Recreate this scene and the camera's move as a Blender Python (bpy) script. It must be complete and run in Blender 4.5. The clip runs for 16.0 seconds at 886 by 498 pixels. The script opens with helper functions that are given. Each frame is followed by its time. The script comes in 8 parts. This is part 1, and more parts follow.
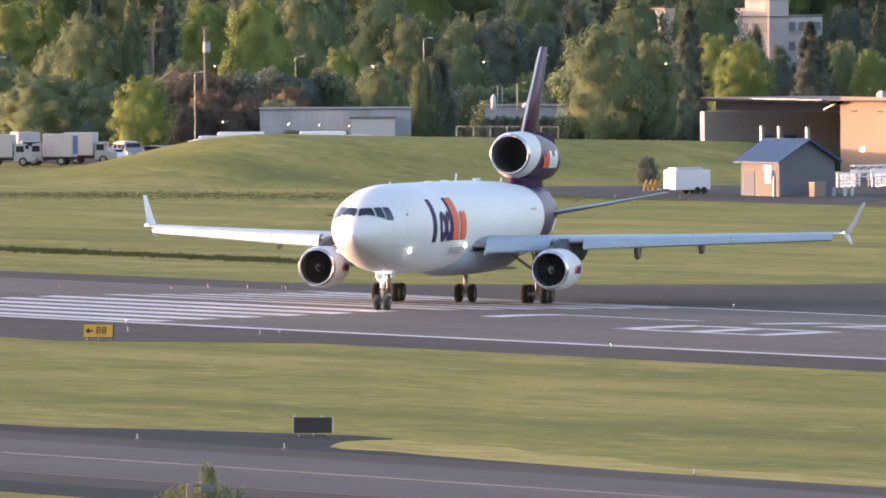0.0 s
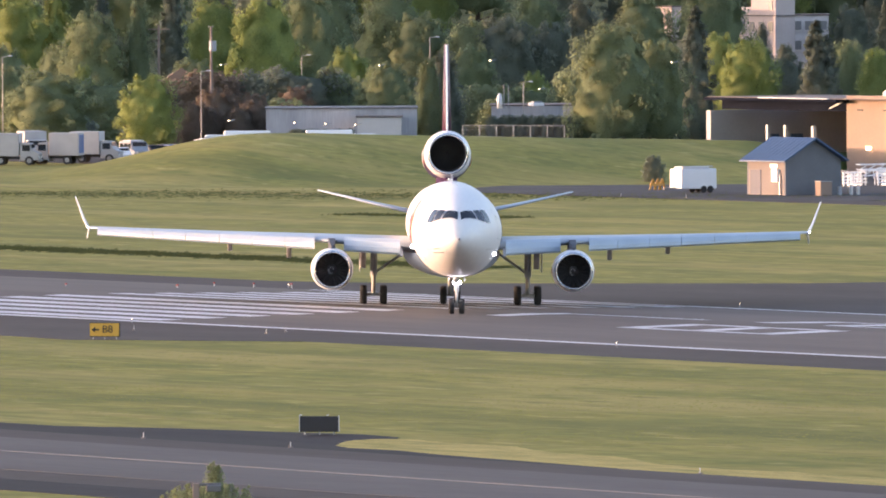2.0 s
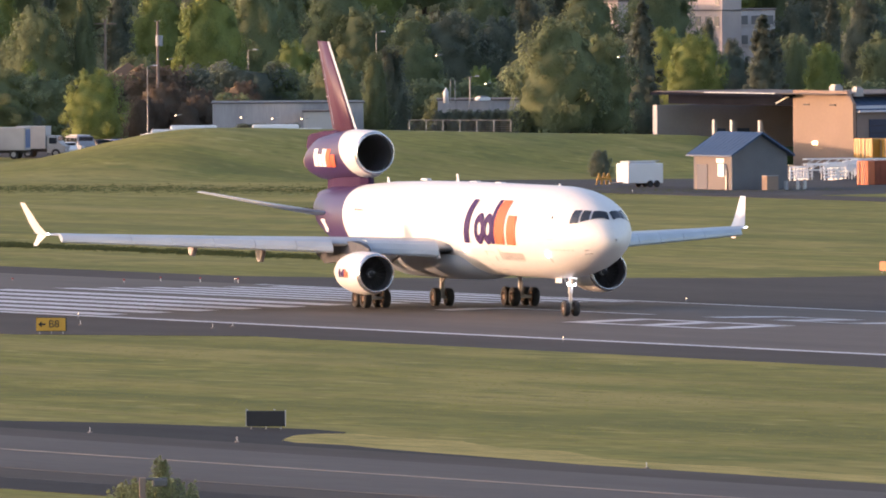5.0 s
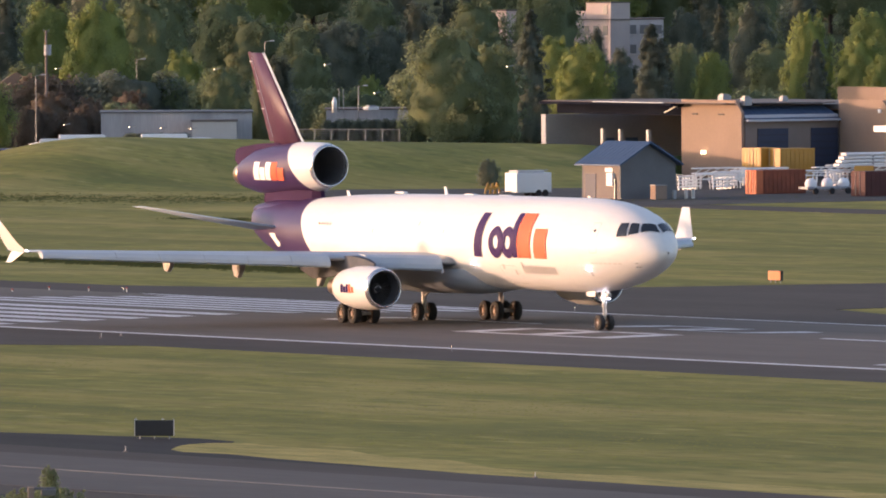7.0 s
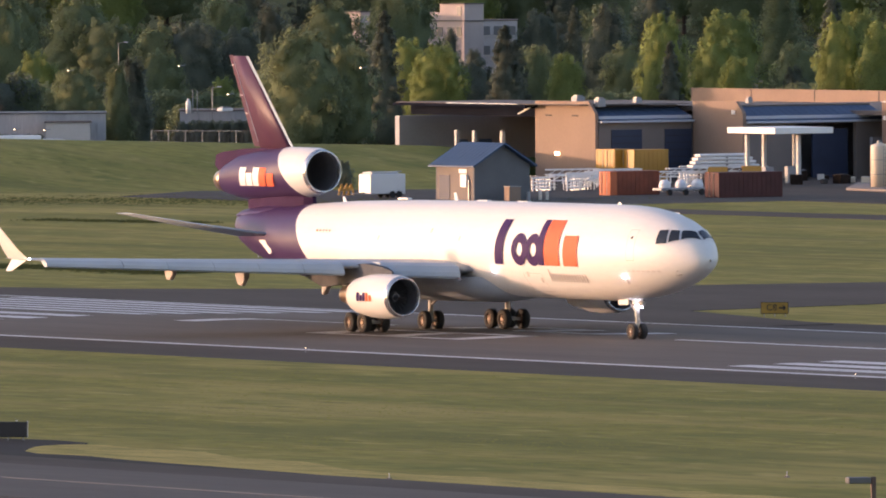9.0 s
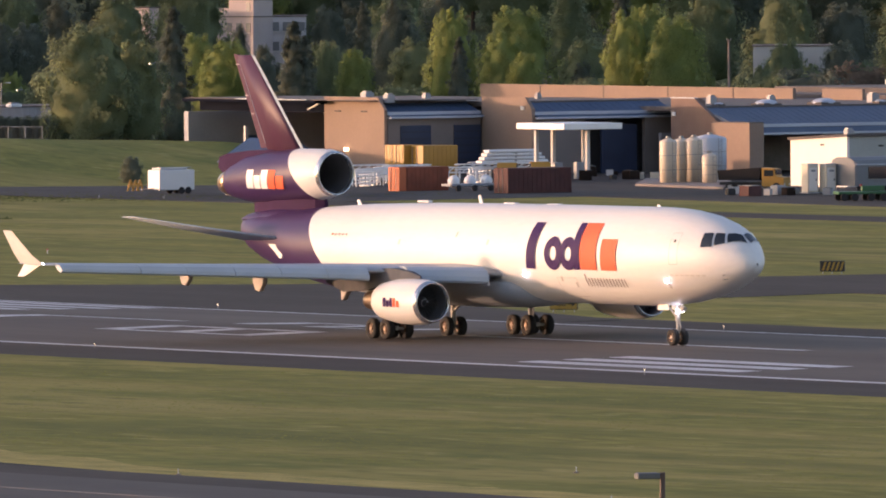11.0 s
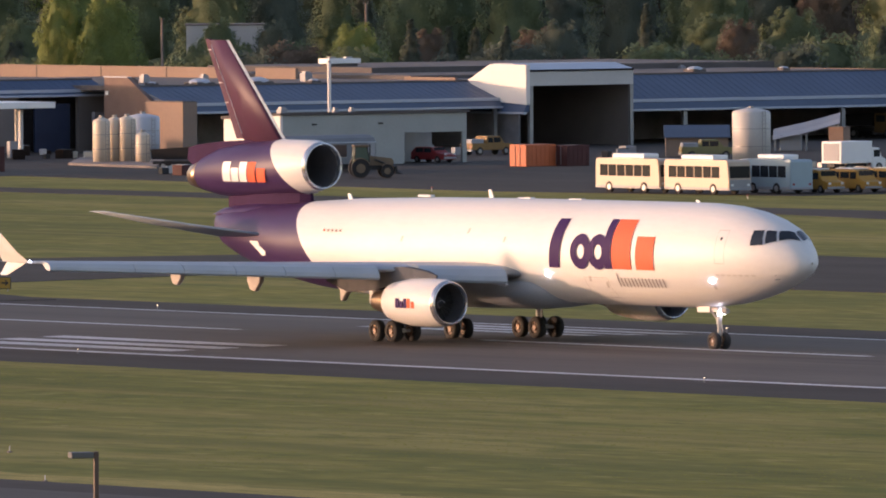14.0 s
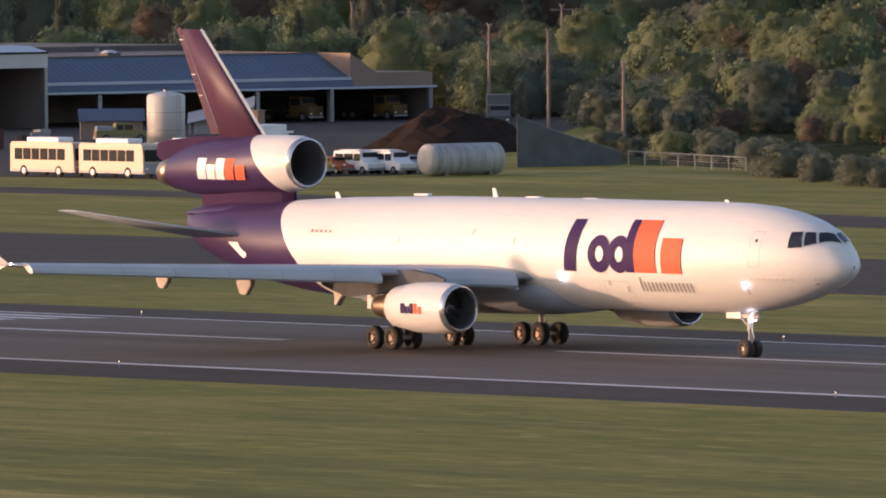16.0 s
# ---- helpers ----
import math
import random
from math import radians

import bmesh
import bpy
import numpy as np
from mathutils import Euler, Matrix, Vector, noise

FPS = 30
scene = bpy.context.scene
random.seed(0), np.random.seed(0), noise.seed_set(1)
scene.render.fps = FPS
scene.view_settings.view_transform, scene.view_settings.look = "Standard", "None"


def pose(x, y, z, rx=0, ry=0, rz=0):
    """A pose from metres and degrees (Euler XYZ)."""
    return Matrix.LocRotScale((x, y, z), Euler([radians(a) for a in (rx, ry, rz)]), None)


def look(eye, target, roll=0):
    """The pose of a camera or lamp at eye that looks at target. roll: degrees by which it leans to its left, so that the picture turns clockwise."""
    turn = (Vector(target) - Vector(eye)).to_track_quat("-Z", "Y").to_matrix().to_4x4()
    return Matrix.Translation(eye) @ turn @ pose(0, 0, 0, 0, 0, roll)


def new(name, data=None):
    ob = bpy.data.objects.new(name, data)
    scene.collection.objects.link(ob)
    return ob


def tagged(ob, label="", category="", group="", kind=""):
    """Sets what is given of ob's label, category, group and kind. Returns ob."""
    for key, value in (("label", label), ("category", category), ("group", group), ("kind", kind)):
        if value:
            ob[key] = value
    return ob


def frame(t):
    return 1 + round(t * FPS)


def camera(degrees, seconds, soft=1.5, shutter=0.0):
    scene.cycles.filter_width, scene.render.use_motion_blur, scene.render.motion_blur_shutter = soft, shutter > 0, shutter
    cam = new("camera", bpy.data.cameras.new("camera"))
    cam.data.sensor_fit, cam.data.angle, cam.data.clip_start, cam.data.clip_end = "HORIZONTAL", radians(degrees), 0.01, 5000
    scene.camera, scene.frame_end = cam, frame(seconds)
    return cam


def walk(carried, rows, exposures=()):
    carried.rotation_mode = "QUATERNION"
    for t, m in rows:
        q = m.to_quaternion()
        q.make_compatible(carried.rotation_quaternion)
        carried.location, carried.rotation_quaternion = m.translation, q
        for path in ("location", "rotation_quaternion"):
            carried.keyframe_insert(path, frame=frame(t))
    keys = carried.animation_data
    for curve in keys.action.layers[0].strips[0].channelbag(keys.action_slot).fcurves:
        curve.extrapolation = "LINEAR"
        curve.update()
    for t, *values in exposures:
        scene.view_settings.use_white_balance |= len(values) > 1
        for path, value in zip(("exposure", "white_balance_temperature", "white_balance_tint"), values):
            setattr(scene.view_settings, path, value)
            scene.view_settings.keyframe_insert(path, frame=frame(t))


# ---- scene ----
# The world: x along the runway in the direction of take-off, y across it away from the camera, z up.
# The camera stands on a high deck beside the airfield and pans with a long lens.
EYE = (780.94, -454.57, 27.344)
LEAN = 0.308
PAN = [
    (0, 57.9496, -1.5471),
    (0.5, 57.9776, -1.5520),
    (1, 57.9827, -1.5520),
    (1.5, 57.9801, -1.5520),
    (2, 57.9776, -1.5520),
    (2.5, 57.9699, -1.5571),
    (3, 57.9598, -1.5674),
    (3.2, 57.9572, -1.5725),
    (5.3, 57.6745, -1.5715),
    (5.5, 57.6312, -1.5666),
    (6, 57.5191, -1.5570),
    (6.5, 57.3918, -1.5450),
    (7, 57.2339, -1.5382),
    (7.5, 57.0734, -1.5340),
    (8, 56.9078, -1.5374),
    (8.5, 56.7372, -1.5409),
    (8.7, 56.6735, -1.5399),
    (10.8, 55.7515, -1.5462),
    (11, 55.6241, -1.5596),
    (11.5, 55.2828, -1.5716),
    (12, 54.9135, -1.5888),
    (12.5, 54.4932, -1.6242),
    (13, 54.0450, -1.6546),
    (13.5, 53.5687, -1.6597),
    (14, 53.0695, -1.6674),
    (14.5, 52.5040, -1.6857),
    (15, 51.8647, -1.7172),
    (15.5, 51.1719, -1.7438),
    (16, 50.4307, -1.7554),
]
cam = camera(3.992, 16.0, soft=1.9)
walk(cam, [(t, pose(*EYE, 90 + pitch, LEAN, yaw)) for t, yaw, pitch in PAN],
     exposures=[(0.0, 2.04, 6310, 27), (3.0, 1.97, 6340, 28), (5.5, 1.49, 6400, 28), (8.5, 1.28, 6440, 28.5), (11.0, 1.12, 6450, 29.5), (16.0, 0.98, 6450, 29.5)])

# ---- light: a low warm sun behind the camera, clear sky ----
SUN_FROM, SUN_UP = -132.0, 3.2   # degrees from +x, degrees above the horizon
world = bpy.data.worlds.new("sky")
scene.world = world
world.use_nodes = True
wn = world.node_tree
sky = wn.nodes.new("ShaderNodeTexSky")
sky.sky_type, sky.sun_disc = "NISHITA", False
sky.sun_elevation, sky.sun_rotation = radians(SUN_UP + 6), radians(90 - SUN_FROM)
sky.air_density, sky.dust_density = 1.0, 1.2
wn.links.new(sky.outputs[0], wn.nodes["Background"].inputs[0])
wn.nodes["Background"].inputs[1].default_value = 0.15
sun = new("sun", bpy.data.lights.new("sun", "SUN"))
sun.data.energy, sun.data.angle, sun.data.color = 2.15, radians(1.2), (1.0, 0.64, 0.38)
a = radians(SUN_FROM)
sun.matrix_world = look((0, 0, 60), Vector((0, 0, 60)) - Vector((math.cos(a), math.sin(a), math.tan(radians(SUN_UP)))))


# ---- materials ----
def material(name, base, rough=0.6, metal=0.0, vary=0.0, size=1.0, fine=0.0, bump=0.0, stretch=(1, 1, 1), tint=None, emit=0.0, per_piece=0.0, gloss=0.5):
    """A procedural surface: base colour, broad variation (vary, at a scale of size metres), fine grain and relief."""
    m = bpy.data.materials.new(name)
    m.use_nodes = True
    nt = m.node_tree
    b = nt.nodes["Principled BSDF"]
    b.inputs["Base Color"].default_value = (*base, 1)
    b.inputs["Roughness"].default_value = rough
    b.inputs["Metallic"].default_value = metal
    b.inputs["Specular IOR Level"].default_value = gloss
    if emit:
        b.inputs["Emission Color"].default_value = (*base, 1)
        b.inputs["Emission Strength"].default_value = emit
    if not (vary or fine or bump or per_piece):
        return m
    co = nt.nodes.new("ShaderNodeTexCoord")
    mp = nt.nodes.new("ShaderNodeMapping")
    mp.inputs["Scale"].default_value = stretch
    nt.links.new(co.outputs["Object"], mp.inputs["Vector"])

    def noise_at(scale, detail=5):
        n = nt.nodes.new("ShaderNodeTexNoise")
        n.inputs["Scale"].default_value, n.inputs["Detail"].default_value = scale, detail
        nt.links.new(mp.outputs[0], n.inputs["Vector"])
        return n

    broad, grain = noise_at(1 / size), noise_at(14 / size, 3)
    ramp = nt.nodes.new("ShaderNodeMapRange")
    ramp.inputs["From Min"].default_value, ramp.inputs["From Max"].default_value = 0.3, 0.7
    ramp.inputs["To Min"].default_value, ramp.inputs["To Max"].default_value = 0, 1
    nt.links.new(broad.outputs["Fac"], ramp.inputs["Value"])
    other = tint or tuple(c * (1 - vary) for c in base)
    mix = nt.nodes.new("ShaderNodeMix")
    mix.data_type = "RGBA"
    mix.inputs[6].default_value, mix.inputs[7].default_value = (*base, 1), (*other, 1)
    nt.links.new(ramp.outputs[0], mix.inputs[0])
    last = mix.outputs[2]
    if fine:
        r2 = nt.nodes.new("ShaderNodeMapRange")
        r2.inputs["From Min"].default_value, r2.inputs["From Max"].default_value = 0.25, 0.75
        r2.inputs["To Min"].default_value, r2.inputs["To Max"].default_value = 1 - fine, 1 + fine
        nt.links.new(grain.outputs["Fac"], r2.inputs["Value"])
        m2 = nt.nodes.new("ShaderNodeMix")
        m2.data_type, m2.blend_type = "RGBA", "MULTIPLY"
        m2.inputs[0].default_value = 1
        nt.links.new(last, m2.inputs[6])
        nt.links.new(r2.outputs[0], m2.inputs[7])
        last = m2.outputs[2]
    if per_piece:
        info = nt.nodes.new("ShaderNodeObjectInfo")
        r3 = nt.nodes.new("ShaderNodeMapRange")
        r3.inputs["To Min"].default_value, r3.inputs["To Max"].default_value = 1 - per_piece, 1 + per_piece
        nt.links.new(info.outputs["Random"], r3.inputs["Value"])
        m3 = nt.nodes.new("ShaderNodeMix")
        m3.data_type, m3.blend_type = "RGBA", "MULTIPLY"
        m3.inputs[0].default_value = 1
        nt.links.new(last, m3.inputs[6])
        nt.links.new(r3.outputs[0], m3.inputs[7])
        last = m3.outputs[2]
    nt.links.new(last, b.inputs["Base Color"])
    if bump:
        bp = nt.nodes.new("ShaderNodeBump")
        bp.inputs["Strength"].default_value = 0.6
        bp.inputs["Distance"].default_value = bump
        nt.links.new(grain.outputs["Fac"], bp.inputs["Height"])
        nt.links.new(bp.outputs[0], b.inputs["Normal"])
    return m


def leaf_material(name, base, tint):
    m = material(name, base, 0.75, vary=0.25, size=0.22, fine=0.12, tint=tint)
    nt = m.node_tree
    b = nt.nodes["Principled BSDF"]
    geo = nt.nodes.new("ShaderNodeNewGeometry")
    r = nt.nodes.new("ShaderNodeMapRange")
    r.inputs["To Min"].default_value, r.inputs["To Max"].default_value = 0.85, 1.15
    nt.links.new(geo.outputs["Random Per Island"], r.inputs["Value"])
    mx = nt.nodes.new("ShaderNodeMix")
    mx.data_type, mx.blend_type = "RGBA", "MULTIPLY"
    mx.inputs[0].default_value = 1
    src = b.inputs["Base Color"].links[0].from_socket
    nt.links.new(src, mx.inputs[6])
    nt.links.new(r.outputs[0], mx.inputs[7])
    nt.links.new(mx.outputs[2], b.inputs["Base Color"])
    b.inputs["Specular IOR Level"].default_value = 0.15
    # thin leaves let light through
    tl = nt.nodes.new("ShaderNodeBsdfTranslucent")
    nt.links.new(mx.outputs[2], tl.inputs["Color"])
    ms = nt.nodes.new("ShaderNodeMixShader")
    ms.inputs[0].default_value = 0.6
    out = next(n for n in nt.nodes if n.type == "OUTPUT_MATERIAL")
    nt.links.new(b.outputs[0], ms.inputs[1])
    nt.links.new(tl.outputs[0], ms.inputs[2])
    nt.links.new(ms.outputs[0], out.inputs["Surface"])
    return m


ASPHALT = material("asphalt", (0.066, 0.057, 0.051), 0.9, vary=0.3, size=9, fine=0.12, stretch=(0.35, 1, 1), gloss=0.15)
RUNWAY = material("runway_asphalt", (0.126, 0.107, 0.094), 0.9, size=7, fine=0.1, stretch=(0.12, 1, 1), tint=(0.091, 0.079, 0.070), gloss=0.2)
PAINT_WHITE = material("runway_paint", (0.55, 0.55, 0.56), 0.7, size=2.5, fine=0.2, tint=(0.40, 0.40, 0.41), stretch=(0.3, 1, 1))
PAINT_YELLOW = material("taxiway_paint", (0.17, 0.13, 0.10), 0.7, vary=0.3, size=3)
DARK_ASPHALT = material("fresh_dark_asphalt", (0.034, 0.031, 0.031), 0.85, vary=0.3, size=4, fine=0.15, stretch=(0.35, 1, 1), gloss=0.1)
SHED_BACK = material("pale_ribbed_back_wall", (0.36, 0.32, 0.31), 0.85, vary=0.2, size=2, fine=0.1, stretch=(3, 3, 0.2))
HUT_ROOF = material("deep_blue_metal_roof", (0.038, 0.082, 0.165), 0.6, vary=0.15, size=3, fine=0.05)
SHED_BLUE = material("dull_blue_paint", (0.07, 0.13, 0.22), 0.6, vary=0.2, size=2)
# dark roof sheet, taken near black for the shade under the eaves
SHED_ROOF = material("shade_dark_sheet", (0.013, 0.016, 0.027), 0.95, vary=0.3, size=3, gloss=0.02)
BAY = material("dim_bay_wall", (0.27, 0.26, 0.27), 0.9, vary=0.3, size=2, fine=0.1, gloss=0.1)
SHED_GREY = material("cool_grey_panel", (0.42, 0.415, 0.43), 0.85, vary=0.15, size=4, fine=0.05)
BRICK = material("brown_brick_wall", (0.20, 0.135, 0.11), 0.9, vary=0.2, size=2, fine=0.1)
GRAVEL = material("gravel", (0.10, 0.095, 0.09), 0.95, vary=0.3, size=4, fine=0.2, gloss=0.05)
CONCRETE = material("concrete_wall", (0.20, 0.17, 0.155), 0.85, vary=0.15, size=3, fine=0.05, bump=0.01)
BEIGE = material("beige_panel", (0.27, 0.195, 0.15), 0.8, vary=0.12, size=4, fine=0.04, gloss=0.25)
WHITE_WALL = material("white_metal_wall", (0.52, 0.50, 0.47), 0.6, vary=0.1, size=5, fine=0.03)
BLUE_ROOF = material("blue_metal_roof", (0.052, 0.085, 0.150), 0.7, metal=0.0, vary=0.2, size=6, fine=0.05)
GREY_ROOF = material("grey_roofing", (0.12, 0.105, 0.10), 0.9, vary=0.25, size=5, fine=0.08)
PALE_BLUE_ROOF = material("pale_blue_metal_roof", (0.082, 0.112, 0.165), 0.6, vary=0.15, size=6, fine=0.05)
FASCIA = material("pale_fascia", (0.42, 0.46, 0.52), 0.5, vary=0.1, size=3)
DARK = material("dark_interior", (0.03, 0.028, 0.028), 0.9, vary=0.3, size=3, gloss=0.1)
STEEL = material("galvanised_steel", (0.30, 0.30, 0.30), 0.45, metal=0.6, vary=0.2, size=1.5)
WOOD_POLE = material("weathered_wood_pole", (0.27, 0.205, 0.17), 0.9, vary=0.3, size=1.0)
WHITE = material("white_paint", (0.75, 0.75, 0.74), 0.4, vary=0.06, size=2)
GREY_PAINT = material("grey_paint", (0.28, 0.29, 0.31), 0.5, vary=0.15, size=2)
NAVY = material("navy_paint", (0.022, 0.035, 0.075), 0.6, vary=0.2, size=2)
YELLOW = material("yellow_paint", (0.44, 0.225, 0.03), 0.5, vary=0.15, size=2)
# yellow darkened to stand in for the shade inside the open hall
SHADED_YELLOW = material("shaded_yellow_paint", (0.155, 0.092, 0.036), 0.75, vary=0.3, size=1.2, gloss=0.2)
OCHRE = material("ochre_paint", (0.25, 0.14, 0.04), 0.65, vary=0.2, size=1.2)
ORANGE = material("orange_paint", (0.55, 0.13, 0.04), 0.6, vary=0.2, size=2)
RUST = material("rust_red_paint", (0.088, 0.024, 0.021), 0.75, vary=0.3, size=1.5, fine=0.1)
BLUE = material("blue_paint", (0.05, 0.11, 0.26), 0.5, vary=0.15, size=2)
GREEN = material("green_paint", (0.025, 0.11, 0.04), 0.5, vary=0.15, size=2)
OLD_GREY = material("weathered_grey_paint", (0.11, 0.115, 0.12), 0.7, vary=0.25, size=1.5)
TEAL = material("teal_paint", (0.10, 0.34, 0.36), 0.5, vary=0.15, size=2)
RED = material("red_paint", (0.26, 0.025, 0.028), 0.45, vary=0.15, size=2)
RUBBER = material("tyre_rubber", (0.022, 0.021, 0.021), 0.85, vary=0.2, size=0.4)
GLASS = material("dark_window_glass", (0.02, 0.024, 0.03), 0.08)
BLACK = material("black_panel", (0.02, 0.02, 0.022), 0.6, vary=0.2, size=0.6)
SOIL = material("dark_soil", (0.036, 0.025, 0.020), 0.95, vary=0.4, size=2, fine=0.2, bump=0.1, gloss=0.05)
# the store's white cladding, greyed and greened for its shaded front
STORE_WALL = material("shaded_white_cladding", (0.33, 0.35, 0.33), 0.65, vary=0.12, size=4, fine=0.03)
# brighter, warmer copy of the white cladding, tinted as if sunlit
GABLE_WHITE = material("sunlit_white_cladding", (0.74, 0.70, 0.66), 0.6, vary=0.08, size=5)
CREAM = material("cream_tank_paint", (0.62, 0.54, 0.42), 0.5, vary=0.15, size=1.5)
# sign yellow darkened to stand in for shade on the far signs
SIGN_SHADED = material("shaded_sign_yellow", (0.30, 0.19, 0.03), 0.6, vary=0.15, size=1)
SIGN_YELLOW = material("sign_yellow", (0.50, 0.29, 0.035), 0.55, vary=0.08, size=1, emit=0.02)
DARK_POLE = material("dark_brown_pole_paint", (0.10, 0.062, 0.05), 0.6, vary=0.15, size=1)
LAMP_GREY = material("weathered_lamp_grey", (0.11, 0.11, 0.115), 0.6, vary=0.15, size=1)
LAMP_WARM = material("lit_lamp", (1.0, 0.72, 0.40), 0.5, emit=3.5)
LAMP_WHITE = material("lit_white_lamp", (0.92, 0.96, 1.0), 0.4, emit=28)
BARK = material("bark", (0.075, 0.055, 0.042), 0.95, vary=0.3, size=0.8)
# leaf colours lifted beyond natural foliage to stand in for haze
LEAF_MID = leaf_material("leaves_mid", (0.216, 0.258, 0.140), (0.190, 0.228, 0.130))
LEAF_LIGHT = leaf_material("leaves_light", (0.265, 0.315, 0.110), (0.22, 0.27, 0.10))
LEAF_DARK = leaf_material("leaves_dark", (0.172, 0.200, 0.150), (0.154, 0.178, 0.138))
LEAF_BROWN = leaf_material("leaves_brown", (0.215, 0.166, 0.124), (0.185, 0.152, 0.114))


# ---- mesh helpers ----
def part(name, bm, mat, parent=None, label="", smooth=False):
    me = bpy.data.meshes.new(name)
    bm.normal_update()
    bm.to_mesh(me)
    bm.free()
    me.materials.append(mat)
    if smooth:
        me.shade_smooth()
    ob = new(name, me)
    if parent is not None:
        ob.parent = parent
    if label:
        tagged(ob, label)
    return ob


def thing(name, m, label, category, group="", kind=""):
    ob = new(name)
    ob.matrix_world = m
    return tagged(ob, label, category, group, kind)


def box(bm, c, s, rot=0.0, bevel=0.0):
    """An axis box, centre c and full size s, turned by rot degrees about z."""
    r = bmesh.ops.create_cube(bm, size=1, matrix=Matrix.Translation(c) @ Matrix.Rotation(radians(rot), 4, "Z") @ Matrix.Diagonal((*s, 1)))
    if bevel:
        es = list({e for v in r["verts"] for e in v.link_edges})
        bmesh.ops.bevel(bm, geom=es, offset=bevel, segments=2, affect="EDGES", profile=0.5)
    return bm


def one_box(c, s, rot=0.0, bevel=0.0):
    return box(bmesh.new(), c, s, rot, bevel)


def span(bm, lo, hi, bevel=0.0):
    """A box from corner lo to corner hi."""
    return box(bm, [(p + q) / 2 for p, q in zip(lo, hi)], [abs(q - p) for p, q in zip(lo, hi)], 0, bevel)


def rod(bm, p, q, r, sides=8, r2=None):
    """A rod from p to q."""
    p, q = Vector(p), Vector(q)
    d = q - p
    m = Matrix.Translation((p + q) / 2) @ d.to_track_quat("Z", "Y").to_matrix().to_4x4()
    bmesh.ops.create_cone(bm, cap_ends=True, segments=sides, radius1=r, radius2=r if r2 is None else r2, depth=d.length, matrix=m)
    return bm


def loft(bm, rings, closed=True, cap=True):
    """Skin over rings of points, all of the same count."""
    vs = [[bm.verts.new(p) for p in ring] for ring in rings]
    n = len(rings[0])
    for a_, b_ in zip(vs, vs[1:]):
        for i in range(n if closed else n - 1):
            j = (i + 1) % n
            bm.faces.new((a_[i], a_[j], b_[j], b_[i]))
    if cap:
        bm.faces.new(vs[0][::-1])
        bm.faces.new(vs[-1])
    bmesh.ops.recalc_face_normals(bm, faces=bm.faces)
    return bm


def prism(bm, outline, axis, lo, hi):
    """An outline of 2D points drawn out along an axis: 'x' takes (y, z), 'y' takes (x, z), 'z' takes (x, y)."""
    def at(p, h):
        return {"x": (h, p[0], p[1]), "y": (p[0], h, p[1]), "z": (p[0], p[1], h)}[axis]
    return loft(bm, [[at(p, lo) for p in outline], [at(p, hi) for p in outline]])


def lathe_x(bm, profile, y, z, sides=32):
    """A surface of revolution round an axis along x; profile of (x, radius)."""
    rings = [[(x, y + r * math.cos(2 * math.pi * i / sides), z + r * math.sin(2 * math.pi * i / sides)) for i in range(sides)] for x, r in profile]
    return loft(bm, rings, cap=False)


def lathe_z(bm, profile, x, y, sides=24):
    rings = [[(x + r * math.cos(2 * math.pi * i / sides), y + r * math.sin(2 * math.pi * i / sides), z) for i in range(sides)] for z, r in profile]
    return loft(bm, rings, cap=True)


# ---- the airfield ----
CROWN = 0.0149


def crown(y):
    return -CROWN * min(abs(y), 26.0)


GROUND_Z = -0.40


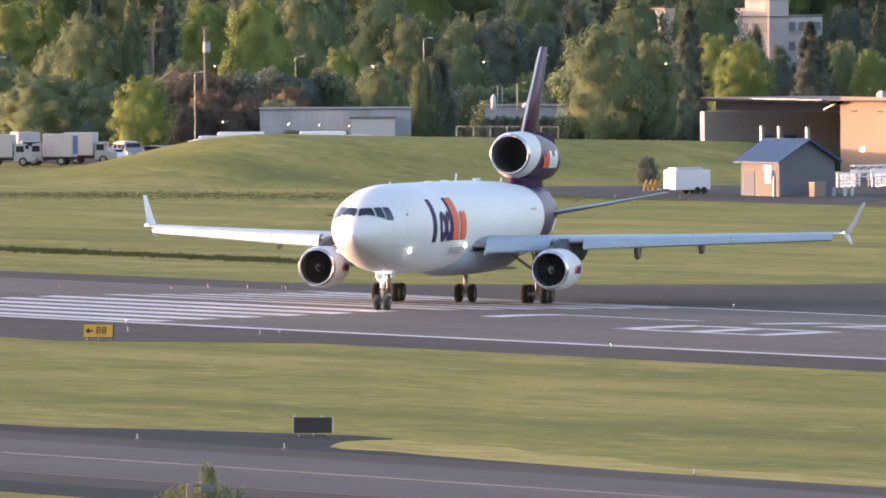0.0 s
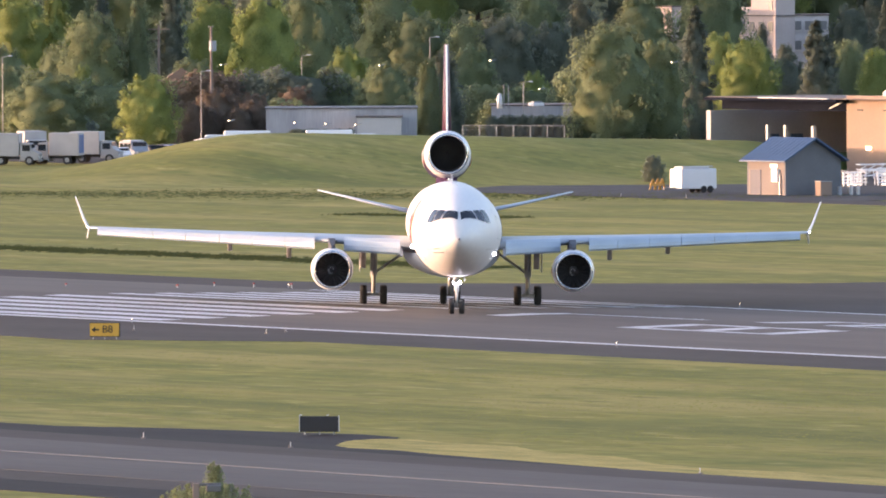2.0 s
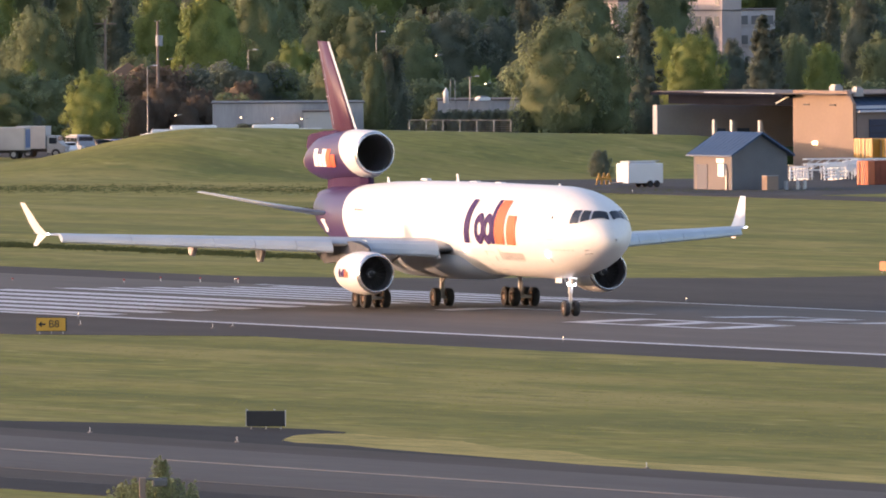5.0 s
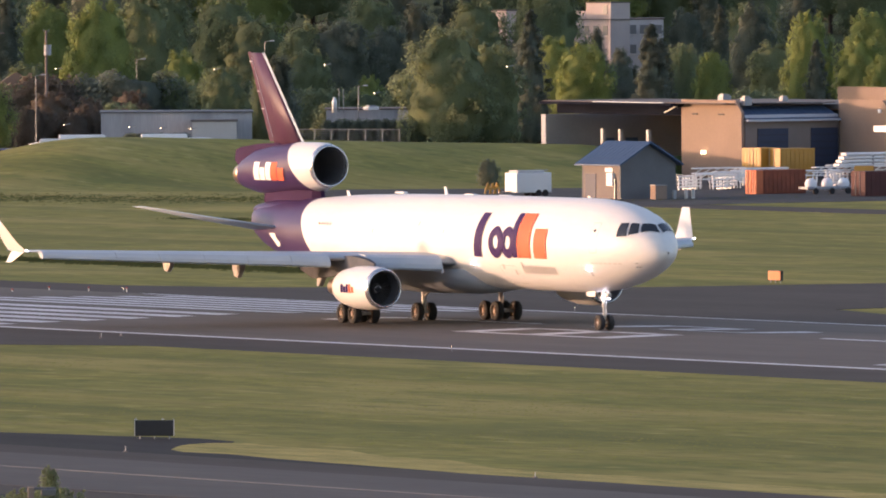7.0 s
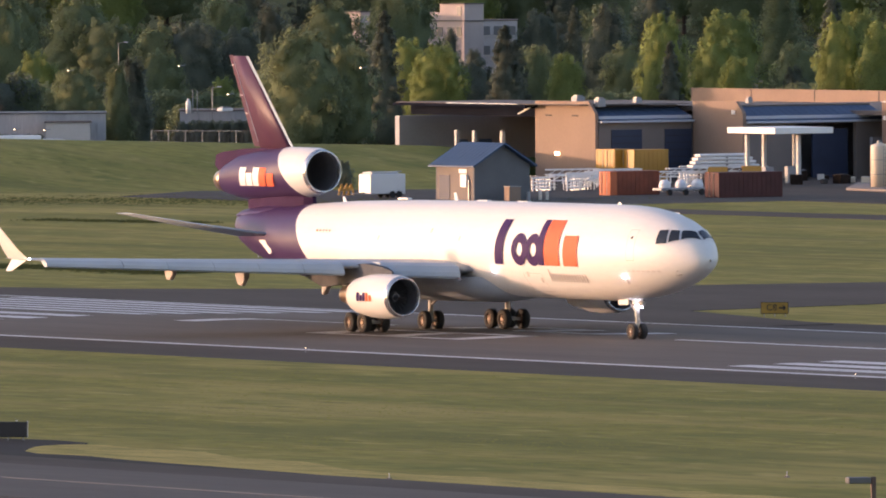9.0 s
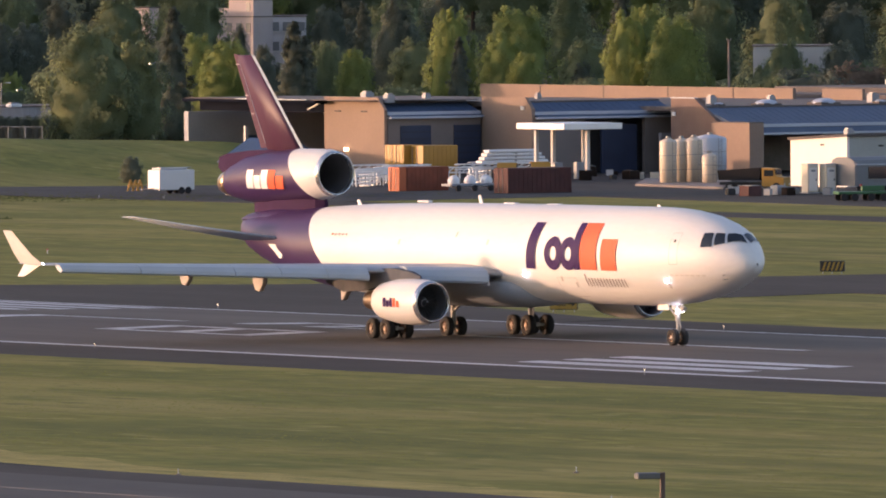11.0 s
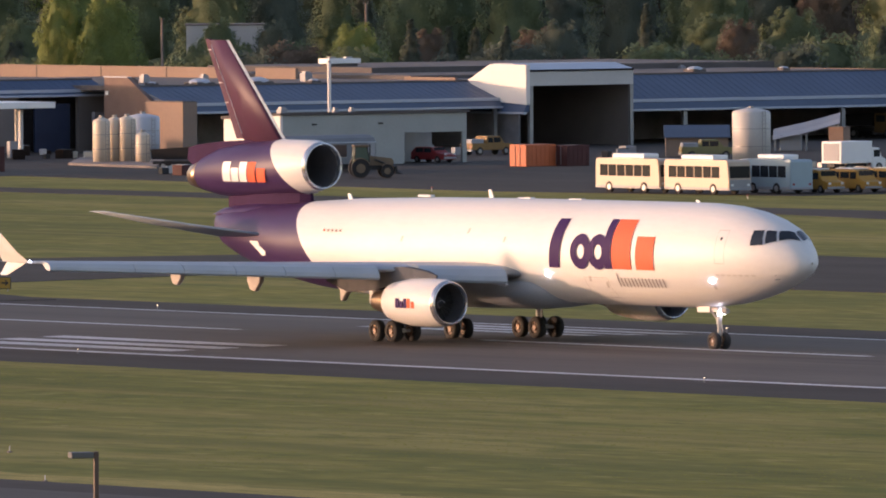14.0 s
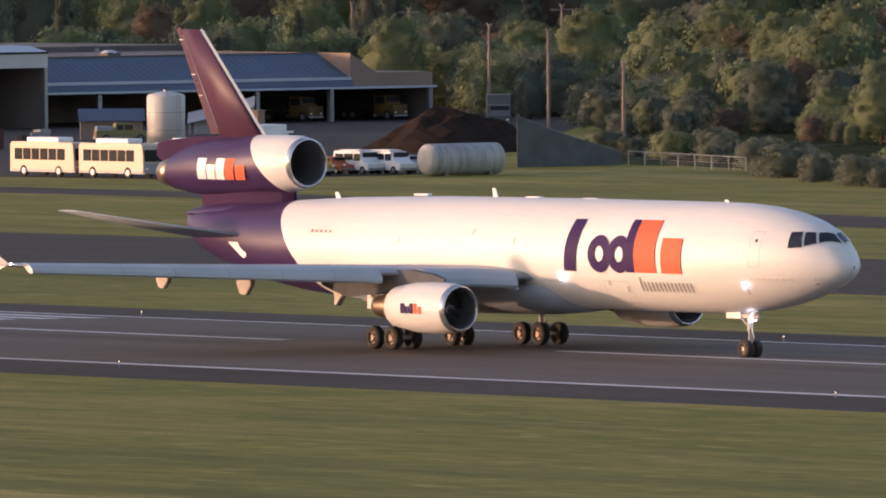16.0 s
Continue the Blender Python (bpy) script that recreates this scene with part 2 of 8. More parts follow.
def grass_material(name, k=(1.0, 1.0, 1.0)):
    hue = lambda c: tuple(p * q for p, q in zip(c, k))
    m = material(name, hue((0.235, 0.205, 0.046)), 0.95, size=14, fine=0.25, stretch=(0.4, 1, 1), tint=hue((0.165, 0.16, 0.038)))
    nt = m.node_tree
    b = nt.nodes["Principled BSDF"]
    b.inputs["Specular IOR Level"].default_value = 0.1
    mp = next(n for n in nt.nodes if n.type == "MAPPING")
    src = b.inputs["Base Color"].links[0].from_socket
    # drier, straw-coloured patches and darker mowing lines
    for scale, lo, hi, colour, amount in ((0.05, 0.50, 0.66, (0.31, 0.25, 0.075), 0.8), (0.22, 0.53, 0.68, (0.125, 0.135, 0.032), 0.75), (0.75, 0.56, 0.70, (0.10, 0.105, 0.028), 0.55), (0.5, 0.60, 0.72, (0.36, 0.29, 0.10), 0.6)):
        n = nt.nodes.new("ShaderNodeTexNoise")
        n.inputs["Scale"].default_value, n.inputs["Detail"].default_value = scale, 6
        nt.links.new(mp.outputs[0], n.inputs["Vector"])
        r = nt.nodes.new("ShaderNodeMapRange")
        r.inputs["From Min"].default_value, r.inputs["From Max"].default_value = lo, hi
        r.inputs["To Max"].default_value = amount
        nt.links.new(n.outputs["Fac"], r.inputs["Value"])
        mx = nt.nodes.new("ShaderNodeMix")
        mx.data_type = "RGBA"
        mx.inputs[7].default_value = (*hue(colour), 1)
        nt.links.new(r.outputs[0], mx.inputs[0])
        nt.links.new(src, mx.inputs[6])
        src = mx.outputs[2]
    # long mowing streaks along the runway
    mp2 = nt.nodes.new("ShaderNodeMapping")
    mp2.inputs["Scale"].default_value = (0.035, 1, 1)
    mp2.inputs["Rotation"].default_value = (0, 0, radians(6))
    nt.links.new(mp.inputs["Vector"].links[0].from_socket, mp2.inputs["Vector"])
    for scale, lo, hi, colour, amount in ((0.10, 0.55, 0.64, (0.115, 0.115, 0.03), 0.55), (0.16, 0.56, 0.68, (0.30, 0.235, 0.07), 0.5), (0.42, 0.57, 0.68, (0.13, 0.13, 0.036), 0.4)):
        n = nt.nodes.new("ShaderNodeTexNoise")
        n.inputs["Scale"].default_value, n.inputs["Detail"].default_value = scale, 3
        nt.links.new(mp2.outputs[0], n.inputs["Vector"])
        r = nt.nodes.new("ShaderNodeMapRange")
        r.inputs["From Min"].default_value, r.inputs["From Max"].default_value = lo, hi
        r.inputs["To Max"].default_value = amount
        nt.links.new(n.outputs["Fac"], r.inputs["Value"])
        mx = nt.nodes.new("ShaderNodeMix")
        mx.data_type = "RGBA"
        mx.inputs[7].default_value = (*hue(colour), 1)
        nt.links.new(r.outputs[0], mx.inputs[0])
        nt.links.new(src, mx.inputs[6])
        src = mx.outputs[2]
    nt.links.new(src, b.inputs["Base Color"])
    return m


GRASS = grass_material("mown_grass")
BANK_GRASS = grass_material("greener_bank_grass", (0.86, 0.93, 0.97))
STRAW = material("dry_grass_edge", (0.43, 0.325, 0.105), 0.95, size=0.9, fine=0.35, tint=(0.215, 0.19, 0.052), stretch=(0.25, 1, 1), gloss=0.1)


def ground():
    bm = bmesh.new()
    n, half = 60, 4200
    cs = sorted({round(half * math.copysign(abs(2 * i / n - 1) ** 2.4, 2 * i / n - 1), 2) for i in range(n + 1)})
    grid = [[bm.verts.new((x, y, GROUND_Z)) for x in cs] for y in cs]
    for r0, r1 in zip(grid, grid[1:]):
        for i in range(len(cs) - 1):
            bm.faces.new((r0[i], r0[i + 1], r1[i + 1], r1[i]))
    tagged(part("ground", bm, GRASS), "flat airfield grass, green with straw-coloured mown streaks", "grass", kind="structure")


def slab(name, outline, mat, top, label, category="pavement"):
    """A thin paved sheet with an outline in x, y."""
    bm = bmesh.new()
    prism(bm, outline, "z", GROUND_Z - 0.2, top)
    return tagged(part(name, bm, mat), label, category, kind="structure")


def crowned_sheet(name, x0, x1, y0, y1, mat, lift, label, category):
    """A strip that follows the runway's crown."""
    bm = bmesh.new()
    ys = [y0 + (y1 - y0) * i / 12 for i in range(13)] + ([0.0] if y0 < 0 < y1 else [])
    ys = sorted(set(ys))
    n = max(1, int((x1 - x0) / 40))
    ring = lambda x: [(x, y, crown(y) + lift) for y in ys] + [(x, y, -1.2) for y in reversed(ys)]
    loft(bm, [ring(x0 + (x1 - x0) * i / n) for i in range(n + 1)])
    return tagged(part(name, bm, mat), label, category, kind="structure")


def paint(name, quads, mat, label, lift=0.012):
    """Flat painted marks on the crown: quads of four (x, y)."""
    bm = bmesh.new()
    for q in quads:
        ys = [y for x, y in q]
        if min(ys) < -1e-6 and max(ys) > 1e-6:   # a mark over the crest is folded there
            xs = [x for x, y in q]
            halves = [[(min(xs), a_), (max(xs), a_), (max(xs), b_), (min(xs), b_)] for a_, b_ in ((min(ys), 0.0), (0.0, max(ys)))]
        else:
            halves = [q]
        for h in halves:
            bm.faces.new([bm.verts.new((x, y, crown(y) + lift)) for x, y in h])
    bmesh.ops.recalc_face_normals(bm, faces=bm.faces)
    for f in bm.faces:
        if f.normal.z < 0:
            f.normal_flip()
    return tagged(part(name, bm, mat), label, "runway marking", kind="structure")


def bar(x0, x1, y0, y1, cuts=1):
    """A rectangle, cut along its length so that it stays on the crown."""
    return [[(x0 + (x1 - x0) * i / cuts, y0), (x0 + (x1 - x0) * (i + 1) / cuts, y0), (x0 + (x1 - x0) * (i + 1) / cuts, y1), (x0 + (x1 - x0) * i / cuts, y1)] for i in range(cuts)]


def runway():
    crowned_sheet("runway_shoulder", -420, 2200, -33.5, 33.0, ASPHALT, -0.012, "dark asphalt runway shoulder", "runway")
    crowned_sheet("runway", -420, 2200, -22.9, 22.9, RUNWAY, 0.0, "grey-brown crowned asphalt runway with tyre marks", "runway")
    for i, s in enumerate((-1, 1)):
        paint("runway_edge_line_%d" % (i + 1), bar(0, 2200, s * 22.86, s * 21.95), PAINT_WHITE, "continuous white runway edge line")
    for s in (-1, 1):
        for k in range(6):
            y = s * (1.75 + 3.5 * k)
            o = paint("threshold_bar", bar(6.1, 51.8, y, y + s * 1.75, 4), PAINT_WHITE, "long white runway threshold bar")
            tagged(o, group="threshold bars")
    for k in range(12):
        x = 118.9 + 60.96 * k
        tagged(paint("centreline_dash", bar(x, x + 36.6, -0.45, 0.45), PAINT_WHITE, "white runway centreline dash"), group="centreline dashes")
    for s in (-1, 1):
        for k in range(3):
            y = s * (10.97 + 3.35 * k)
            tagged(paint("touchdown_bar", bar(152.4, 175.3, y, y + s * 1.83, 2), PAINT_WHITE, "white touchdown zone bar"), group="touchdown zone bars")
            if k < 2:
                tagged(paint("touchdown_bar", bar(457, 480, y, y + s * 1.83, 2), PAINT_WHITE, "white touchdown zone bar"), group="touchdown zone bars")
        tagged(paint("aiming_point", bar(311, 357, s * 10.97, s * 20.1, 2), PAINT_WHITE, "white aiming point block"), group="aiming points")
    # designator painted to be read from the threshold: letter, then two digits (left digit on the far side)
    w = 0.75
    L = bar(64.0, 82.3, 3.05, 3.05 - w, 2) + bar(64.0, 64.0 + 2.6, 3.05 - w, -3.05)
    paint("runway_letter", L, PAINT_WHITE, "white painted runway letter L")
    x0, x1, xm = 88.4, 106.7, 97.5
    t = 2.4

    def digit(yc, parts_):
        yl, yr = yc + 3.05, yc - 3.05
        seg = {"bot": bar(x0, x0 + t, yl, yr), "top": bar(x1 - t, x1, yl, yr), "mid": bar(xm - t / 2, xm + t / 2, yl, yr),
               "ll": bar(x0, xm, yl, yl - w), "lr": bar(x0, xm, yr + w, yr), "ul": bar(xm, x1, yl, yl - w), "ur": bar(xm, x1, yr + w, yr)}
        return [q for p in parts_ for q in seg[p]]
    paint("runway_digit", digit(5.4, ("bot", "mid", "top", "ll", "ur")), PAINT_WHITE, "white painted runway digit 2")
    paint("runway_digit", digit(-5.4, ("bot", "mid", "top", "ll", "lr", "ul", "ur")), PAINT_WHITE, "white painted runway digit 8")
    # a broad darker wheel-worn band along the middle
    worn = material("rubber_stained_asphalt", (0.072, 0.061, 0.054), 0.9, size=3, fine=0.15, stretch=(0.05, 1, 1), tint=(0.108, 0.093, 0.083), gloss=0.2)
    for y0, y1 in ((2.6, 6.6), (-6.4, -2.9)):
        paint("rubber_marks", bar(168, 900, y0, y1), worn, "dark tyre rubber band along the runway", 0.006)


def taxiways():
    # stub and parallel taxiway beyond the runway, service road, near taxiway
    slab("taxiway_far_stub", [(-420, 26), (-32, 27), (-8, 38), (10, 58), (16, 84), (24, 112), (62, 112), (56, 74), (62, 40), (92, 31), (92, 20), (-420, 20)], ASPHALT, GROUND_Z + 0.03, "dark asphalt exit taxiway")
    slab("taxiway_far", [(20, 100), (56, 76), (900, 96), (900, 132), (26, 126)], ASPHALT, GROUND_Z + 0.035, "grey asphalt taxiway parallel to the runway")
    slab("service_road", [(-245, 196), (-40, 196), (60, 176), (900, 150), (900, 168), (70, 192), (-40, 208), (-245, 204)], ASPHALT, GROUND_Z + 0.03, "narrow asphalt service road")
    slab("taxiway_near", [(-300, -146), (1400, -146), (1400, -117), (-300, -117)], ASPHALT, GROUND_Z + 0.03, "dark asphalt taxiway with a faded centreline")
    slab("taxiway_near_stub", [(-300, -118.5), (270, -118.5), (256, -116.7), (246, -115.9), (238, -115.3), (232.3, -114.3), (228.1, -114.7), (225.4, -113.8), (223.2, -112.2), (221.2, -110.6), (220.2, -109.4), (219.8, -108.2), (220.2, -106.9), (218.87, -105.9), (214.74, -105.4), (211.6, -106.2), (209.45, -107.0), (201.03, -109.23), (194.62, -112.44), (-300, -109)], DARK_ASPHALT, GROUND_Z + 0.026, "dark asphalt taxiway shoulder")
    slab("taxiway_near_concrete", [(-300, -141), (1400, -141), (1400, -122), (-300, -122)], material("worn_taxiway_asphalt", (0.092, 0.081, 0.075), 0.85, vary=0.25, size=8, fine=0.1, stretch=(0.2, 1, 1), gloss=0.2), GROUND_Z + 0.045, "lighter worn strip of asphalt taxiway")
    slab("taxiway_near_shoulder", [(-300, -152), (1400, -152), (1400, -146), (-300, -146)], DARK_ASPHALT, GROUND_Z + 0.026, "dark asphalt taxiway shoulder")
    bm = bmesh.new()
    span(bm, (-300, -130.6, GROUND_Z), (1400, -130.2, GROUND_Z + 0.055))
    tagged(part("taxiway_centreline", bm, PAINT_YELLOW), "faded yellow taxiway centreline", "taxiway marking", kind="structure")
    slab("apron", [(-460, 240), (-260, 240), (-200, 232), (-120, 226), (-84, 234), (-84, 258), (-120, 292), (-235, 405), (-330, 470), (-520, 460)], ASPHALT, GROUND_Z + 0.03, "dark asphalt yard in front of the maintenance hangars")
    slab("gravel_pad", [(-262, 196), (-200, 200), (-200, 240), (-300, 240)], GRAVEL, GROUND_Z + 0.034, "gravel pad round the equipment hut")
    slab("woodland_floor", [(-116, 296), (-60, 286), (20, 266), (400, 204), (500, 420), (-330, 480), (-232, 408)], material("woodland_floor", (0.06, 0.066, 0.035), 0.95, vary=0.4, size=5, fine=0.3, gloss=0.0), GROUND_Z + 0.025, "dark scrub and leaf litter under the trees", "undergrowth")
    # straw-coloured strip where the grass meets the pavements
    for n, (x0, x1, y0, y1) in enumerate(((224, 900, -112.6, -117), (-420, 66, -43.9, -42.6)), 1):
        steps = int((x1 - x0) / 1.6)
        wild = []
        for i in range(steps + 1):
            x = x0 + (x1 - x0) * i / steps
            ragged = 1.5 * noise.noise((x * 0.11, n, 0)) + 0.9 * noise.noise((x * 0.45, n, 7)) + 0.5 * noise.noise((x * 1.3, n, 3))
            wild.append((x, y0 - (0.0 if n != 1 else 3.2 * max(0, 1 - i / 3)) + (0.35 if n != 1 else 1.0) * ragged))
        slab("grass_verge_%d" % (n + 1), wild + [(x1, y1), (x0, y1)], STRAW, GROUND_Z + 0.02, "dry straw-coloured grass verge", "grass")
    tongue = [(219.6, -110.2), (219.0, -107.8), (221.5, -106.6), (226, -107.4), (232, -107.0), (238, -109.2), (246, -109.6), (253, -112.2), (253, -117), (226, -117)]
    slab("grass_verge_4", [(x + 0.5 * noise.noise((x, y, 3)), y + 0.5 * noise.noise((x, y, 8))) for p, q in zip(tongue, tongue[1:] + tongue[:1]) for x, y in [(p[0] + (q[0] - p[0]) * k / 6, p[1] + (q[1] - p[1]) * k / 6) for k in range(6)]], STRAW, GROUND_Z + 0.022, "dry straw-coloured tongue of grass between pavements", "grass")
    slab("runway_turn_pad", [(-420, -42.6), (66, -42.6), (78, -43.6), (91, -33.7), (-420, -33.7)], ASPHALT, GROUND_Z + 0.028, "dark asphalt runway entrance")


def soft_mesh(name, verts, faces, normals):
    me = bpy.data.meshes.new(name)
    me.from_pydata([tuple(v) for v in verts], [], faces)
    me.shade_smooth()
    me.normals_split_custom_set_from_vertices([tuple(n) for n in normals])
    return me


def tufts():
    """Uneven blades of grass standing proud of the mown field nearest the camera."""
    rng = random.Random(3)
    vs, fs = [], []
    for _ in range(40000):
        x, y = rng.uniform(40, 345), rng.uniform(-104, -37.5)
        if x < 96 and y > -46:
            continue
        if noise.noise((x * 0.05, y * 0.05, 0)) + 0.5 * noise.noise((x * 0.3, y * 0.2, 4)) < rng.uniform(-0.5, 0.3):
            continue
        h, w, th = rng.uniform(0.008, 0.032), rng.uniform(0.05, 0.16), rng.uniform(-0.45, 2.5)
        c, s = math.cos(th) * w, math.sin(th) * w
        k = len(vs)
        vs += [(x - c, y - s, GROUND_Z - 0.01), (x + c, y + s, GROUND_Z - 0.01), (x + c * 0.6, y + s * 0.6, GROUND_Z + h), (x - c * 0.5, y - s * 0.5, GROUND_Z + h * rng.uniform(0.6, 1))]
        fs.append((k, k + 1, k + 2, k + 3))
    me = soft_mesh("grass_tufts", vs, fs, [(0, 0, 1)] * len(vs))
    m = material("grass_blades", (0.262, 0.240, 0.062), 0.95, size=3, fine=0.2, tint=(0.195, 0.200, 0.050), gloss=0.05)
    me.materials.append(m)
    tagged(new("grass_tufts", me), "short uneven tufts of mown airfield grass", "grass", kind="stuff")


def rough_grass():
    """Uncut grass along the drain beside the runway and across the far field."""
    rng = random.Random(14)
    vs, fs = [], []
    for p0, p1, wide, tall, count in (((-175, 63.8), (-38, 62.4), 1.4, 0.20, 8200), ((-292, 157), (-214, 211), 10.0, 0.09, 4200), ((-190, 142), (-168, 147), 1.2, 0.22, 500)):
        for _ in range(count):
            f = rng.random()
            bare = noise.noise((f * 30, p0[1], 0)) + 0.5 * noise.noise((f * 110, p0[1], 2))
            if bare < rng.uniform(-0.75, -0.1):
                continue
            x = p0[0] + (p1[0] - p0[0]) * f + rng.gauss(0, 0.4)
            y = p0[1] + (p1[1] - p0[1]) * f + rng.gauss(0, wide) + 0.8 * noise.noise((f * 14, 3, p0[1]))
            h, w, th = tall * rng.uniform(0.4, 1.1), rng.uniform(0.12, 0.4), rng.uniform(-0.45, 2.5)
            c, q = math.cos(th) * w, math.sin(th) * w
            k = len(vs)
            vs += [(x - c, y - q, GROUND_Z - 0.01), (x + c, y + q, GROUND_Z - 0.01), (x + c * 0.3, y + q * 0.3, GROUND_Z + h)]
            fs.append((k, k + 1, k + 2))
    me = soft_mesh("rough_grass", vs, fs, [(0, 0, 1)] * len(vs))
    me.materials.append(material("uncut_grass", (0.120, 0.125, 0.040), 0.95, size=2, fine=0.2, tint=(0.085, 0.095, 0.034), gloss=0.05))
    tagged(new("rough_grass", me), "dark line of uncut grass along a drain", "grass", kind="stuff")


ground()
tufts()
rough_grass()
runway()
taxiways()

# ---- the freighter: x forward from the main gear, y to its left, z up from the ground ----
SKIN = material("white_aircraft_paint", (0.69, 0.68, 0.66), 0.48, size=3.5, fine=0.03, tint=(0.62, 0.61, 0.59), stretch=(0.25, 1, 1))
# tail purple reddened on the fin to imitate its warm sun reflection
PURPLE = material("sun_warmed_purple_paint", (0.084, 0.033, 0.063), 0.45, vary=0.15, size=3, gloss=0.2)
VIOLET = material("violet_aircraft_paint", (0.047, 0.021, 0.082), 0.42, vary=0.12, size=3, gloss=0.3)
DULL_VIOLET = material("weathered_violet_paint", (0.050, 0.023, 0.062), 0.75, vary=0.25, size=1.5, gloss=0.06)
LOGO_PURPLE = material("dark_purple_lettering_paint", (0.040, 0.016, 0.085), 0.6, vary=0.08, size=1, gloss=0.1)
LOGO_ORANGE = material("orange_lettering_paint", (0.74, 0.135, 0.060), 0.6, vary=0.08, size=1, gloss=0.15)
LOGO_WHITE = material("white_lettering_paint", (0.80, 0.80, 0.78), 0.4, vary=0.05, size=1)
WING_GREY = material("grey_wing_paint", (0.33, 0.37, 0.41), 0.42, metal=0.0, vary=0.15, size=2.5, fine=0.04)
SLAT = material("bare_slat_metal", (0.36, 0.425, 0.48), 0.42, metal=0.0, vary=0.12, size=2)
LIP = material("polished_intake_lip", (0.62, 0.62, 0.62), 0.25, metal=0.85, vary=0.1, size=0.8)
DUCT = material("dark_intake", (0.12, 0.115, 0.12), 0.5, vary=0.2, size=0.6)
BLADE = material("fan_blade_metal", (0.10, 0.10, 0.105), 0.4, metal=0.5, vary=0.2, size=0.3)
HOT = material("heat_stained_nozzle", (0.36, 0.27, 0.20), 0.35, metal=0.9, vary=0.25, size=0.5)
FAIRING = material("dull_pale_fairing_paint", (0.46, 0.42, 0.39), 0.6, vary=0.15, size=0.8)
PYLON = material("dark_grey_pylon", (0.12, 0.125, 0.135), 0.8, vary=0.3, size=0.8, gloss=0.08)
GEAR = material("grey_gear_paint", (0.40, 0.39, 0.37), 0.45, vary=0.25, size=0.4)
HUB = material("wheel_hub", (0.20, 0.13, 0.09), 0.5, metal=0.2, vary=0.2, size=0.2)
SEAM = material("panel_outline_grey", (0.46, 0.44, 0.42), 0.6)
FAINT = material("faint_panel_grey", (0.56, 0.54, 0.51), 0.6)
BAR_GREY = material("grey_lettering_paint", (0.24, 0.20, 0.18), 0.6)

airliner = thing("cargo_airliner", Matrix.Identity(4), "white three-engined cargo jet with a purple tail on the runway", "airplane")
wheels = []
BODY = [  # x, top, bottom, half width
    (33.36, 5.24, 5.10, 0.07), (33.25, 5.58, 4.84, 0.40), (32.95, 6.02, 4.57, 0.78), (32.4, 6.48, 4.27, 1.18), (31.65, 7.02, 3.95, 1.62), (30.9, 7.42, 3.68, 1.96), (29.8, 7.80, 3.34, 2.32),
    (28.3, 8.15, 2.98, 2.66), (26.5, 8.39, 2.68, 2.89), (24.5, 8.51, 2.50, 2.99), (22.5, 8.53, 2.40, 3.01), (14, 8.53, 2.40, 3.01), (6, 8.51, 2.42, 3.01), (-2, 8.45, 2.43, 3.01), (-8, 8.34, 2.46, 3.01),
    (-10.5, 8.25, 2.56, 2.99), (-12.4, 8.16, 2.70, 2.95), (-14.5, 8.04, 2.92, 2.86), (-17, 7.92, 3.30, 2.66), (-19.5, 7.80, 3.82, 2.34), (-21.8, 7.66, 4.40, 1.92), (-23.6, 7.50, 5.02, 1.40), (-24.8, 7.32, 5.60, 0.80), (-25.5, 7.15, 6.20, 0.22)]


def body_at(x):
    """Top, bottom and half width of the body at station x."""
    for (x1, *p), (x0, *q) in zip(BODY, BODY[1:]):
        if x0 <= x <= x1:
            f = (x - x0) / (x1 - x0)
            return [b + (a_ - b) * f for a_, b in zip(p, q)]
    return BODY[-1][1:]


def body_ring(x, n=40, slant=0.0):
    """A cross-section; slant leans the ring so that its lower side lies further forward."""
    ring = []
    for i in range(n):
        th = 2 * math.pi * i / n
        xx = x - slant * math.sin(th) * 1.4 if slant else x
        t, b, w = body_at(xx)
        ring.append((xx, w * math.cos(th), (t + b) / 2 + (t - b) / 2 * math.sin(th)))
    return ring


def body_side(x, z, out=0.0):
    """The point of the body's right flank at station x and height z."""
    t, b, w = body_at(x)
    c, h = (t + b) / 2, (t - b) / 2
    s = max(-0.999, min(0.999, (z - c) / h))
    return (x, -(w + out) * math.sqrt(1 - s * s), z)


def flank_patch(bm, x0, x1, z0, z1, side=-1, lean=0.0, out=0.02, nx=4, nz=5):
    """A painted patch that lies on the body's flank, between heights z0 and z1; lean shifts its top forward."""
    g = []
    for j in range(nz + 1):
        z = z0 + (z1 - z0) * j / nz
        row = []
        for i in range(nx + 1):
            x = x0 + (x1 - x0) * i / nx + lean * (z - z0)
            p = body_side(x, z, out)
            row.append(bm.verts.new((p[0], p[1] * -side, p[2])))
        g.append(row)
    for r0, r1 in zip(g, g[1:]):
        for i in range(nx):
            f = (r0[i], r0[i + 1], r1[i + 1], r1[i])
            bm.faces.new(f if side < 0 else f[::-1])


def flank_ring(bm, xc, zc, rx, rz, inner, side=-1, out=0.02, n=24):
    """A painted oval ring on the flank."""
    vs = []
    for k in (1.0, inner):
        row = []
        for i in range(n):
            th = 2 * math.pi * i / n
            p = body_side(xc + rx * k * math.cos(th), zc + rz * k * math.sin(th), out)
            row.append(bm.verts.new((p[0], p[1] * -side, p[2])))
        vs.append(row)
    for i in range(n):
        j = (i + 1) % n
        f = (vs[0][i], vs[0][j], vs[1][j], vs[1][i])
        bm.faces.new(f if side < 0 else f[::-1])


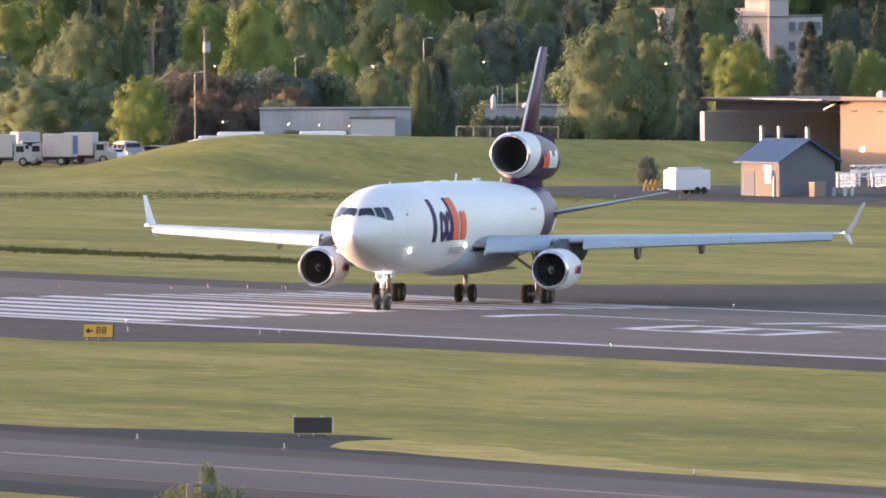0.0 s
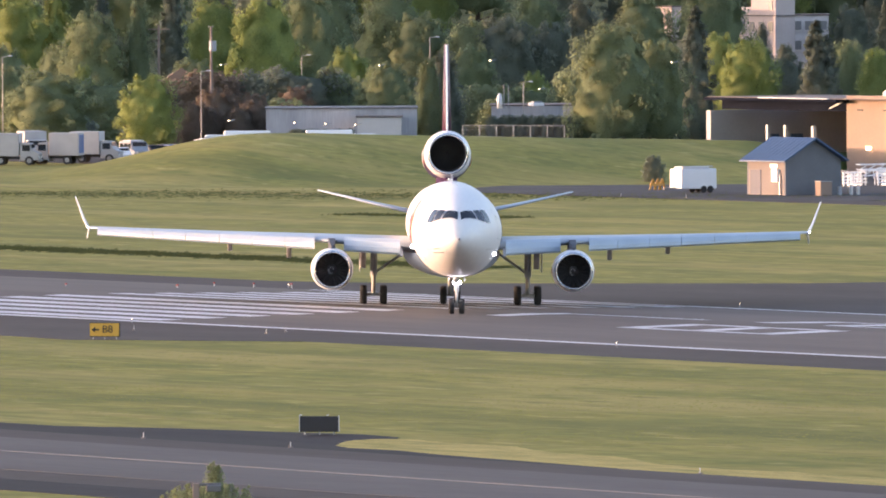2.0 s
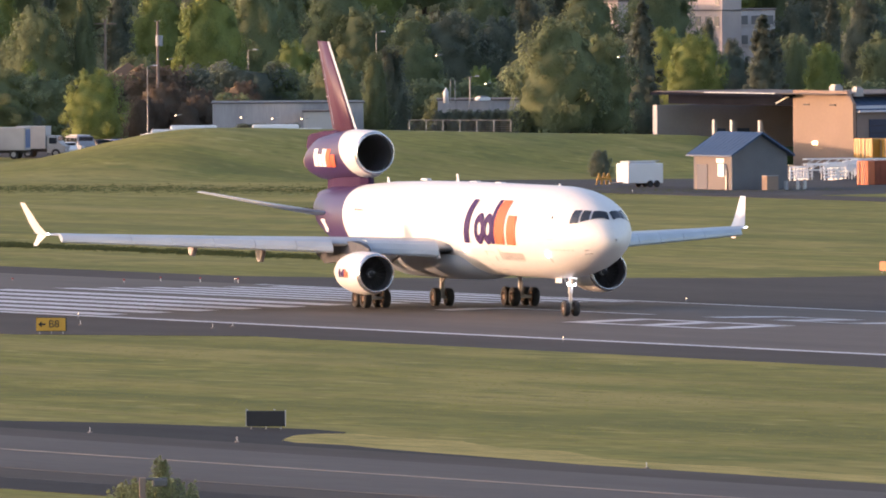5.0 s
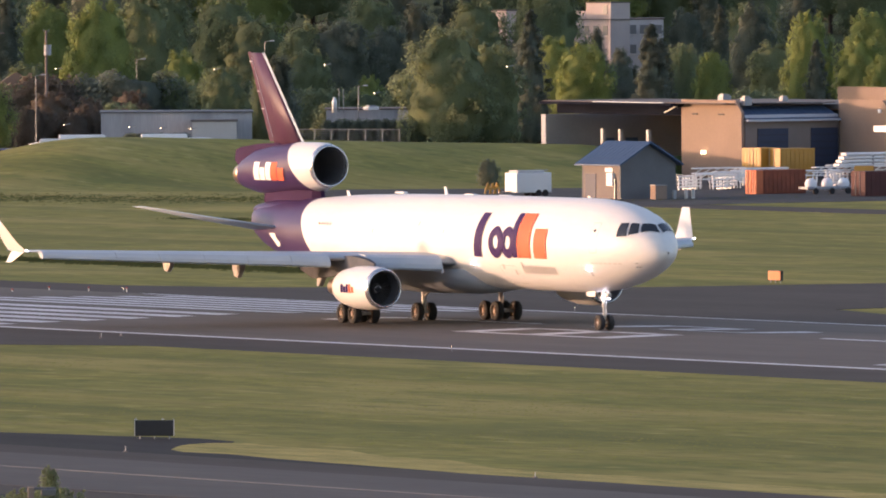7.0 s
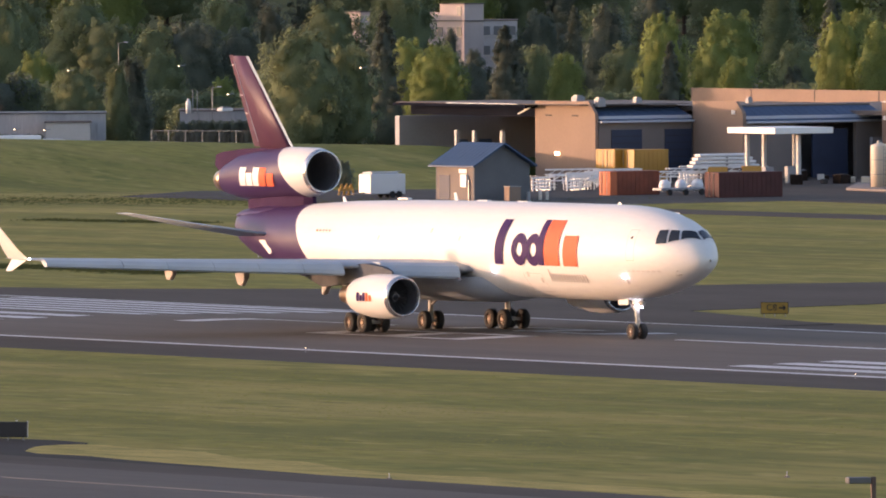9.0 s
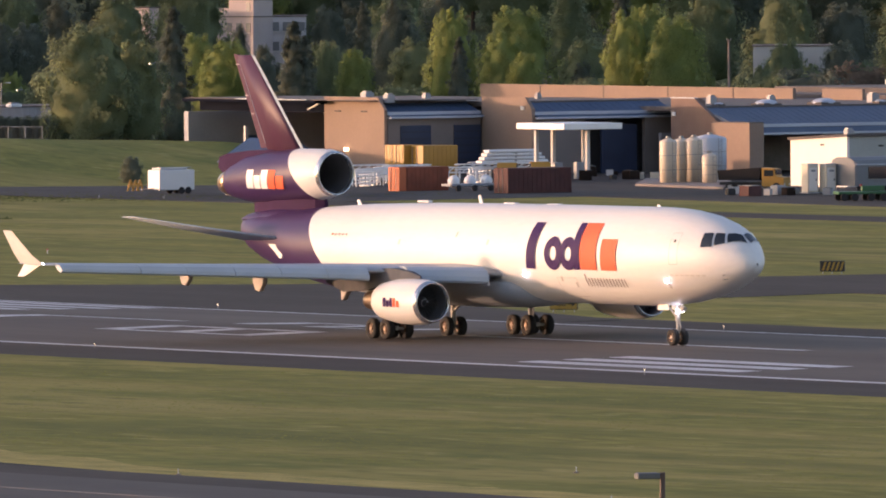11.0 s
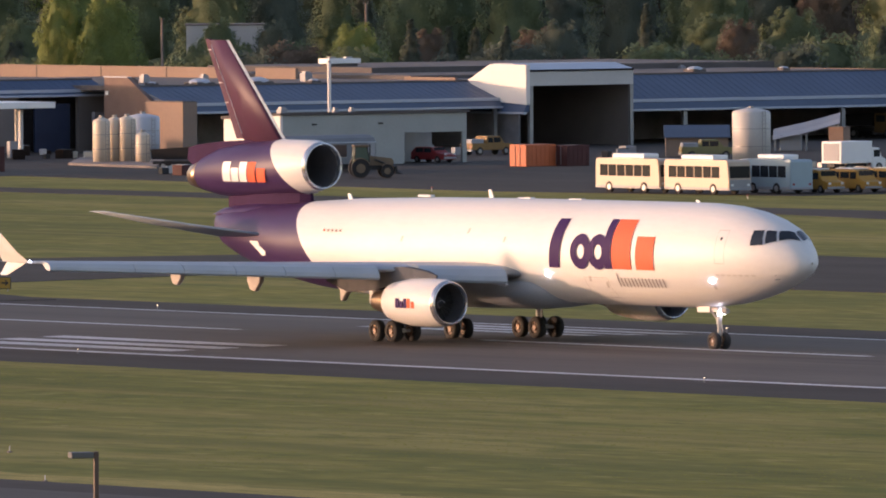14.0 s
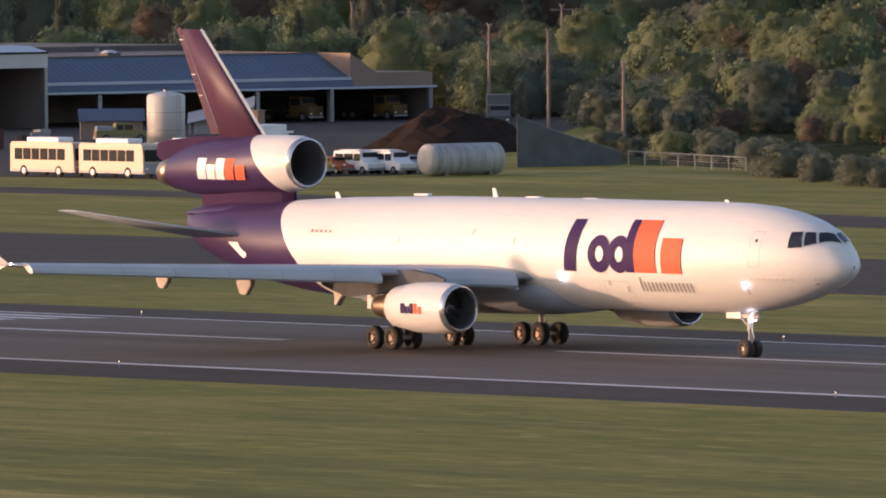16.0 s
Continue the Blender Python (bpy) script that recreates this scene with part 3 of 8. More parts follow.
def airfoil(x_le, chord, y, z, thick, n=11, droop=0.0):
    """A wing section: a closed loop from the trailing edge over the top to the nose and back."""
    up, lo = [], []
    for i in range(n):
        u = 0.5 * (1 - math.cos(math.pi * i / (n - 1)))
        h = 5 * thick * (0.2969 * math.sqrt(u) - 0.126 * u - 0.3516 * u * u + 0.2843 * u ** 3 - 0.1036 * u ** 4)
        zz = z - droop * (1 - u) ** 2
        up.append((x_le - chord * u, y, zz + h * chord * 0.6))
        lo.append((x_le - chord * u, y, zz - h * chord * 0.4))
    return up[::-1] + lo[1:-1]


def surface(sections, name, mat, label=""):
    bm = bmesh.new()
    loft(bm, [airfoil(*s) for s in sections])
    return part(name, bm, mat, airliner, label, True)


def fuselage():
    xs = [b[0] for b in BODY]
    bm = bmesh.new()
    loft(bm, [body_ring(x) for x in xs if x > -7] + [body_ring(-9.2, slant=0.6), body_ring(-12.7, slant=1.62)], cap=False)
    body = part("fuselage", bm, SKIN, airliner, "", True)
    bm = bmesh.new()
    loft(bm, [body_ring(-12.7, slant=1.62), body_ring(-15.3, slant=0.95)] + [body_ring(x) for x in xs if x < -16.9], cap=False)
    part("tail_cone", bm, VIOLET, airliner, "purple rear fuselage", True)
    # wing-root fairing under the belly
    bm = bmesh.new()
    rings = []
    for x, w, d in ((12.5, 0.3, 0.05), (10.5, 2.2, 0.25), (8, 3.0, 0.42), (2, 3.35, 0.5), (-4, 3.2, 0.45), (-8, 2.2, 0.2), (-9.5, 0.4, 0.02)):
        rings.append([(x, w * math.cos(math.pi + math.pi * i / 12), 3.7 + (3.7 - 2.43 + d) * math.sin(math.pi + math.pi * i / 12)) for i in range(13)])
    loft(bm, rings, closed=False, cap=False)
    part("belly_fairing", bm, WING_GREY, airliner, "", True)
    # flight-deck windows
    for side in (-1, 1):
        # each pane by its corners: station and angle round the body, upper rear first
        for quad in (((30.06, 43), (30.64, 50), (31.02, 22), (30.22, 17)), ((30.80, 51), (31.26, 60), (31.68, 39), (31.12, 25)), ((31.36, 63), (31.80, 88), (32.46, 84), (31.78, 43))):
            bm = bmesh.new()
            n, grid = 6, []
            for j in range(n + 1):
                row = []
                for i in range(n + 1):
                    u, v = i / n, j / n
                    x, th = [(1 - v) * ((1 - u) * quad[0][c] + u * quad[1][c]) + v * ((1 - u) * quad[3][c] + u * quad[2][c]) for c in (0, 1)]
                    t, b, w = body_at(x)
                    row.append(bm.verts.new((x + 0.02, side * (w + 0.035) * math.cos(radians(th)), (t + b) / 2 + ((t - b) / 2 + 0.035) * math.sin(radians(th)))))
                grid.append(row)
            for r0, r1 in zip(grid, grid[1:]):
                for i in range(n):
                    f = (r0[i], r1[i], r1[i + 1], r0[i + 1])
                    bm.faces.new(f if side < 0 else f[::-1])
            part("cockpit_window", bm, GLASS, airliner, "dark cockpit window", True)
    # side blocks in the operator's colours, both flanks
    for side in (-1, 1):
        def sx(x):  # mirrored on the left flank, so that the order reads from the tail there too
            return x if side < 0 else 34.6 - x
        def patch(name, x0, x1, z0, z1, lean, mat, label, mirrored=True):
            bm = bmesh.new()
            xa, xb = (sx(x0), sx(x1)) if mirrored else (x0, x1)
            flank_patch(bm, min(xa, xb), max(xa, xb), z0, z1, side, lean * -side, 0.05, 4, 12)
            return part(name, bm, mat, body, label, True)
        patch("colour_block", 12.14, 13.15, 4.60, 7.48, 0.12, LOGO_PURPLE, "dark purple slanted colour block")
        for xc in (15.25, 16.95):
            bm = bmesh.new()
            flank_ring(bm, sx(xc), 5.60, 0.95, 1.04, 0.42, side, 0.06, 32)
            part("colour_ring", bm, LOGO_PURPLE, body, "dark purple oval ring", True)
        patch("colour_block", 17.55, 18.22, 4.62, 7.52, -0.02, LOGO_PURPLE, "dark purple slanted colour block")
        patch("colour_block", 18.3, 20.1, 4.62, 7.52, -0.03, LOGO_ORANGE, "orange colour block")
        patch("colour_block", 20.55, 22.25, 4.62, 6.57, 0.02, LOGO_ORANGE, "orange colour block")
        for k in range(14):
            x = 18.42 + 0.33 * k
            patch("grey_bar", x, x + 0.10, 3.60, 4.38 if k == 0 else 4.12, 0.08, BAR_GREY, "thin grey lettering bar")
        for k in range(7):
            patch("pale_bar", 27.6 + 0.42 * k, 27.9 + 0.42 * k, 4.40, 4.50, 0, FAINT, "pale grey lettering bar", False)
        for k in range(5):
            patch("registration_bar", -10.6 + 0.42 * k, -10.38 + 0.42 * k, 6.32, 6.46, 0, BAR_GREY if k else LOGO_ORANGE, "small registration bar", False)
    # doors as outlined panels, ports and vents
    def outline(x0, x1, z0, z1, w=0.035, side=-1):
        bm = bmesh.new()
        for q in ((x0, x1, z0, z0 + w), (x0, x1, z1 - w, z1), (x0, x0 + w, z0, z1), (x1 - w, x1, z0, z1)):
            flank_patch(bm, *q, side, 0, 0.015, 1, 4)
        return bm
    for side in (-1, 1):
        door = part("crew_door", outline(27.68, 28.46, 5.1, 7.06, 0.035, side), SEAM, airliner, "outlined crew door in the white skin")
        bm = bmesh.new()
        flank_patch(bm, 28.02, 28.2, 6.48, 6.64, side, 0, 0.03, 1, 1)
        part("port", bm, GLASS, door)
        part("hold_door", outline(15.2, 17.4, 2.9, 4.1, 0.03, side), SEAM, airliner)
    for x, z in ((-2.6, 5.87), (3.9, 6.44), (7.6, 6.0), (17.0, 3.5), (15.6, 3.85), (26.9, 3.6)):
        bm = bmesh.new()
        flank_patch(bm, x, x + 0.22, z, z + 0.32, -1, 0.3, 0.02, 1, 1)
        part("vent", bm, SEAM, airliner, "small dark flank vent")
    # aerials on the spine, probes at the nose
    for x, z, h in ((2.8, 8.48, 0.50), (-11.4, 8.20, 0.32), (23.0, 8.50, 0.16)):
        bm = bmesh.new()
        prism(bm, [(x, z - 0.1), (x - 0.45, z - 0.1), (x - 0.55, z + h), (x - 0.3, z + h)], "y", -0.03, 0.03)
        part("blade_aerial", bm, SKIN, airliner)
    for x in (11.0, 6.0, -4):
        bm = bmesh.new()
        box(bm, (x, 0, 8.5), (1.3, 0.35, 0.14), 0, 0.05)
        part("roof_fairing", bm, SKIN, airliner)
    for z in (4.5, 4.25):
        bm = bmesh.new()
        rod(bm, body_side(31.6, z, 0), (32.1, -1.7, z), 0.035)
        part("air_probe", bm, SEAM, airliner)
    # landing lights in the skin
    for side in (-1, 1):
        for x, z, r in ((11.73, 4.20, 0.12), (27.05, 4.08, 0.11)):
            p = body_side(x, z, 0.05)
            bm = bmesh.new()
            bmesh.ops.create_uvsphere(bm, u_segments=10, v_segments=6, radius=r, matrix=Matrix.Translation((p[0], p[1] * -side, p[2])))
            part("landing_light", bm, LAMP_WHITE, airliner, "lit landing light")


def wings():
    for s in (-1, 1):
        sec = [(9.4, 15.0, s * 2.4, 4.25, 0.125, 11, 0.12), (4.3, 10.4, s * 8.6, 4.52, 0.11, 11, 0.12), (-1.0, 7.1, s * 15.0, 4.68, 0.10, 11, 0.1), (-5.8, 4.7, s * 20.8, 4.82, 0.095, 11, 0.08), (-9.35, 3.2, s * 25.1, 4.93, 0.085, 11, 0.05)]
        surface(sec, "wing", WING_GREY, "grey swept wing")
        # drooped slats along the leading edge
        for (y0, y1) in ((3.6, 7.4), (9.4, 11.4), (11.43, 13.65), (13.68, 15.9), (15.93, 18.25), (18.28, 20.5), (20.53, 24.4)):
            bm = bmesh.new()
            rings = []
            for y in (y0, y1):
                xl = 11.38 - 0.826 * y if y > 2 else 9.4
                f = (y - 2.4) / 22.7
                z = 4.30 + 0.63 * f - 0.20
                c = 1.25 - 0.7 * f
                k = 1.0 - 0.45 * f
                rings.append([(xl - 0.25, s * y, z + 0.48 * k), (xl + 0.22, s * y, z + 0.28 * k), (xl + 0.48, s * y, z - 0.12 * k), (xl + 0.52, s * y, z - 0.42 * k), (xl + 0.36, s * y, z - 0.56 * k), (xl + 0.1, s * y, z - 0.42 * k), (xl - c, s * y, z + 0.50 * k)])
            loft(bm, rings)
            part("slat", bm, SLAT, airliner, "pale leading-edge slat")
        bm = bmesh.new()
        prism(bm, [(7.35, 4.62), (8.0, 4.32), (8.78, 3.52), (8.6, 3.42), (7.3, 3.55)], "y", s * 3.42, s * 3.6)
        part("slat_end", bm, FASCIA, airliner, "pale end plate of the inner slat")
        # lowered flaps
        for (y0, y1, x0, x1) in ((3.3, 8.2, -5.5, -6.1), (9.6, 17.2, -6.3, -8.6)):
            bm = bmesh.new()
            rings = []
            for y, x in ((y0, x0), (y1, x1)):
                f = (y - 2.4) / 22.7
                z = 4.25 + 0.68 * f - 0.02
                c = 2.0 - 0.9 * f
                rings.append([(x + 0.5, s * y, z + 0.10), (x, s * y, z + 0.06), (x - c, s * y, z - 0.42), (x - c + 0.02, s * y, z - 0.46), (x + 0.2, s * y, z - 0.16)])
            loft(bm, rings)
            part("flap", bm, WING_GREY, airliner, "grey lowered flap")
        # flap-track fairings
        for y, x, z, ln, dp in ((11.1, -6.1, 3.72, 1.35, 0.75), (15.2, -8.3, 3.93, 1.1, 0.55)):
            bm = bmesh.new()
            prism(bm, [(x + ln * 0.55, z + 0.45), (x + ln * 0.5, z - dp * 0.25), (x + ln * 0.12, z - dp), (x - ln * 0.3, z - dp * 0.85), (x - ln * 0.5, z - dp * 0.1), (x - ln * 0.45, z + 0.2)], "y", s * y - 0.16, s * y + 0.16)
            bmesh.ops.bevel(bm, geom=list(bm.edges), offset=0.05, segments=1, affect="EDGES")
            part("flap_fairing", bm, FAIRING, airliner, "short pale flap-track fairing")
        bm = bmesh.new()
        prism(bm, [(-3.2, 3.95), (-4.6, 3.75), (-4.9, 3.30), (-4.35, 3.0), (-4.3, 2.35), (-4.08, 2.35), (-3.75, 2.75), (-3.3, 3.1)], "y", s * 6.0 - 0.2, s * 6.0 + 0.2)
        bmesh.ops.bevel(bm, geom=list(bm.edges), offset=0.06, segments=1, affect="EDGES")
        part("flap_hinge_fairing", bm, FAIRING, airliner, "deep pale hinge fairing under the inner flap")
        # winglets and wing-tip lamp
        bm = bmesh.new()
        prof = lambda x, c, y, z, t: [(x, y, z), (x - 0.35 * c, y + s * t, z), (x - c, y, z), (x - 0.35 * c, y - s * t, z)]
        loft(bm, [prof(-9.5, 2.7, s * 25.05, 4.90, 0.12), prof(-10.3, 2.1, s * 25.38, 5.5, 0.09), prof(-11.75, 1.05, s * 25.98, 7.02, 0.05)])
        part("winglet", bm, SKIN, airliner, "white upright winglet")
        bm = bmesh.new()
        loft(bm, [prof(-9.8, 2.1, s * 24.98, 4.9, 0.09), prof(-11.6, 0.8, s * 25.15, 4.12, 0.04)])
        part("lower_winglet", bm, SKIN, airliner, "short winglet below the tip")
        bm = bmesh.new()
        bmesh.ops.create_uvsphere(bm, u_segments=10, v_segments=6, radius=0.045, matrix=Matrix.Translation((-9.38, s * 25.1, 4.95)))
        part("wing_tip_lamp", bm, LAMP_WHITE, airliner, "lit wing-tip lamp")
        # tailplane
        surface([(-16.2, 7.4, s * 1.2, 5.72, 0.10), (-20.4, 4.8, s * 5.2, 6.52, 0.095), (-24.3, 2.1, s * 9.02, 7.36, 0.09)], "tailplane", SLAT, "blue-grey swept tailplane")
        bm = bmesh.new()
        prism(bm, [(-16.9, 5.6), (-18.7, 5.6), (-17.3, 4.7), (-17.05, 4.75)], "y", s * 2.35, s * 2.55)
        part("tailplane_seal", bm, SKIN, airliner)


def engine(y, z, lip_x, r, name):
    """A wing engine: cowl, polished lip, fan, core nozzle."""
    k = r / 1.43
    bm = bmesh.new()
    lathe_x(bm, [(lip_x - 0.35, 1.36 * k), (lip_x - 0.9, 1.44 * k), (lip_x - 2.2, 1.48 * k), (lip_x - 3.6, 1.43 * k), (lip_x - 5.2, 1.20 * k), (lip_x - 5.5, 1.12 * k), (lip_x - 5.5, 0.98 * k), (lip_x - 4.6, 0.98 * k)], y, z, 36)
    cowl = part("engine_cowl", bm, SKIN, airliner, "white engine cowl", True)
    bm = bmesh.new()
    lathe_x(bm, [(lip_x - 0.35, 1.36 * k), (lip_x - 0.10, 1.30 * k), (lip_x, 1.23 * k), (lip_x - 0.06, 1.17 * k), (lip_x - 0.3, 1.13 * k)], y, z, 36)
    part("intake_lip", bm, LIP, cowl, "bare metal intake lip", True)
    bm = bmesh.new()
    lathe_x(bm, [(lip_x - 0.3, 1.13 * k), (lip_x - 0.8, 1.15 * k), (lip_x - 1.5, 1.19 * k), (lip_x - 1.7, 1.19 * k), (lip_x - 1.7, 0.02)], y, z, 36)
    part("intake_duct", bm, DUCT, cowl, "", True)
    for i in range(24):
        th = 2 * math.pi * i / 24
        c, s = math.cos(th), math.sin(th)
        c2, s2 = math.cos(th + 0.17), math.sin(th + 0.17)
        q = [(lip_x - 1.3, y + 0.32 * k * c, z + 0.32 * k * s), (lip_x - 1.25, y + 1.15 * k * c, z + 1.15 * k * s), (lip_x - 1.5, y + 1.15 * k * c2, z + 1.15 * k * s2), (lip_x - 1.5, y + 0.32 * k * c2, z + 0.32 * k * s2)]
        bm = bmesh.new()
        bm.faces.new([bm.verts.new(p) for p in q])
        part("fan_blade", bm, BLADE, cowl)
    bm = bmesh.new()
    lathe_x(bm, [(lip_x - 0.75, 0.01), (lip_x - 0.85, 0.12 * k), (lip_x - 1.3, 0.36 * k)], y, z, 20)
    spin = part("spinner", bm, BLADE, cowl, "", True)
    bm = bmesh.new()
    for i in range(14):
        f = i / 14
        th, rr = f * 4.6, 0.05 + 0.2 * f
        th2, rr2 = (f + 0.075) * 4.6, 0.05 + 0.2 * (f + 0.07)
        x = lip_x - 0.80 - 0.36 * f
        w = 0.05
        q = [(x + 0.03, y + rr * math.cos(th), z + rr * math.sin(th)), (x + 0.03, y + (rr + w) * math.cos(th), z + (rr + w) * math.sin(th)), (x, y + (rr2 + w) * math.cos(th2), z + (rr2 + w) * math.sin(th2)), (x, y + rr2 * math.cos(th2), z + rr2 * math.sin(th2))]
        bm.faces.new([bm.verts.new(p) for p in q])
    bmesh.ops.remove_doubles(bm, verts=bm.verts, dist=0.03)
    part("spinner_spiral", bm, SKIN, cowl, "white spiral on the spinner")
    bm = bmesh.new()
    lathe_x(bm, [(lip_x - 4.7, 0.92 * k), (lip_x - 5.6, 0.86 * k), (lip_x - 7.0, 0.62 * k), (lip_x - 7.3, 0.56 * k), (lip_x - 7.3, 0.42 * k), (lip_x - 7.9, 0.12 * k), (lip_x - 8.0, 0.02)], y, z, 28)
    part("core_nozzle", bm, HOT, cowl, "heat-stained metal nozzle", True)
    return cowl


def engines():
    for s in (-1, 1):
        y, z = s * 8.22, 2.54
        cowl = engine(y, z, 9.60, 1.40, "wing")
        bm = bmesh.new()
        rings = []
        for x, w, z0, z1 in ((8.2, 0.06, 3.95, 4.15), (7.2, 0.2, 3.9, 4.4), (5.2, 0.24, 3.75, 4.6), (2.5, 0.24, 3.2, 4.5), (-0.5, 0.2, 3.0, 4.2), (-2.8, 0.05, 3.6, 3.9)):
            rings.append([(x, y - w, z0), (x, y + w, z0), (x, y + w, z1), (x, y - w, z1)])
        loft(bm, rings)
        part("pylon", bm, PYLON, airliner, "dark grey engine pylon under the wing")
        # colour bars on the cowl's flank
        for side in (-1, 1):
            for j, (x0, x1, mt) in enumerate(((6.0, 6.34, LOGO_PURPLE), (6.42, 6.72, LOGO_PURPLE), (6.78, 7.08, LOGO_PURPLE), (7.14, 7.46, LOGO_ORANGE), (7.54, 7.86, LOGO_ORANGE))):
                bm = bmesh.new()
                hgt = 0.56 if j in (0, 2, 3) else 0.40
                rows = []
                for q in range(4):
                    zz = 2.24 + hgt * q / 3
                    row = []
                    for x in (x0, x1):
                        rr = 1.463 if x < 7.6 else 1.462
                        row.append(bm.verts.new((x, y + side * math.sqrt(rr ** 2 - (zz - z) ** 2), zz)))
                    rows.append(row)
                for r0, r1 in zip(rows, rows[1:]):
                    bm.faces.new((r0[0], r0[1], r1[1], r1[0]))
                part("cowl_bar", bm, mt, cowl, "small colour bar on the cowl")
    # the tail engine: a long straight duct at the fin's foot
    z, y = 10.14, 0.0
    n = 40

    def ring(x, r, lean=0.0, zz=z, rz=None):
        return [(x - lean * math.sin(2 * math.pi * i / n) * r, r * math.cos(2 * math.pi * i / n), zz + (rz or r) * math.sin(2 * math.pi * i / n)) for i in range(n)]
    bm = bmesh.new()
    loft(bm, [ring(-14.75, 1.46), ring(-15.3, 1.56), ring(-15.9, 1.61, 0.15, 10.1), ring(-17.25, 1.65, 0.9, 10.06)], cap=False)
    cowl = part("tail_engine_cowl", bm, SKIN, airliner, "white front cowl of the tail engine", True)
    bm = bmesh.new()
    loft(bm, [ring(-17.25, 1.65, 0.9, 10.06), ring(-19.8, 1.68, 0.3, 9.92), ring(-22, 1.68, 0, 9.80), ring(-24.5, 1.50, 0, 9.68), ring(-26.5, 1.06, 0, 9.52)], cap=False)
    part("tail_engine_duct", bm, VIOLET, airliner, "purple rear cowl of the tail engine", True)
    bm = bmesh.new()
    loft(bm, [ring(-14.75, 1.46), ring(-14.48, 1.40), ring(-14.4, 1.34), ring(-14.48, 1.28), ring(-14.8, 1.24)], cap=False)
    part("intake_lip", bm, LIP, cowl, "bare metal intake lip", True)
    bm = bmesh.new()
    loft(bm, [ring(-14.8, 1.24), ring(-17, 1.22), ring(-20, 1.2), ring(-20.2, 0.05)], cap=False)
    part("intake_duct", bm, DUCT, cowl, "", True)
    bm = bmesh.new()
    loft(bm, [ring(-26.4, 1.04, 0, 9.52), ring(-27.3, 0.82, 0, 9.44), ring(-27.85, 0.68, 0, 9.40), ring(-27.7, 0.52, 0, 9.40), ring(-26.8, 0.3, 0, 9.40)], cap=True)
    part("tail_nozzle", bm, HOT, airliner, "bare metal tail nozzle", True)
    for side in (-1, 1):
        for j, (x0, x1, mt) in enumerate(((-22.75, -21.95, LOGO_WHITE), (-21.85, -21.1, LOGO_WHITE), (-21.0, -20.25, LOGO_WHITE), (-20.15, -19.35, LOGO_ORANGE), (-19.2, -18.3, LOGO_ORANGE))):
            bm = bmesh.new()
            hgt = 1.22 if j in (0, 2, 3) else 0.85
            rows = []
            for q in range(6):
                zz = 9.12 + hgt * q / 5
                row = []
                for x in (x0, (x0 + x1) / 2, x1):
                    rr = 1.71
                    row.append(bm.verts.new((x + 0.12 * (zz - 9.1), side * math.sqrt(rr ** 2 - (zz - 9.84) ** 2), zz)))
                rows.append(row)
            for r0, r1 in zip(rows, rows[1:]):
                for c in range(2):
                    bm.faces.new((r0[c], r0[c + 1], r1[c + 1], r1[c]))
            part("duct_bar", bm, mt, airliner, "colour block on the purple tail duct")
    # neck between body and duct
    bm = bmesh.new()
    rings = []
    for x, w in ((-15.6, 0.12), (-16.2, 0.55), (-18, 0.8), (-21, 0.8), (-23.2, 0.5), (-24.2, 0.1)):
        rings.append([(x, -w, 7.4), (x, w, 7.4), (x - 0.1, w * 0.85, 8.75), (x - 0.1, -w * 0.85, 8.75)])
    loft(bm, rings)
    part("tail_neck", bm, DULL_VIOLET, airliner, "purple neck carrying the tail engine")
    bm = bmesh.new()
    loft(bm, [[(x, w * math.cos(math.pi * i / 10), 7.05 + h * math.sin(math.pi * i / 10)) for i in range(11)] for x, w, h in ((-15.2, 0.3, 0.5), (-16.5, 1.3, 0.92), (-21, 1.4, 0.86), (-24.3, 0.9, 0.45), (-25.6, 0.3, 0.05))], cap=True)
    part("tail_saddle", bm, VIOLET, airliner, "", True)
    # fin, rudder and the fairing behind
    def fin_ring(zz, xl, xt, t):
        return [(xl, 0, zz), (xl - 0.12 * (xl - xt), t * 0.7, zz), (xl - 0.45 * (xl - xt), t, zz), (xt, t * 0.72, zz), (xt, -t * 0.72, zz), (xl - 0.45 * (xl - xt), -t, zz), (xl - 0.12 * (xl - xt), -t * 0.7, zz)]
    bm = bmesh.new()
    loft(bm, [fin_ring(11.2, -18.0, -22.1, 0.34), fin_ring(14.5, -21.22, -24.15, 0.25), fin_ring(17.7, -24.36, -26.15, 0.16)])
    part("fin", bm, PURPLE, airliner, "purple upright tail fin", True)
    bm = bmesh.new()
    strip = lambda zz, x: [(x + 0.07, 0, zz), (x - 0.16, 0.075, zz), (x - 0.16, -0.075, zz)]
    loft(bm, [strip(11.4, -18.15), strip(14.5, -21.17), strip(17.7, -24.31)])
    part("fin_leading_edge", bm, SLAT, airliner, "bare metal leading edge")
    for z0, z1 in ((11.7, 14.615), (14.63, 17.76)):
        xa = lambda zz: -22.1 - (zz - 11.2) * 0.623
        ta = lambda zz: 0.72 * (0.34 - (zz - 11.2) * 0.0275)
        xb = lambda zz: -23.53 - (zz - 11.78) * 0.538
        bm = bmesh.new()
        loft(bm, [[(xa(zz) - 0.01, ta(zz), zz), (xb(zz), 0.02, zz), (xb(zz), -0.02, zz), (xa(zz) - 0.01, -ta(zz), zz)] for zz in (z0, z1)])
        part("rudder", bm, PURPLE, airliner, "purple rudder panel")
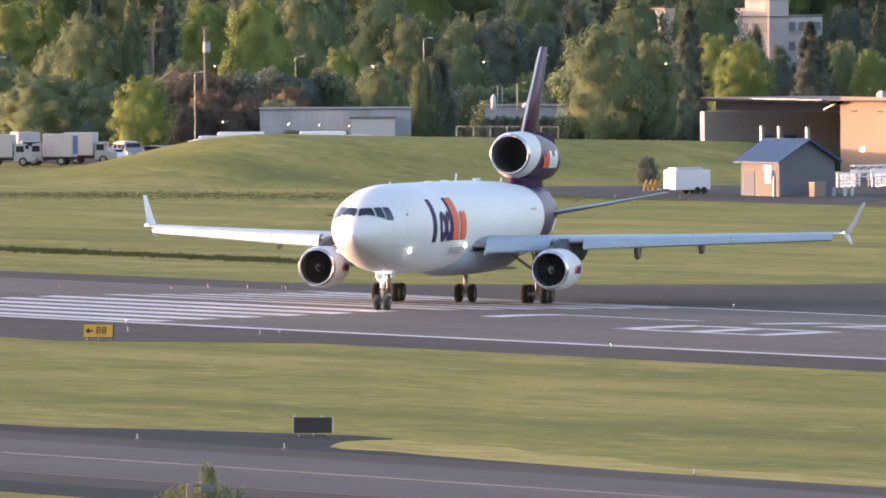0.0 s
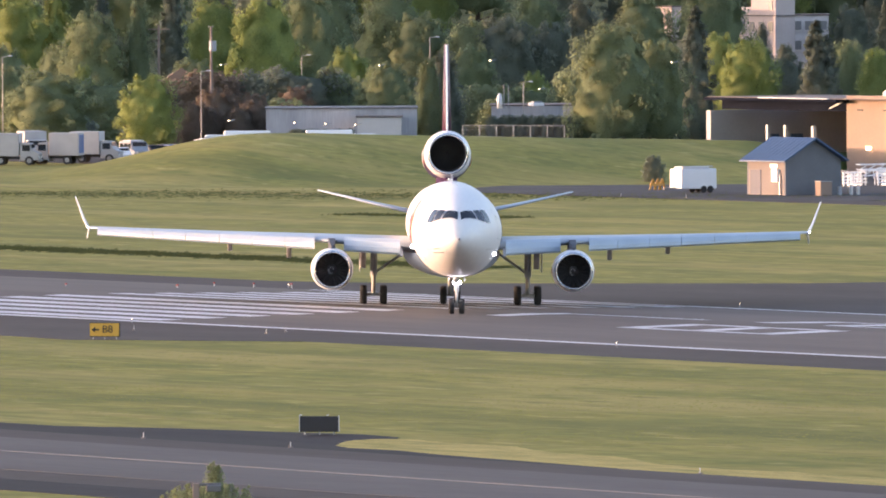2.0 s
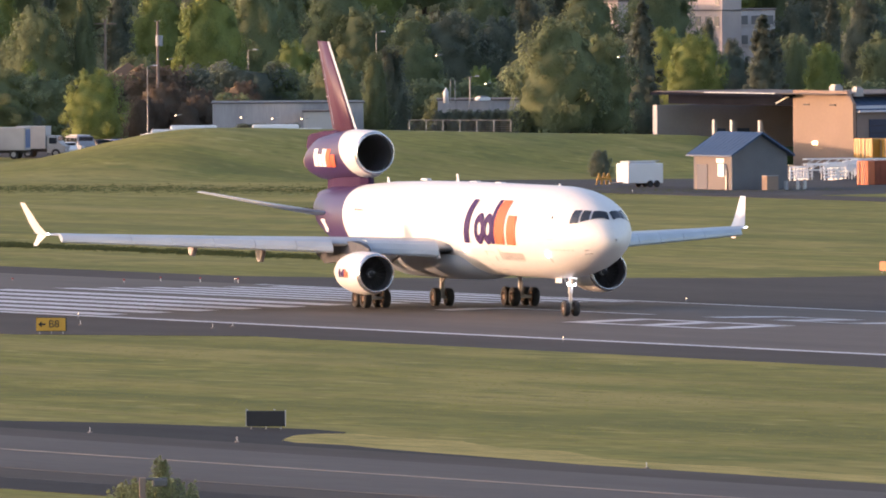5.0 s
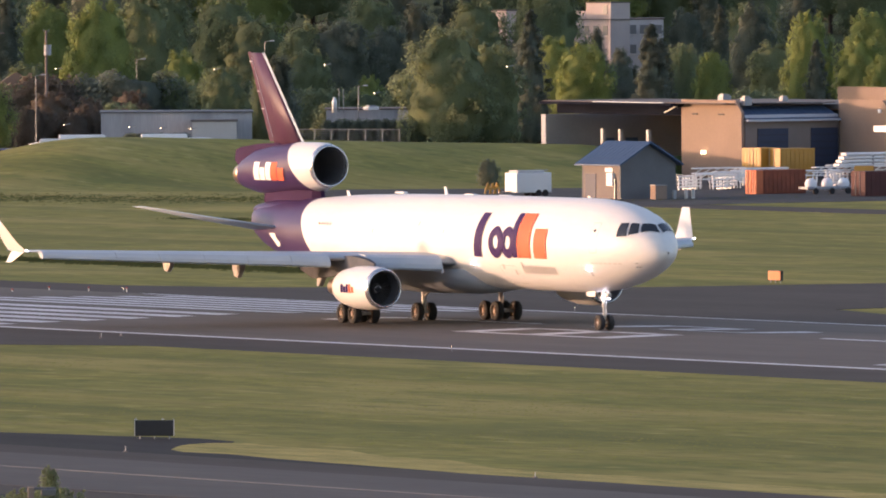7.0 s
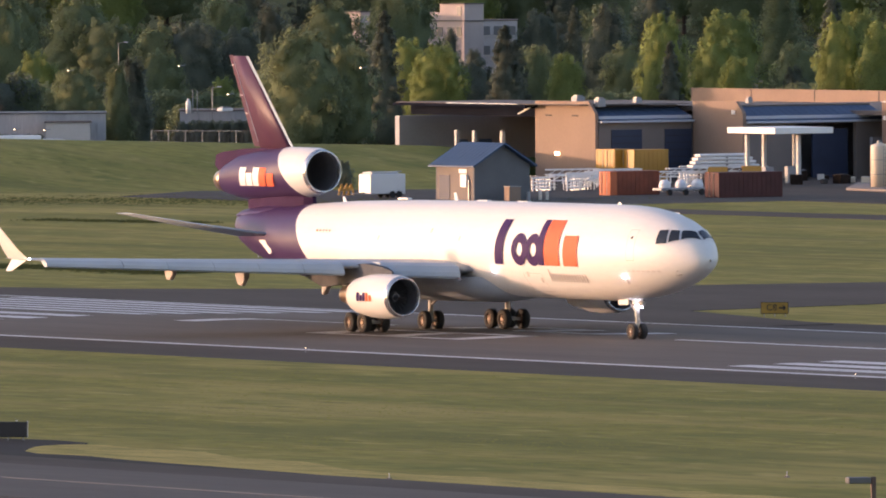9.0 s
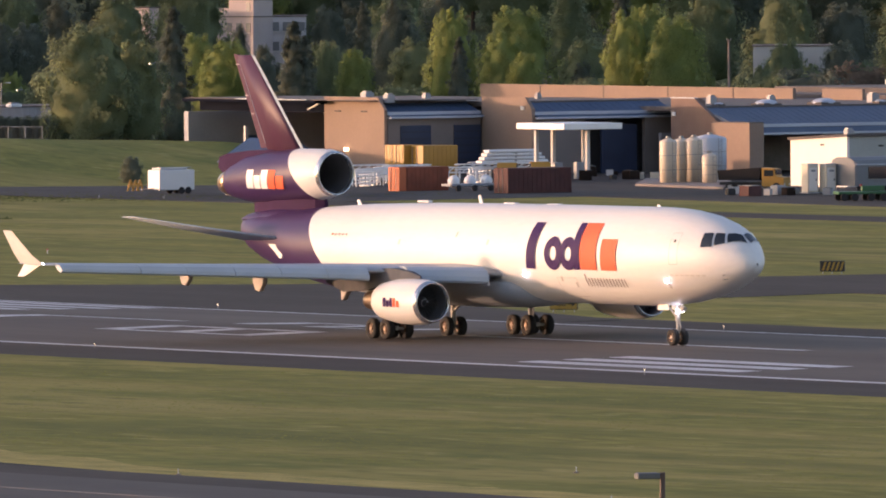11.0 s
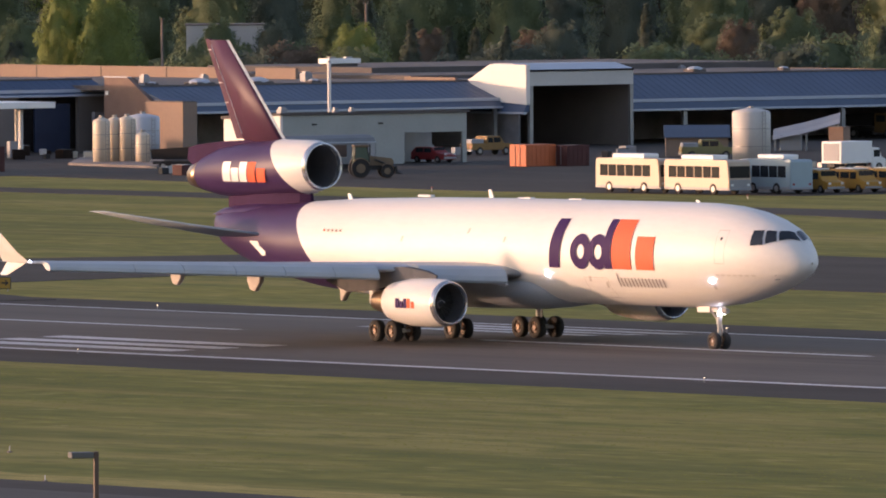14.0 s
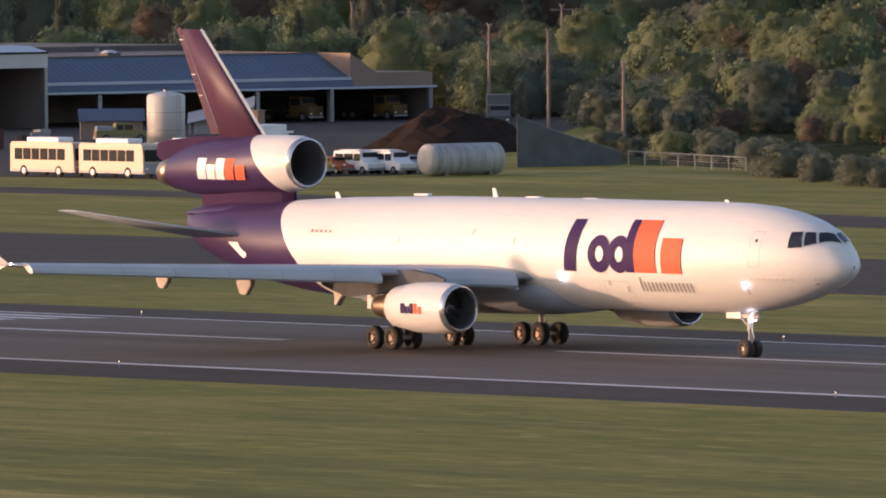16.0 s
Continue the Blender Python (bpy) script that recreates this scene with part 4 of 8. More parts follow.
        for s in (-1, 1):
            bm = bmesh.new()
            lo_, hi_ = max(z0, 12.0), min(z1, 17.4)
            rod(bm, (xa(lo_), s * (ta(lo_) + 0.005), lo_), (xa(hi_), s * (ta(hi_) + 0.005), hi_), 0.022, 5)
            part("hinge_strip", bm, SLAT, airliner, "thin pale strip along the rudder hinge")
    for zz in (13.9, 15.1, 17.1):
        x = -24.35 - (zz - 13.9) * 0.56
        for s in (-1, 1):
            bm = bmesh.new()
            box(bm, (x, s * 0.10, zz), (0.34, 0.07, 0.05))
            part("rudder_hinge", bm, SKIN, airliner)
    bm = bmesh.new()
    loft(bm, [[(x, -w, z0), (x, w, z0), (x, w * 0.7, z1), (x, -w * 0.7, z1)] for x, w, z0, z1 in ((-19.6, 0.2, 11.2, 11.45), (-22.0, 0.5, 10.9, 11.62), (-24.5, 0.62, 10.3, 11.52), (-27.2, 0.5, 9.9, 11.28), (-28.3, 0.3, 10.4, 11.08), (-28.42, 0.1, 10.5, 11.0))])
    part("duct_fairing", bm, DULL_VIOLET, airliner, "purple fairing behind the fin")


def wheel(at, r, w, parent):
    bm = bmesh.new()
    prof = [(-w / 2, r * 0.55), (-w / 2, r * 0.86), (-w * 0.38, r * 0.97), (0, r), (w * 0.38, r * 0.97), (w / 2, r * 0.86), (w / 2, r * 0.55)]
    rings = [[(rr * math.cos(2 * math.pi * i / 24), yy, rr * math.sin(2 * math.pi * i / 24)) for i in range(24)] for yy, rr in prof]
    loft(bm, rings, cap=False)
    wh = part("wheel", bm, RUBBER, parent, "black rubber tyre", True)
    bm = bmesh.new()
    prof = [(-w * 0.42, 0.05), (-w * 0.44, r * 0.2), (-w * 0.25, r * 0.3), (-w * 0.3, r * 0.5), (-w * 0.46, r * 0.56), (w * 0.46, r * 0.56), (w * 0.3, r * 0.5), (w * 0.25, r * 0.3), (w * 0.44, r * 0.2), (w * 0.42, 0.05)]
    rings = [[(rr * math.cos(2 * math.pi * i / 24), yy, rr * math.sin(2 * math.pi * i / 24)) for i in range(24)] for yy, rr in prof]
    loft(bm, rings)
    part("hub", bm, HUB, wh, "metal wheel hub")
    for i in range(6):
        th = math.pi / 3 * i
        bm = bmesh.new()
        box(bm, (r * 0.38 * math.cos(th), -w * 0.34, r * 0.38 * math.sin(th)), (r * 0.12, 0.05, r * 0.12))
        part("hub_bolt", bm, BLACK, wh)
    wh.location = at
    wheels.append((wh, at, r))


def gear():
    for s in (-1, 1):
        y = s * 5.3
        bm = bmesh.new()
        rod(bm, (0.1, y, 0.75), (0.0, y, 2.0), 0.15, 12)
        rod(bm, (0.0, y, 1.9), (-0.1, y, 4.4), 0.23, 12)
        leg = part("main_gear_leg", bm, GEAR, airliner, "grey main gear leg")
        bm = bmesh.new()
        rod(bm, (-0.95, y, 0.68), (0.95, y, 0.68), 0.14, 10)
        rod(bm, (0.82, y - 0.75, 0.66), (0.82, y + 0.75, 0.66), 0.1)
        rod(bm, (-0.82, y - 0.75, 0.66), (-0.82, y + 0.75, 0.66), 0.1)
        part("bogie", bm, GEAR, leg)
        bm = bmesh.new()
        rod(bm, (0, y, 2.1), (0.1, y - s * 2.0, 3.5), 0.09)
        rod(bm, (0, y, 2.2), (2.2, y, 3.9), 0.08)
        rod(bm, (0.25, y, 1.0), (0.42, y, 1.5), 0.05)
        rod(bm, (0.42, y, 1.5), (0.25, y, 2.1), 0.05)
        part("gear_brace", bm, GEAR, leg)
        bm = bmesh.new()
        box(bm, (-0.1, y + s * 0.95, 3.0), (2.2, 0.06, 1.5), 0, 0.02)
        part("gear_door", bm, SKIN, airliner, "white gear door")
        for x in (-0.82, 0.82):
            for dy in (-0.69, 0.69):
                wheel((x, y + dy, 0.655), 0.655, 0.47, airliner)
    bm = bmesh.new()
    rod(bm, (-0.8, 0, 0.65), (-0.8, 0, 2.7), 0.17, 12)
    rod(bm, (-0.8, 0, 1.6), (1.0, 0, 2.6), 0.08)
    rod(bm, (-0.8, -0.6, 0.64), (-0.8, 0.6, 0.64), 0.09)
    part("centre_gear_leg", bm, GEAR, airliner, "grey centre gear leg")
    for dy in (-0.48, 0.48):
        wheel((-0.8, dy, 0.64), 0.64, 0.44, airliner)
    bm = bmesh.new()
    rod(bm, (24.6, 0, 0.5), (24.6, 0, 1.7), 0.10, 12)
    rod(bm, (24.6, 0, 1.5), (24.7, 0, 2.9), 0.16, 12)
    rod(bm, (24.6, 0, 1.7), (23.2, 0, 2.7), 0.07)
    rod(bm, (24.6, -0.5, 0.52), (24.6, 0.5, 0.52), 0.07)
    rod(bm, (24.75, 0, 0.8), (24.95, 0, 1.15), 0.04)
    rod(bm, (24.95, 0, 1.15), (24.75, 0, 1.6), 0.04)
    leg = part("nose_gear_leg", bm, GEAR, airliner, "grey nose gear leg")
    for s in (-1, 1):
        wheel((24.6, s * 0.34, 0.52), 0.52, 0.36, airliner)
        bm = bmesh.new()
        box(bm, (23.8, s * 0.52, 2.38), (1.2, 0.05, 0.4), 0, 0.02)
        part("nose_gear_door", bm, SKIN, airliner, "white nose gear door")
        bm = bmesh.new()
        bmesh.ops.create_uvsphere(bm, u_segments=12, v_segments=8, radius=0.09, matrix=Matrix.Translation((24.86, s * 0.2, 2.12)))
        part("taxi_light", bm, LAMP_WHITE, leg, "lit taxi light")
    bm = bmesh.new()
    rod(bm, (25.2, -0.05, 2.28), (25.5, -0.05, 2.28), 0.22, 14, 0.14)
    part("gear_actuator", bm, GEAR, leg)


fuselage()
wings()
engines()
gear()

# ---- trees ----
def leaf_cards(verts, faces, normals, centre, radius, count, size, rng, squash=1.0, shell=0.55, heart=None):
    """Small leaf sprays, each one blade, scattered through a lump of foliage and shaded as one soft mass; those of a crown face away from its heart."""
    for _ in range(count):
        d = Vector((rng.gauss(0, 1), rng.gauss(0, 1), rng.gauss(0, 1))).normalized()
        r = radius * (shell + (1 - shell) * rng.random())
        c = Vector(centre) + Vector((d.x * r, d.y * r, d.z * r * squash))
        away = (c - Vector(heart)).normalized() if heart else d
        n = (d * 0.3 + away * 0.9 + Vector((rng.gauss(0, 0.3), rng.gauss(0, 0.3), rng.gauss(0, 0.3) + 0.2))).normalized()
        soft = (d * 0.28 + away * 0.95 + Vector((rng.gauss(0, 0.10), rng.gauss(0, 0.10), 0.12))).normalized()
        u = n.orthogonal().normalized()
        u = Matrix.Rotation(rng.random() * 6.28, 3, n) @ u
        v = n.cross(u)
        s = size * (0.6 + 0.8 * rng.random())
        k = len(verts)
        verts += [c - u * s, c + u * s * 0.5 - v * s * 0.75, c + u * s * 0.5 + v * s * 0.75]
        normals += [soft] * 3
        faces.append((k, k + 1, k + 2))


CROWNS = {  # clumps, cards in each, half width at height h, clump radius, squash, leaf size
    "round": (64, 0.12, 0.94, lambda h: 0.40 * max(0.05, math.sin(math.pi * min(0.985, 0.10 + 0.9 * h))) ** 0.62, 0.085, 0.9),
    "tall": (58, 0.05, 0.97, lambda h: 0.20 * (1.02 - h) ** 0.5 * min(1, h / 0.22 + 0.35), 0.05, 1.7),
    "conifer": (80, 0.05, 0.99, lambda h: 0.21 * (1.0 - h) ** 0.85 + 0.008, 0.042, 0.8),
    "shrub": (30, 0.10, 0.86, lambda h: 0.46 * max(0.1, math.sin(math.pi * min(0.97, 0.25 + 0.72 * h))) ** 0.5, 0.15, 0.9)}


def crown_mesh(kind, seed, cards, leaf):
    rng = random.Random(seed)
    vs, fs, ns, limbs = [], [], [], []
    clumps, lo, hi, width, radius, squash = CROWNS[kind]
    bulge = [rng.uniform(0.78, 1.12) for _ in range(12)]
    for i in range(clumps):
        h = lo + (hi - lo) * (i + rng.random()) / clumps
        th = 2.399 * i + rng.uniform(-0.5, 0.5)
        w = width(h) * bulge[int(th * 2 + h * 4) % 12] * (0.55 + 0.42 * rng.random() ** 0.5)
        if kind == "conifer":
            w = width(h) * (0.6 + 0.45 * rng.random())
        c = (w * math.cos(th), w * math.sin(th), h)
        limbs.append(c)
        fade = 0.55 + 0.45 * min(1, (1.0 - h) / 0.3)
        leaf_cards(vs, fs, ns, c, radius * rng.uniform(0.8, 1.35) * fade, cards, leaf, rng, squash, 0.3, (0, 0, h * 0.75 + 0.05))
    # the dense, lumpy inner crown
    k, rows, cols = len(vs), 15, 18
    for i in range(rows + 1):
        h = lo + 0.02 + (hi - lo - 0.06) * i / rows
        for j in range(cols):
            th = 6.2832 * j / cols
            lump = 0.66 + 0.30 * noise.noise((2.2 * math.cos(th) + seed, 2.2 * math.sin(th), h * 7)) + 0.14 * noise.noise((5 * math.cos(th), 5 * math.sin(th) + seed, h * 16))
            r = width(h) * lump if 0 < i < rows else 0.004
            vs.append(Vector((r * math.cos(th), r * math.sin(th), h)))
            tilt = 0.5 * noise.noise((4 * math.cos(th) + seed, 4 * math.sin(th), h * 12 + 3))
            ns.append(Vector((math.cos(th + tilt), math.sin(th + tilt), 0.15 + 0.9 * (i / rows - 0.45) + tilt)).normalized())
    for i in range(rows):
        for j in range(cols):
            p, q = k + i * cols + j, k + i * cols + (j + 1) % cols
            fs.append((p, q, q + cols, p + cols))
    me = soft_mesh("crown", vs, fs, ns)
    # trunk with limbs
    bm = bmesh.new()
    top = 0.9 if kind in ("conifer", "tall") else 0.55
    for z0, z1, r0, r1 in ((0, top * 0.4, 0.022, 0.017), (top * 0.4, top, 0.017, 0.005)):
        rod(bm, (0, 0, z0), (0, 0, z1), r0, 7, r1)
    for c in limbs[::5]:
        rod(bm, (0, 0, max(0.08, c[2] * 0.6)), c, 0.007, 5, 0.002)
    tr = bpy.data.meshes.new("trunk")
    bm.to_mesh(tr)
    bm.free()
    tr.materials.append(BARK)
    return me, tr


KINDS = (("round", 4), ("tall", 3), ("conifer", 2), ("shrub", 2))
LEAF_SIZE = {"round": 0.016, "tall": 0.012, "conifer": 0.012, "shrub": 0.03}
FAR_TREES = {k: [crown_mesh(k, 11 * i + len(k), 100, LEAF_SIZE[k] * 0.84) for i in range(n)] for k, n in KINDS}
NEAR_TREES = {k: [crown_mesh(k, 17 * i + len(k), 165, LEAF_SIZE[k] * 0.74) for i in range(n)] for k, n in KINDS}
LEAVES = {"mid": LEAF_MID, "light": LEAF_LIGHT, "dark": LEAF_DARK, "brown": LEAF_BROWN}
WORDS = {"mid": "mid-green", "light": "fresh yellow-green", "dark": "dark green", "brown": "russet-brown"}
SHAPES = {"round": "broad leafy tree", "tall": "tall narrow leafy tree", "conifer": "pointed conifer", "shrub": "rounded bush"}
tree_cache = {}
tree_rng = random.Random(5)


def tree(kind, hue, x, y, z, height, width=None, near=False):
    """width: the crown's full width in metres."""
    stock = (NEAR_TREES if near else FAR_TREES)[kind]
    crown_, trunk_ = stock[tree_rng.randrange(len(stock))]
    key = (crown_.name, hue)
    if key not in tree_cache:
        me = crown_.copy()
        me.materials.clear()
        me.materials.append(LEAVES[hue])
        tree_cache[key] = me
    natural = {"round": 0.9, "tall": 0.5, "conifer": 0.45, "shrub": 1.0}[kind] * height
    k = (width or natural) / natural
    ob = new("bush" if kind == "shrub" else "tree")
    ob.matrix_world = Matrix.Translation((x, y, z)) @ Matrix.Rotation(tree_rng.random() * 6.28, 4, "Z") @ Matrix.Diagonal((height * k, height * k, height, 1))
    tagged(ob, "%s %s on the rise beyond the airfield" % (WORDS[hue], SHAPES[kind]), "bush" if kind == "shrub" else "tree", "trees beyond the airfield")
    for nm, me in (("crown", tree_cache[key]), ("trunk", trunk_)):
        c = new(nm, me)
        c.parent = ob
    return ob

# ---- the rise behind the airfield, the grass bank and the woods ----
def range_point(r, az):
    """A ground point r metres from the deck, az degrees round from the runway's axis."""
    return EYE[0] - r * math.cos(radians(az)), EYE[1] + r * math.sin(radians(az))


def rise_height(r):
    f = max(0.0, min(1.0, (r - 1440) / 520))
    return GROUND_Z + 34 * f * f * (3 - 2 * f) * 0.9


UNDERGROWTH = material("undergrowth", (0.13, 0.14, 0.075), 0.95, vary=0.4, size=6, fine=0.3, gloss=0.0)


def rise():
    bm = bmesh.new()
    rr = [1425 + 45 * i for i in range(14)] + [2300, 3200]
    rings = [[(*range_point(r, 20 + 1.0 * k), rise_height(r) - 0.25 + (0.8 * noise.noise((r * 0.01, k * 0.4, 0)) if r > 1440 else -0.2)) for k in range(34)] for r in rr]
    vs = [[bm.verts.new(p) for p in ring] for ring in rings]
    for a_, b_ in zip(vs, vs[1:]):
        for i in range(33):
            bm.faces.new((a_[i], a_[i + 1], b_[i + 1], b_[i]))
    bmesh.ops.recalc_face_normals(bm, faces=bm.faces)
    tagged(part("hillside", bm, UNDERGROWTH, smooth=True), "wooded rise behind the airfield, dark undergrowth", "hill", kind="structure")


def bank():
    """The mown bank: a low ridge across the view, fading at both ends."""
    bm = bmesh.new()
    p0, p1 = Vector((-344.12, 196.77)), Vector((-300.09, 267.49))
    along = (p1 - p0)
    n = Vector((-along.y, along.x)).normalized()
    if n.dot(Vector((EYE[0], EYE[1])) - p0) > 0:
        n = -n
    nu, nv = 48, 16
    g = []
    for i in range(nu + 1):
        u = -0.15 + 1.3 * i / nu
        rise_u = max(0.0, min(1.0, (u + 0.02) / 0.33)) * max(0.0, min(1.0, (1.02 - u) / 0.10))
        crest = 4.35 * (rise_u * rise_u * (3 - 2 * rise_u)) * (1.0 - 0.42 * max(0, u - 0.35))
        row = []
        for j in range(nv + 1):
            v = -1 + 2 * j / nv
            q = p0 + along * u + n * (v * 62 + 10)
            h = crest * (math.cos(v * math.pi) * 0.5 + 0.5) + 0.12 * noise.noise((q.x * 0.06, q.y * 0.06, 0)) * (1 - v * v)
            row.append(bm.verts.new((q.x, q.y, GROUND_Z - 0.06 + h)))
        g.append(row)
    for a_, b_ in zip(g, g[1:]):
        for j in range(nv):
            bm.faces.new((a_[j], a_[j + 1], b_[j + 1], b_[j]))
    bmesh.ops.recalc_face_normals(bm, faces=bm.faces)
    tagged(part("grass_bank", bm, BANK_GRASS, smooth=True), "long mown grass bank", "grass", kind="structure")


CLEARINGS = ((32.93, 33.08), (33.28, 33.55), (33.56, 33.78))   # gaps before the houses


def sunny_lane(x, y):
    """How high a tree may grow without shading the houses on the rise."""
    top = 99.0
    for r, az, z in ((1590, 33.0, 11.5), (1590, 33.35, 11.0)):
        hx, hy = range_point(r, az)
        along = (x - hx) * math.cos(a) + (y - hy) * math.sin(a)
        aside = abs((y - hy) * math.cos(a) - (x - hx) * math.sin(a))
        if 0 < along < 170 and aside < 11:
            top = min(top, z + along * math.tan(radians(SUN_UP)) - 0.5)
    return top


WOOD = []   # crowns of the distant wood: stock index, hue, place


def far_wood(kind, hue, x, y, z, height, width):
    natural = {"round": 0.9, "tall": 0.5, "conifer": 0.45}[kind] * height
    k = height * width / natural
    WOOD.append((kind, tree_rng.randrange(2), hue, Matrix.Translation((x, y, z)) @ Matrix.Rotation(tree_rng.random() * 6.28, 4, "Z") @ Matrix.Diagonal((k, k, height, 1))))


def join_far_wood():
    """The wood on top of the rise, one mass of crowns."""
    stock = {(k, i): crown_mesh(k, 23 * i + len(k), 42, LEAF_SIZE[k] * 1.25)[0] for k in ("round", "tall", "conifer") for i in range(2)}
    hues = list(LEAVES)
    vs, ns, fs, mi = [], [], [], []
    k = 0
    for kind, i, hue, m in WOOD:
        me = stock[kind, i]
        n = len(me.vertices)
        co, no = np.empty(n * 3), np.empty(n * 3, dtype=np.float32)
        me.vertices.foreach_get("co", co)
        normals_ = np.array([v.vector for v in me.corner_normals])
        first = np.zeros((n, 3))
        loops = np.empty(len(me.loops), dtype=np.int32)
        me.loops.foreach_get("vertex_index", loops)
        first[loops] = normals_
        r3 = np.array(m.to_3x3())
        vs.append(co.reshape(-1, 3) @ r3.T + np.array(m.translation))
        q = first @ np.linalg.inv(r3)
        ns.append(q / np.maximum(1e-9, np.linalg.norm(q, axis=1, keepdims=True)))
        for p in me.polygons:
            fs.append([k + a_ for a_ in p.vertices])
        mi += [hues.index(hue)] * len(me.polygons)
        k += n
    me = soft_mesh("far_wood", np.concatenate(vs).tolist(), fs, np.concatenate(ns).tolist())
    for hue in hues:
        me.materials.append(LEAVES[hue])
    me.polygons.foreach_set("material_index", mi)
    tagged(new("distant_wood", me), "mixed green and russet wood on top of the rise", "wood", kind="stuff")


def woods():
    rng = random.Random(21)
    # far rows up the hillside, thick, mixed
    for row, (r, n, h0, h1) in enumerate(((1490, 52, 7, 12), (1550, 62, 12, 17), (1640, 60, 15, 21), (1740, 56, 19, 26), (1860, 50, 24, 32))):
        for k in range(n):
            az = 29.0 + 14.5 * (k + rng.random() * 0.9) / n
            rr = r + rng.uniform(-22, 22)
            east = az > 37.2
            hue = rng.choice(("mid", "mid", "mid", "dark", "mid", "mid", "brown") if east else ("mid", "mid", "light", "mid", "dark"))
            kind = rng.choice(("round", "round", "round", "tall", "conifer") if hue != "brown" else ("round", "round", "tall"))
            if kind == "conifer":
                hue = "dark"
            h = rng.uniform(h0, h1)
            h = min(h, sunny_lane(*range_point(rr, az)) - rise_height(rr))
            if h < 3:
                continue
            if r < 1600 and any(lo_ < az < hi_ for lo_, hi_ in CLEARINGS):
                h = min(h, 8.3 - rise_height(rr) + GROUND_Z)
                if h < 3:
                    continue
            (tree if r < 1700 else far_wood)(kind, hue, *range_point(rr, az), rise_height(rr) - 0.3, h, h * {"round": rng.uniform(0.65, 0.9), "tall": rng.uniform(0.58, 0.78), "conifer": 0.4}[kind])


def understory():
    """Bushes and low trees that close the wood's edge down to the ground."""
    rng = random.Random(77)
    for r, n, h0, h1, az0, az1 in ((1445, 64, 4.5, 7.5, 29.2, 43.6), (1475, 60, 7, 10.5, 29.2, 43.6)):
        for k in range(n):
            az = az0 + (az1 - az0) * (k + rng.random() * 0.8) / n
            rr = r + rng.uniform(-8, 8)
            h = rng.uniform(h0, h1)
            hue = rng.choice(("mid", "dark", "mid", "mid", "dark", "brown") if az > 33 else ("mid", "dark", "brown", "mid", "dark"))
            tree("shrub", hue, *range_point(rr, az), rise_height(rr) - 0.6, h, h * rng.uniform(0.9, 1.3))
    for r, n, h0, h1 in ((1238, 30, 1.8, 3.4), (1262, 34, 3.0, 5.5), (1295, 22, 6, 9), (1330, 22, 8, 12), (1375, 20, 10, 14)):
        for k in range(n):
            az = 40.55 + 3.2 * (k + rng.random() * 0.9) / n
            if r < 1280 and az < 41.2:
                continue
            rr = r + rng.uniform(-10, 10) - (az - 41) * 18
            h = rng.uniform(h0, h1)
            kind = "shrub" if h < 6.5 else rng.choice(("round", "shrub"))
            hue = rng.choice(("mid", "dark", "mid", "dark", "mid", "brown"))
            tree(kind, hue, *range_point(rr, az), GROUND_Z - 0.3, h, h * rng.uniform(0.8, 1.1))


def fence_scrub():
    """Bushes and small trees between the yard's end and the wood."""
    rng = random.Random(8)
    for k in range(46):
        f = rng.random()
        x, y = -172 - 150 * f + rng.uniform(-5, 5), 366 + 98 * f + rng.uniform(-7, 9)
        h = rng.uniform(2.6, 4.6) + 4.5 * f
        tree("shrub", rng.choice(("dark", "mid", "dark", "mid")), x, y, GROUND_Z - 0.3, h, h * rng.uniform(0.9, 1.25))
    # low scrub along the fence at the yard's end
    for k in range(44):
        f = k / 44 + rng.uniform(-0.01, 0.01)
        x, y = -122 + 128 * f + rng.uniform(-4, 1), 312 - 70 * f + rng.uniform(0, 9) + 4 * math.sin(7 * f)
        h = rng.uniform(1.6, 3.6)
        tree("shrub", rng.choice(("dark", "mid", "dark")), x, y, GROUND_Z - 0.3, h, h * rng.uniform(1.1, 1.7))


def near_tree(kind, hue, x, y, z_top, width):
    tree(kind, hue, x, y, GROUND_Z - 0.2, z_top - GROUND_Z + 0.2, width, True)


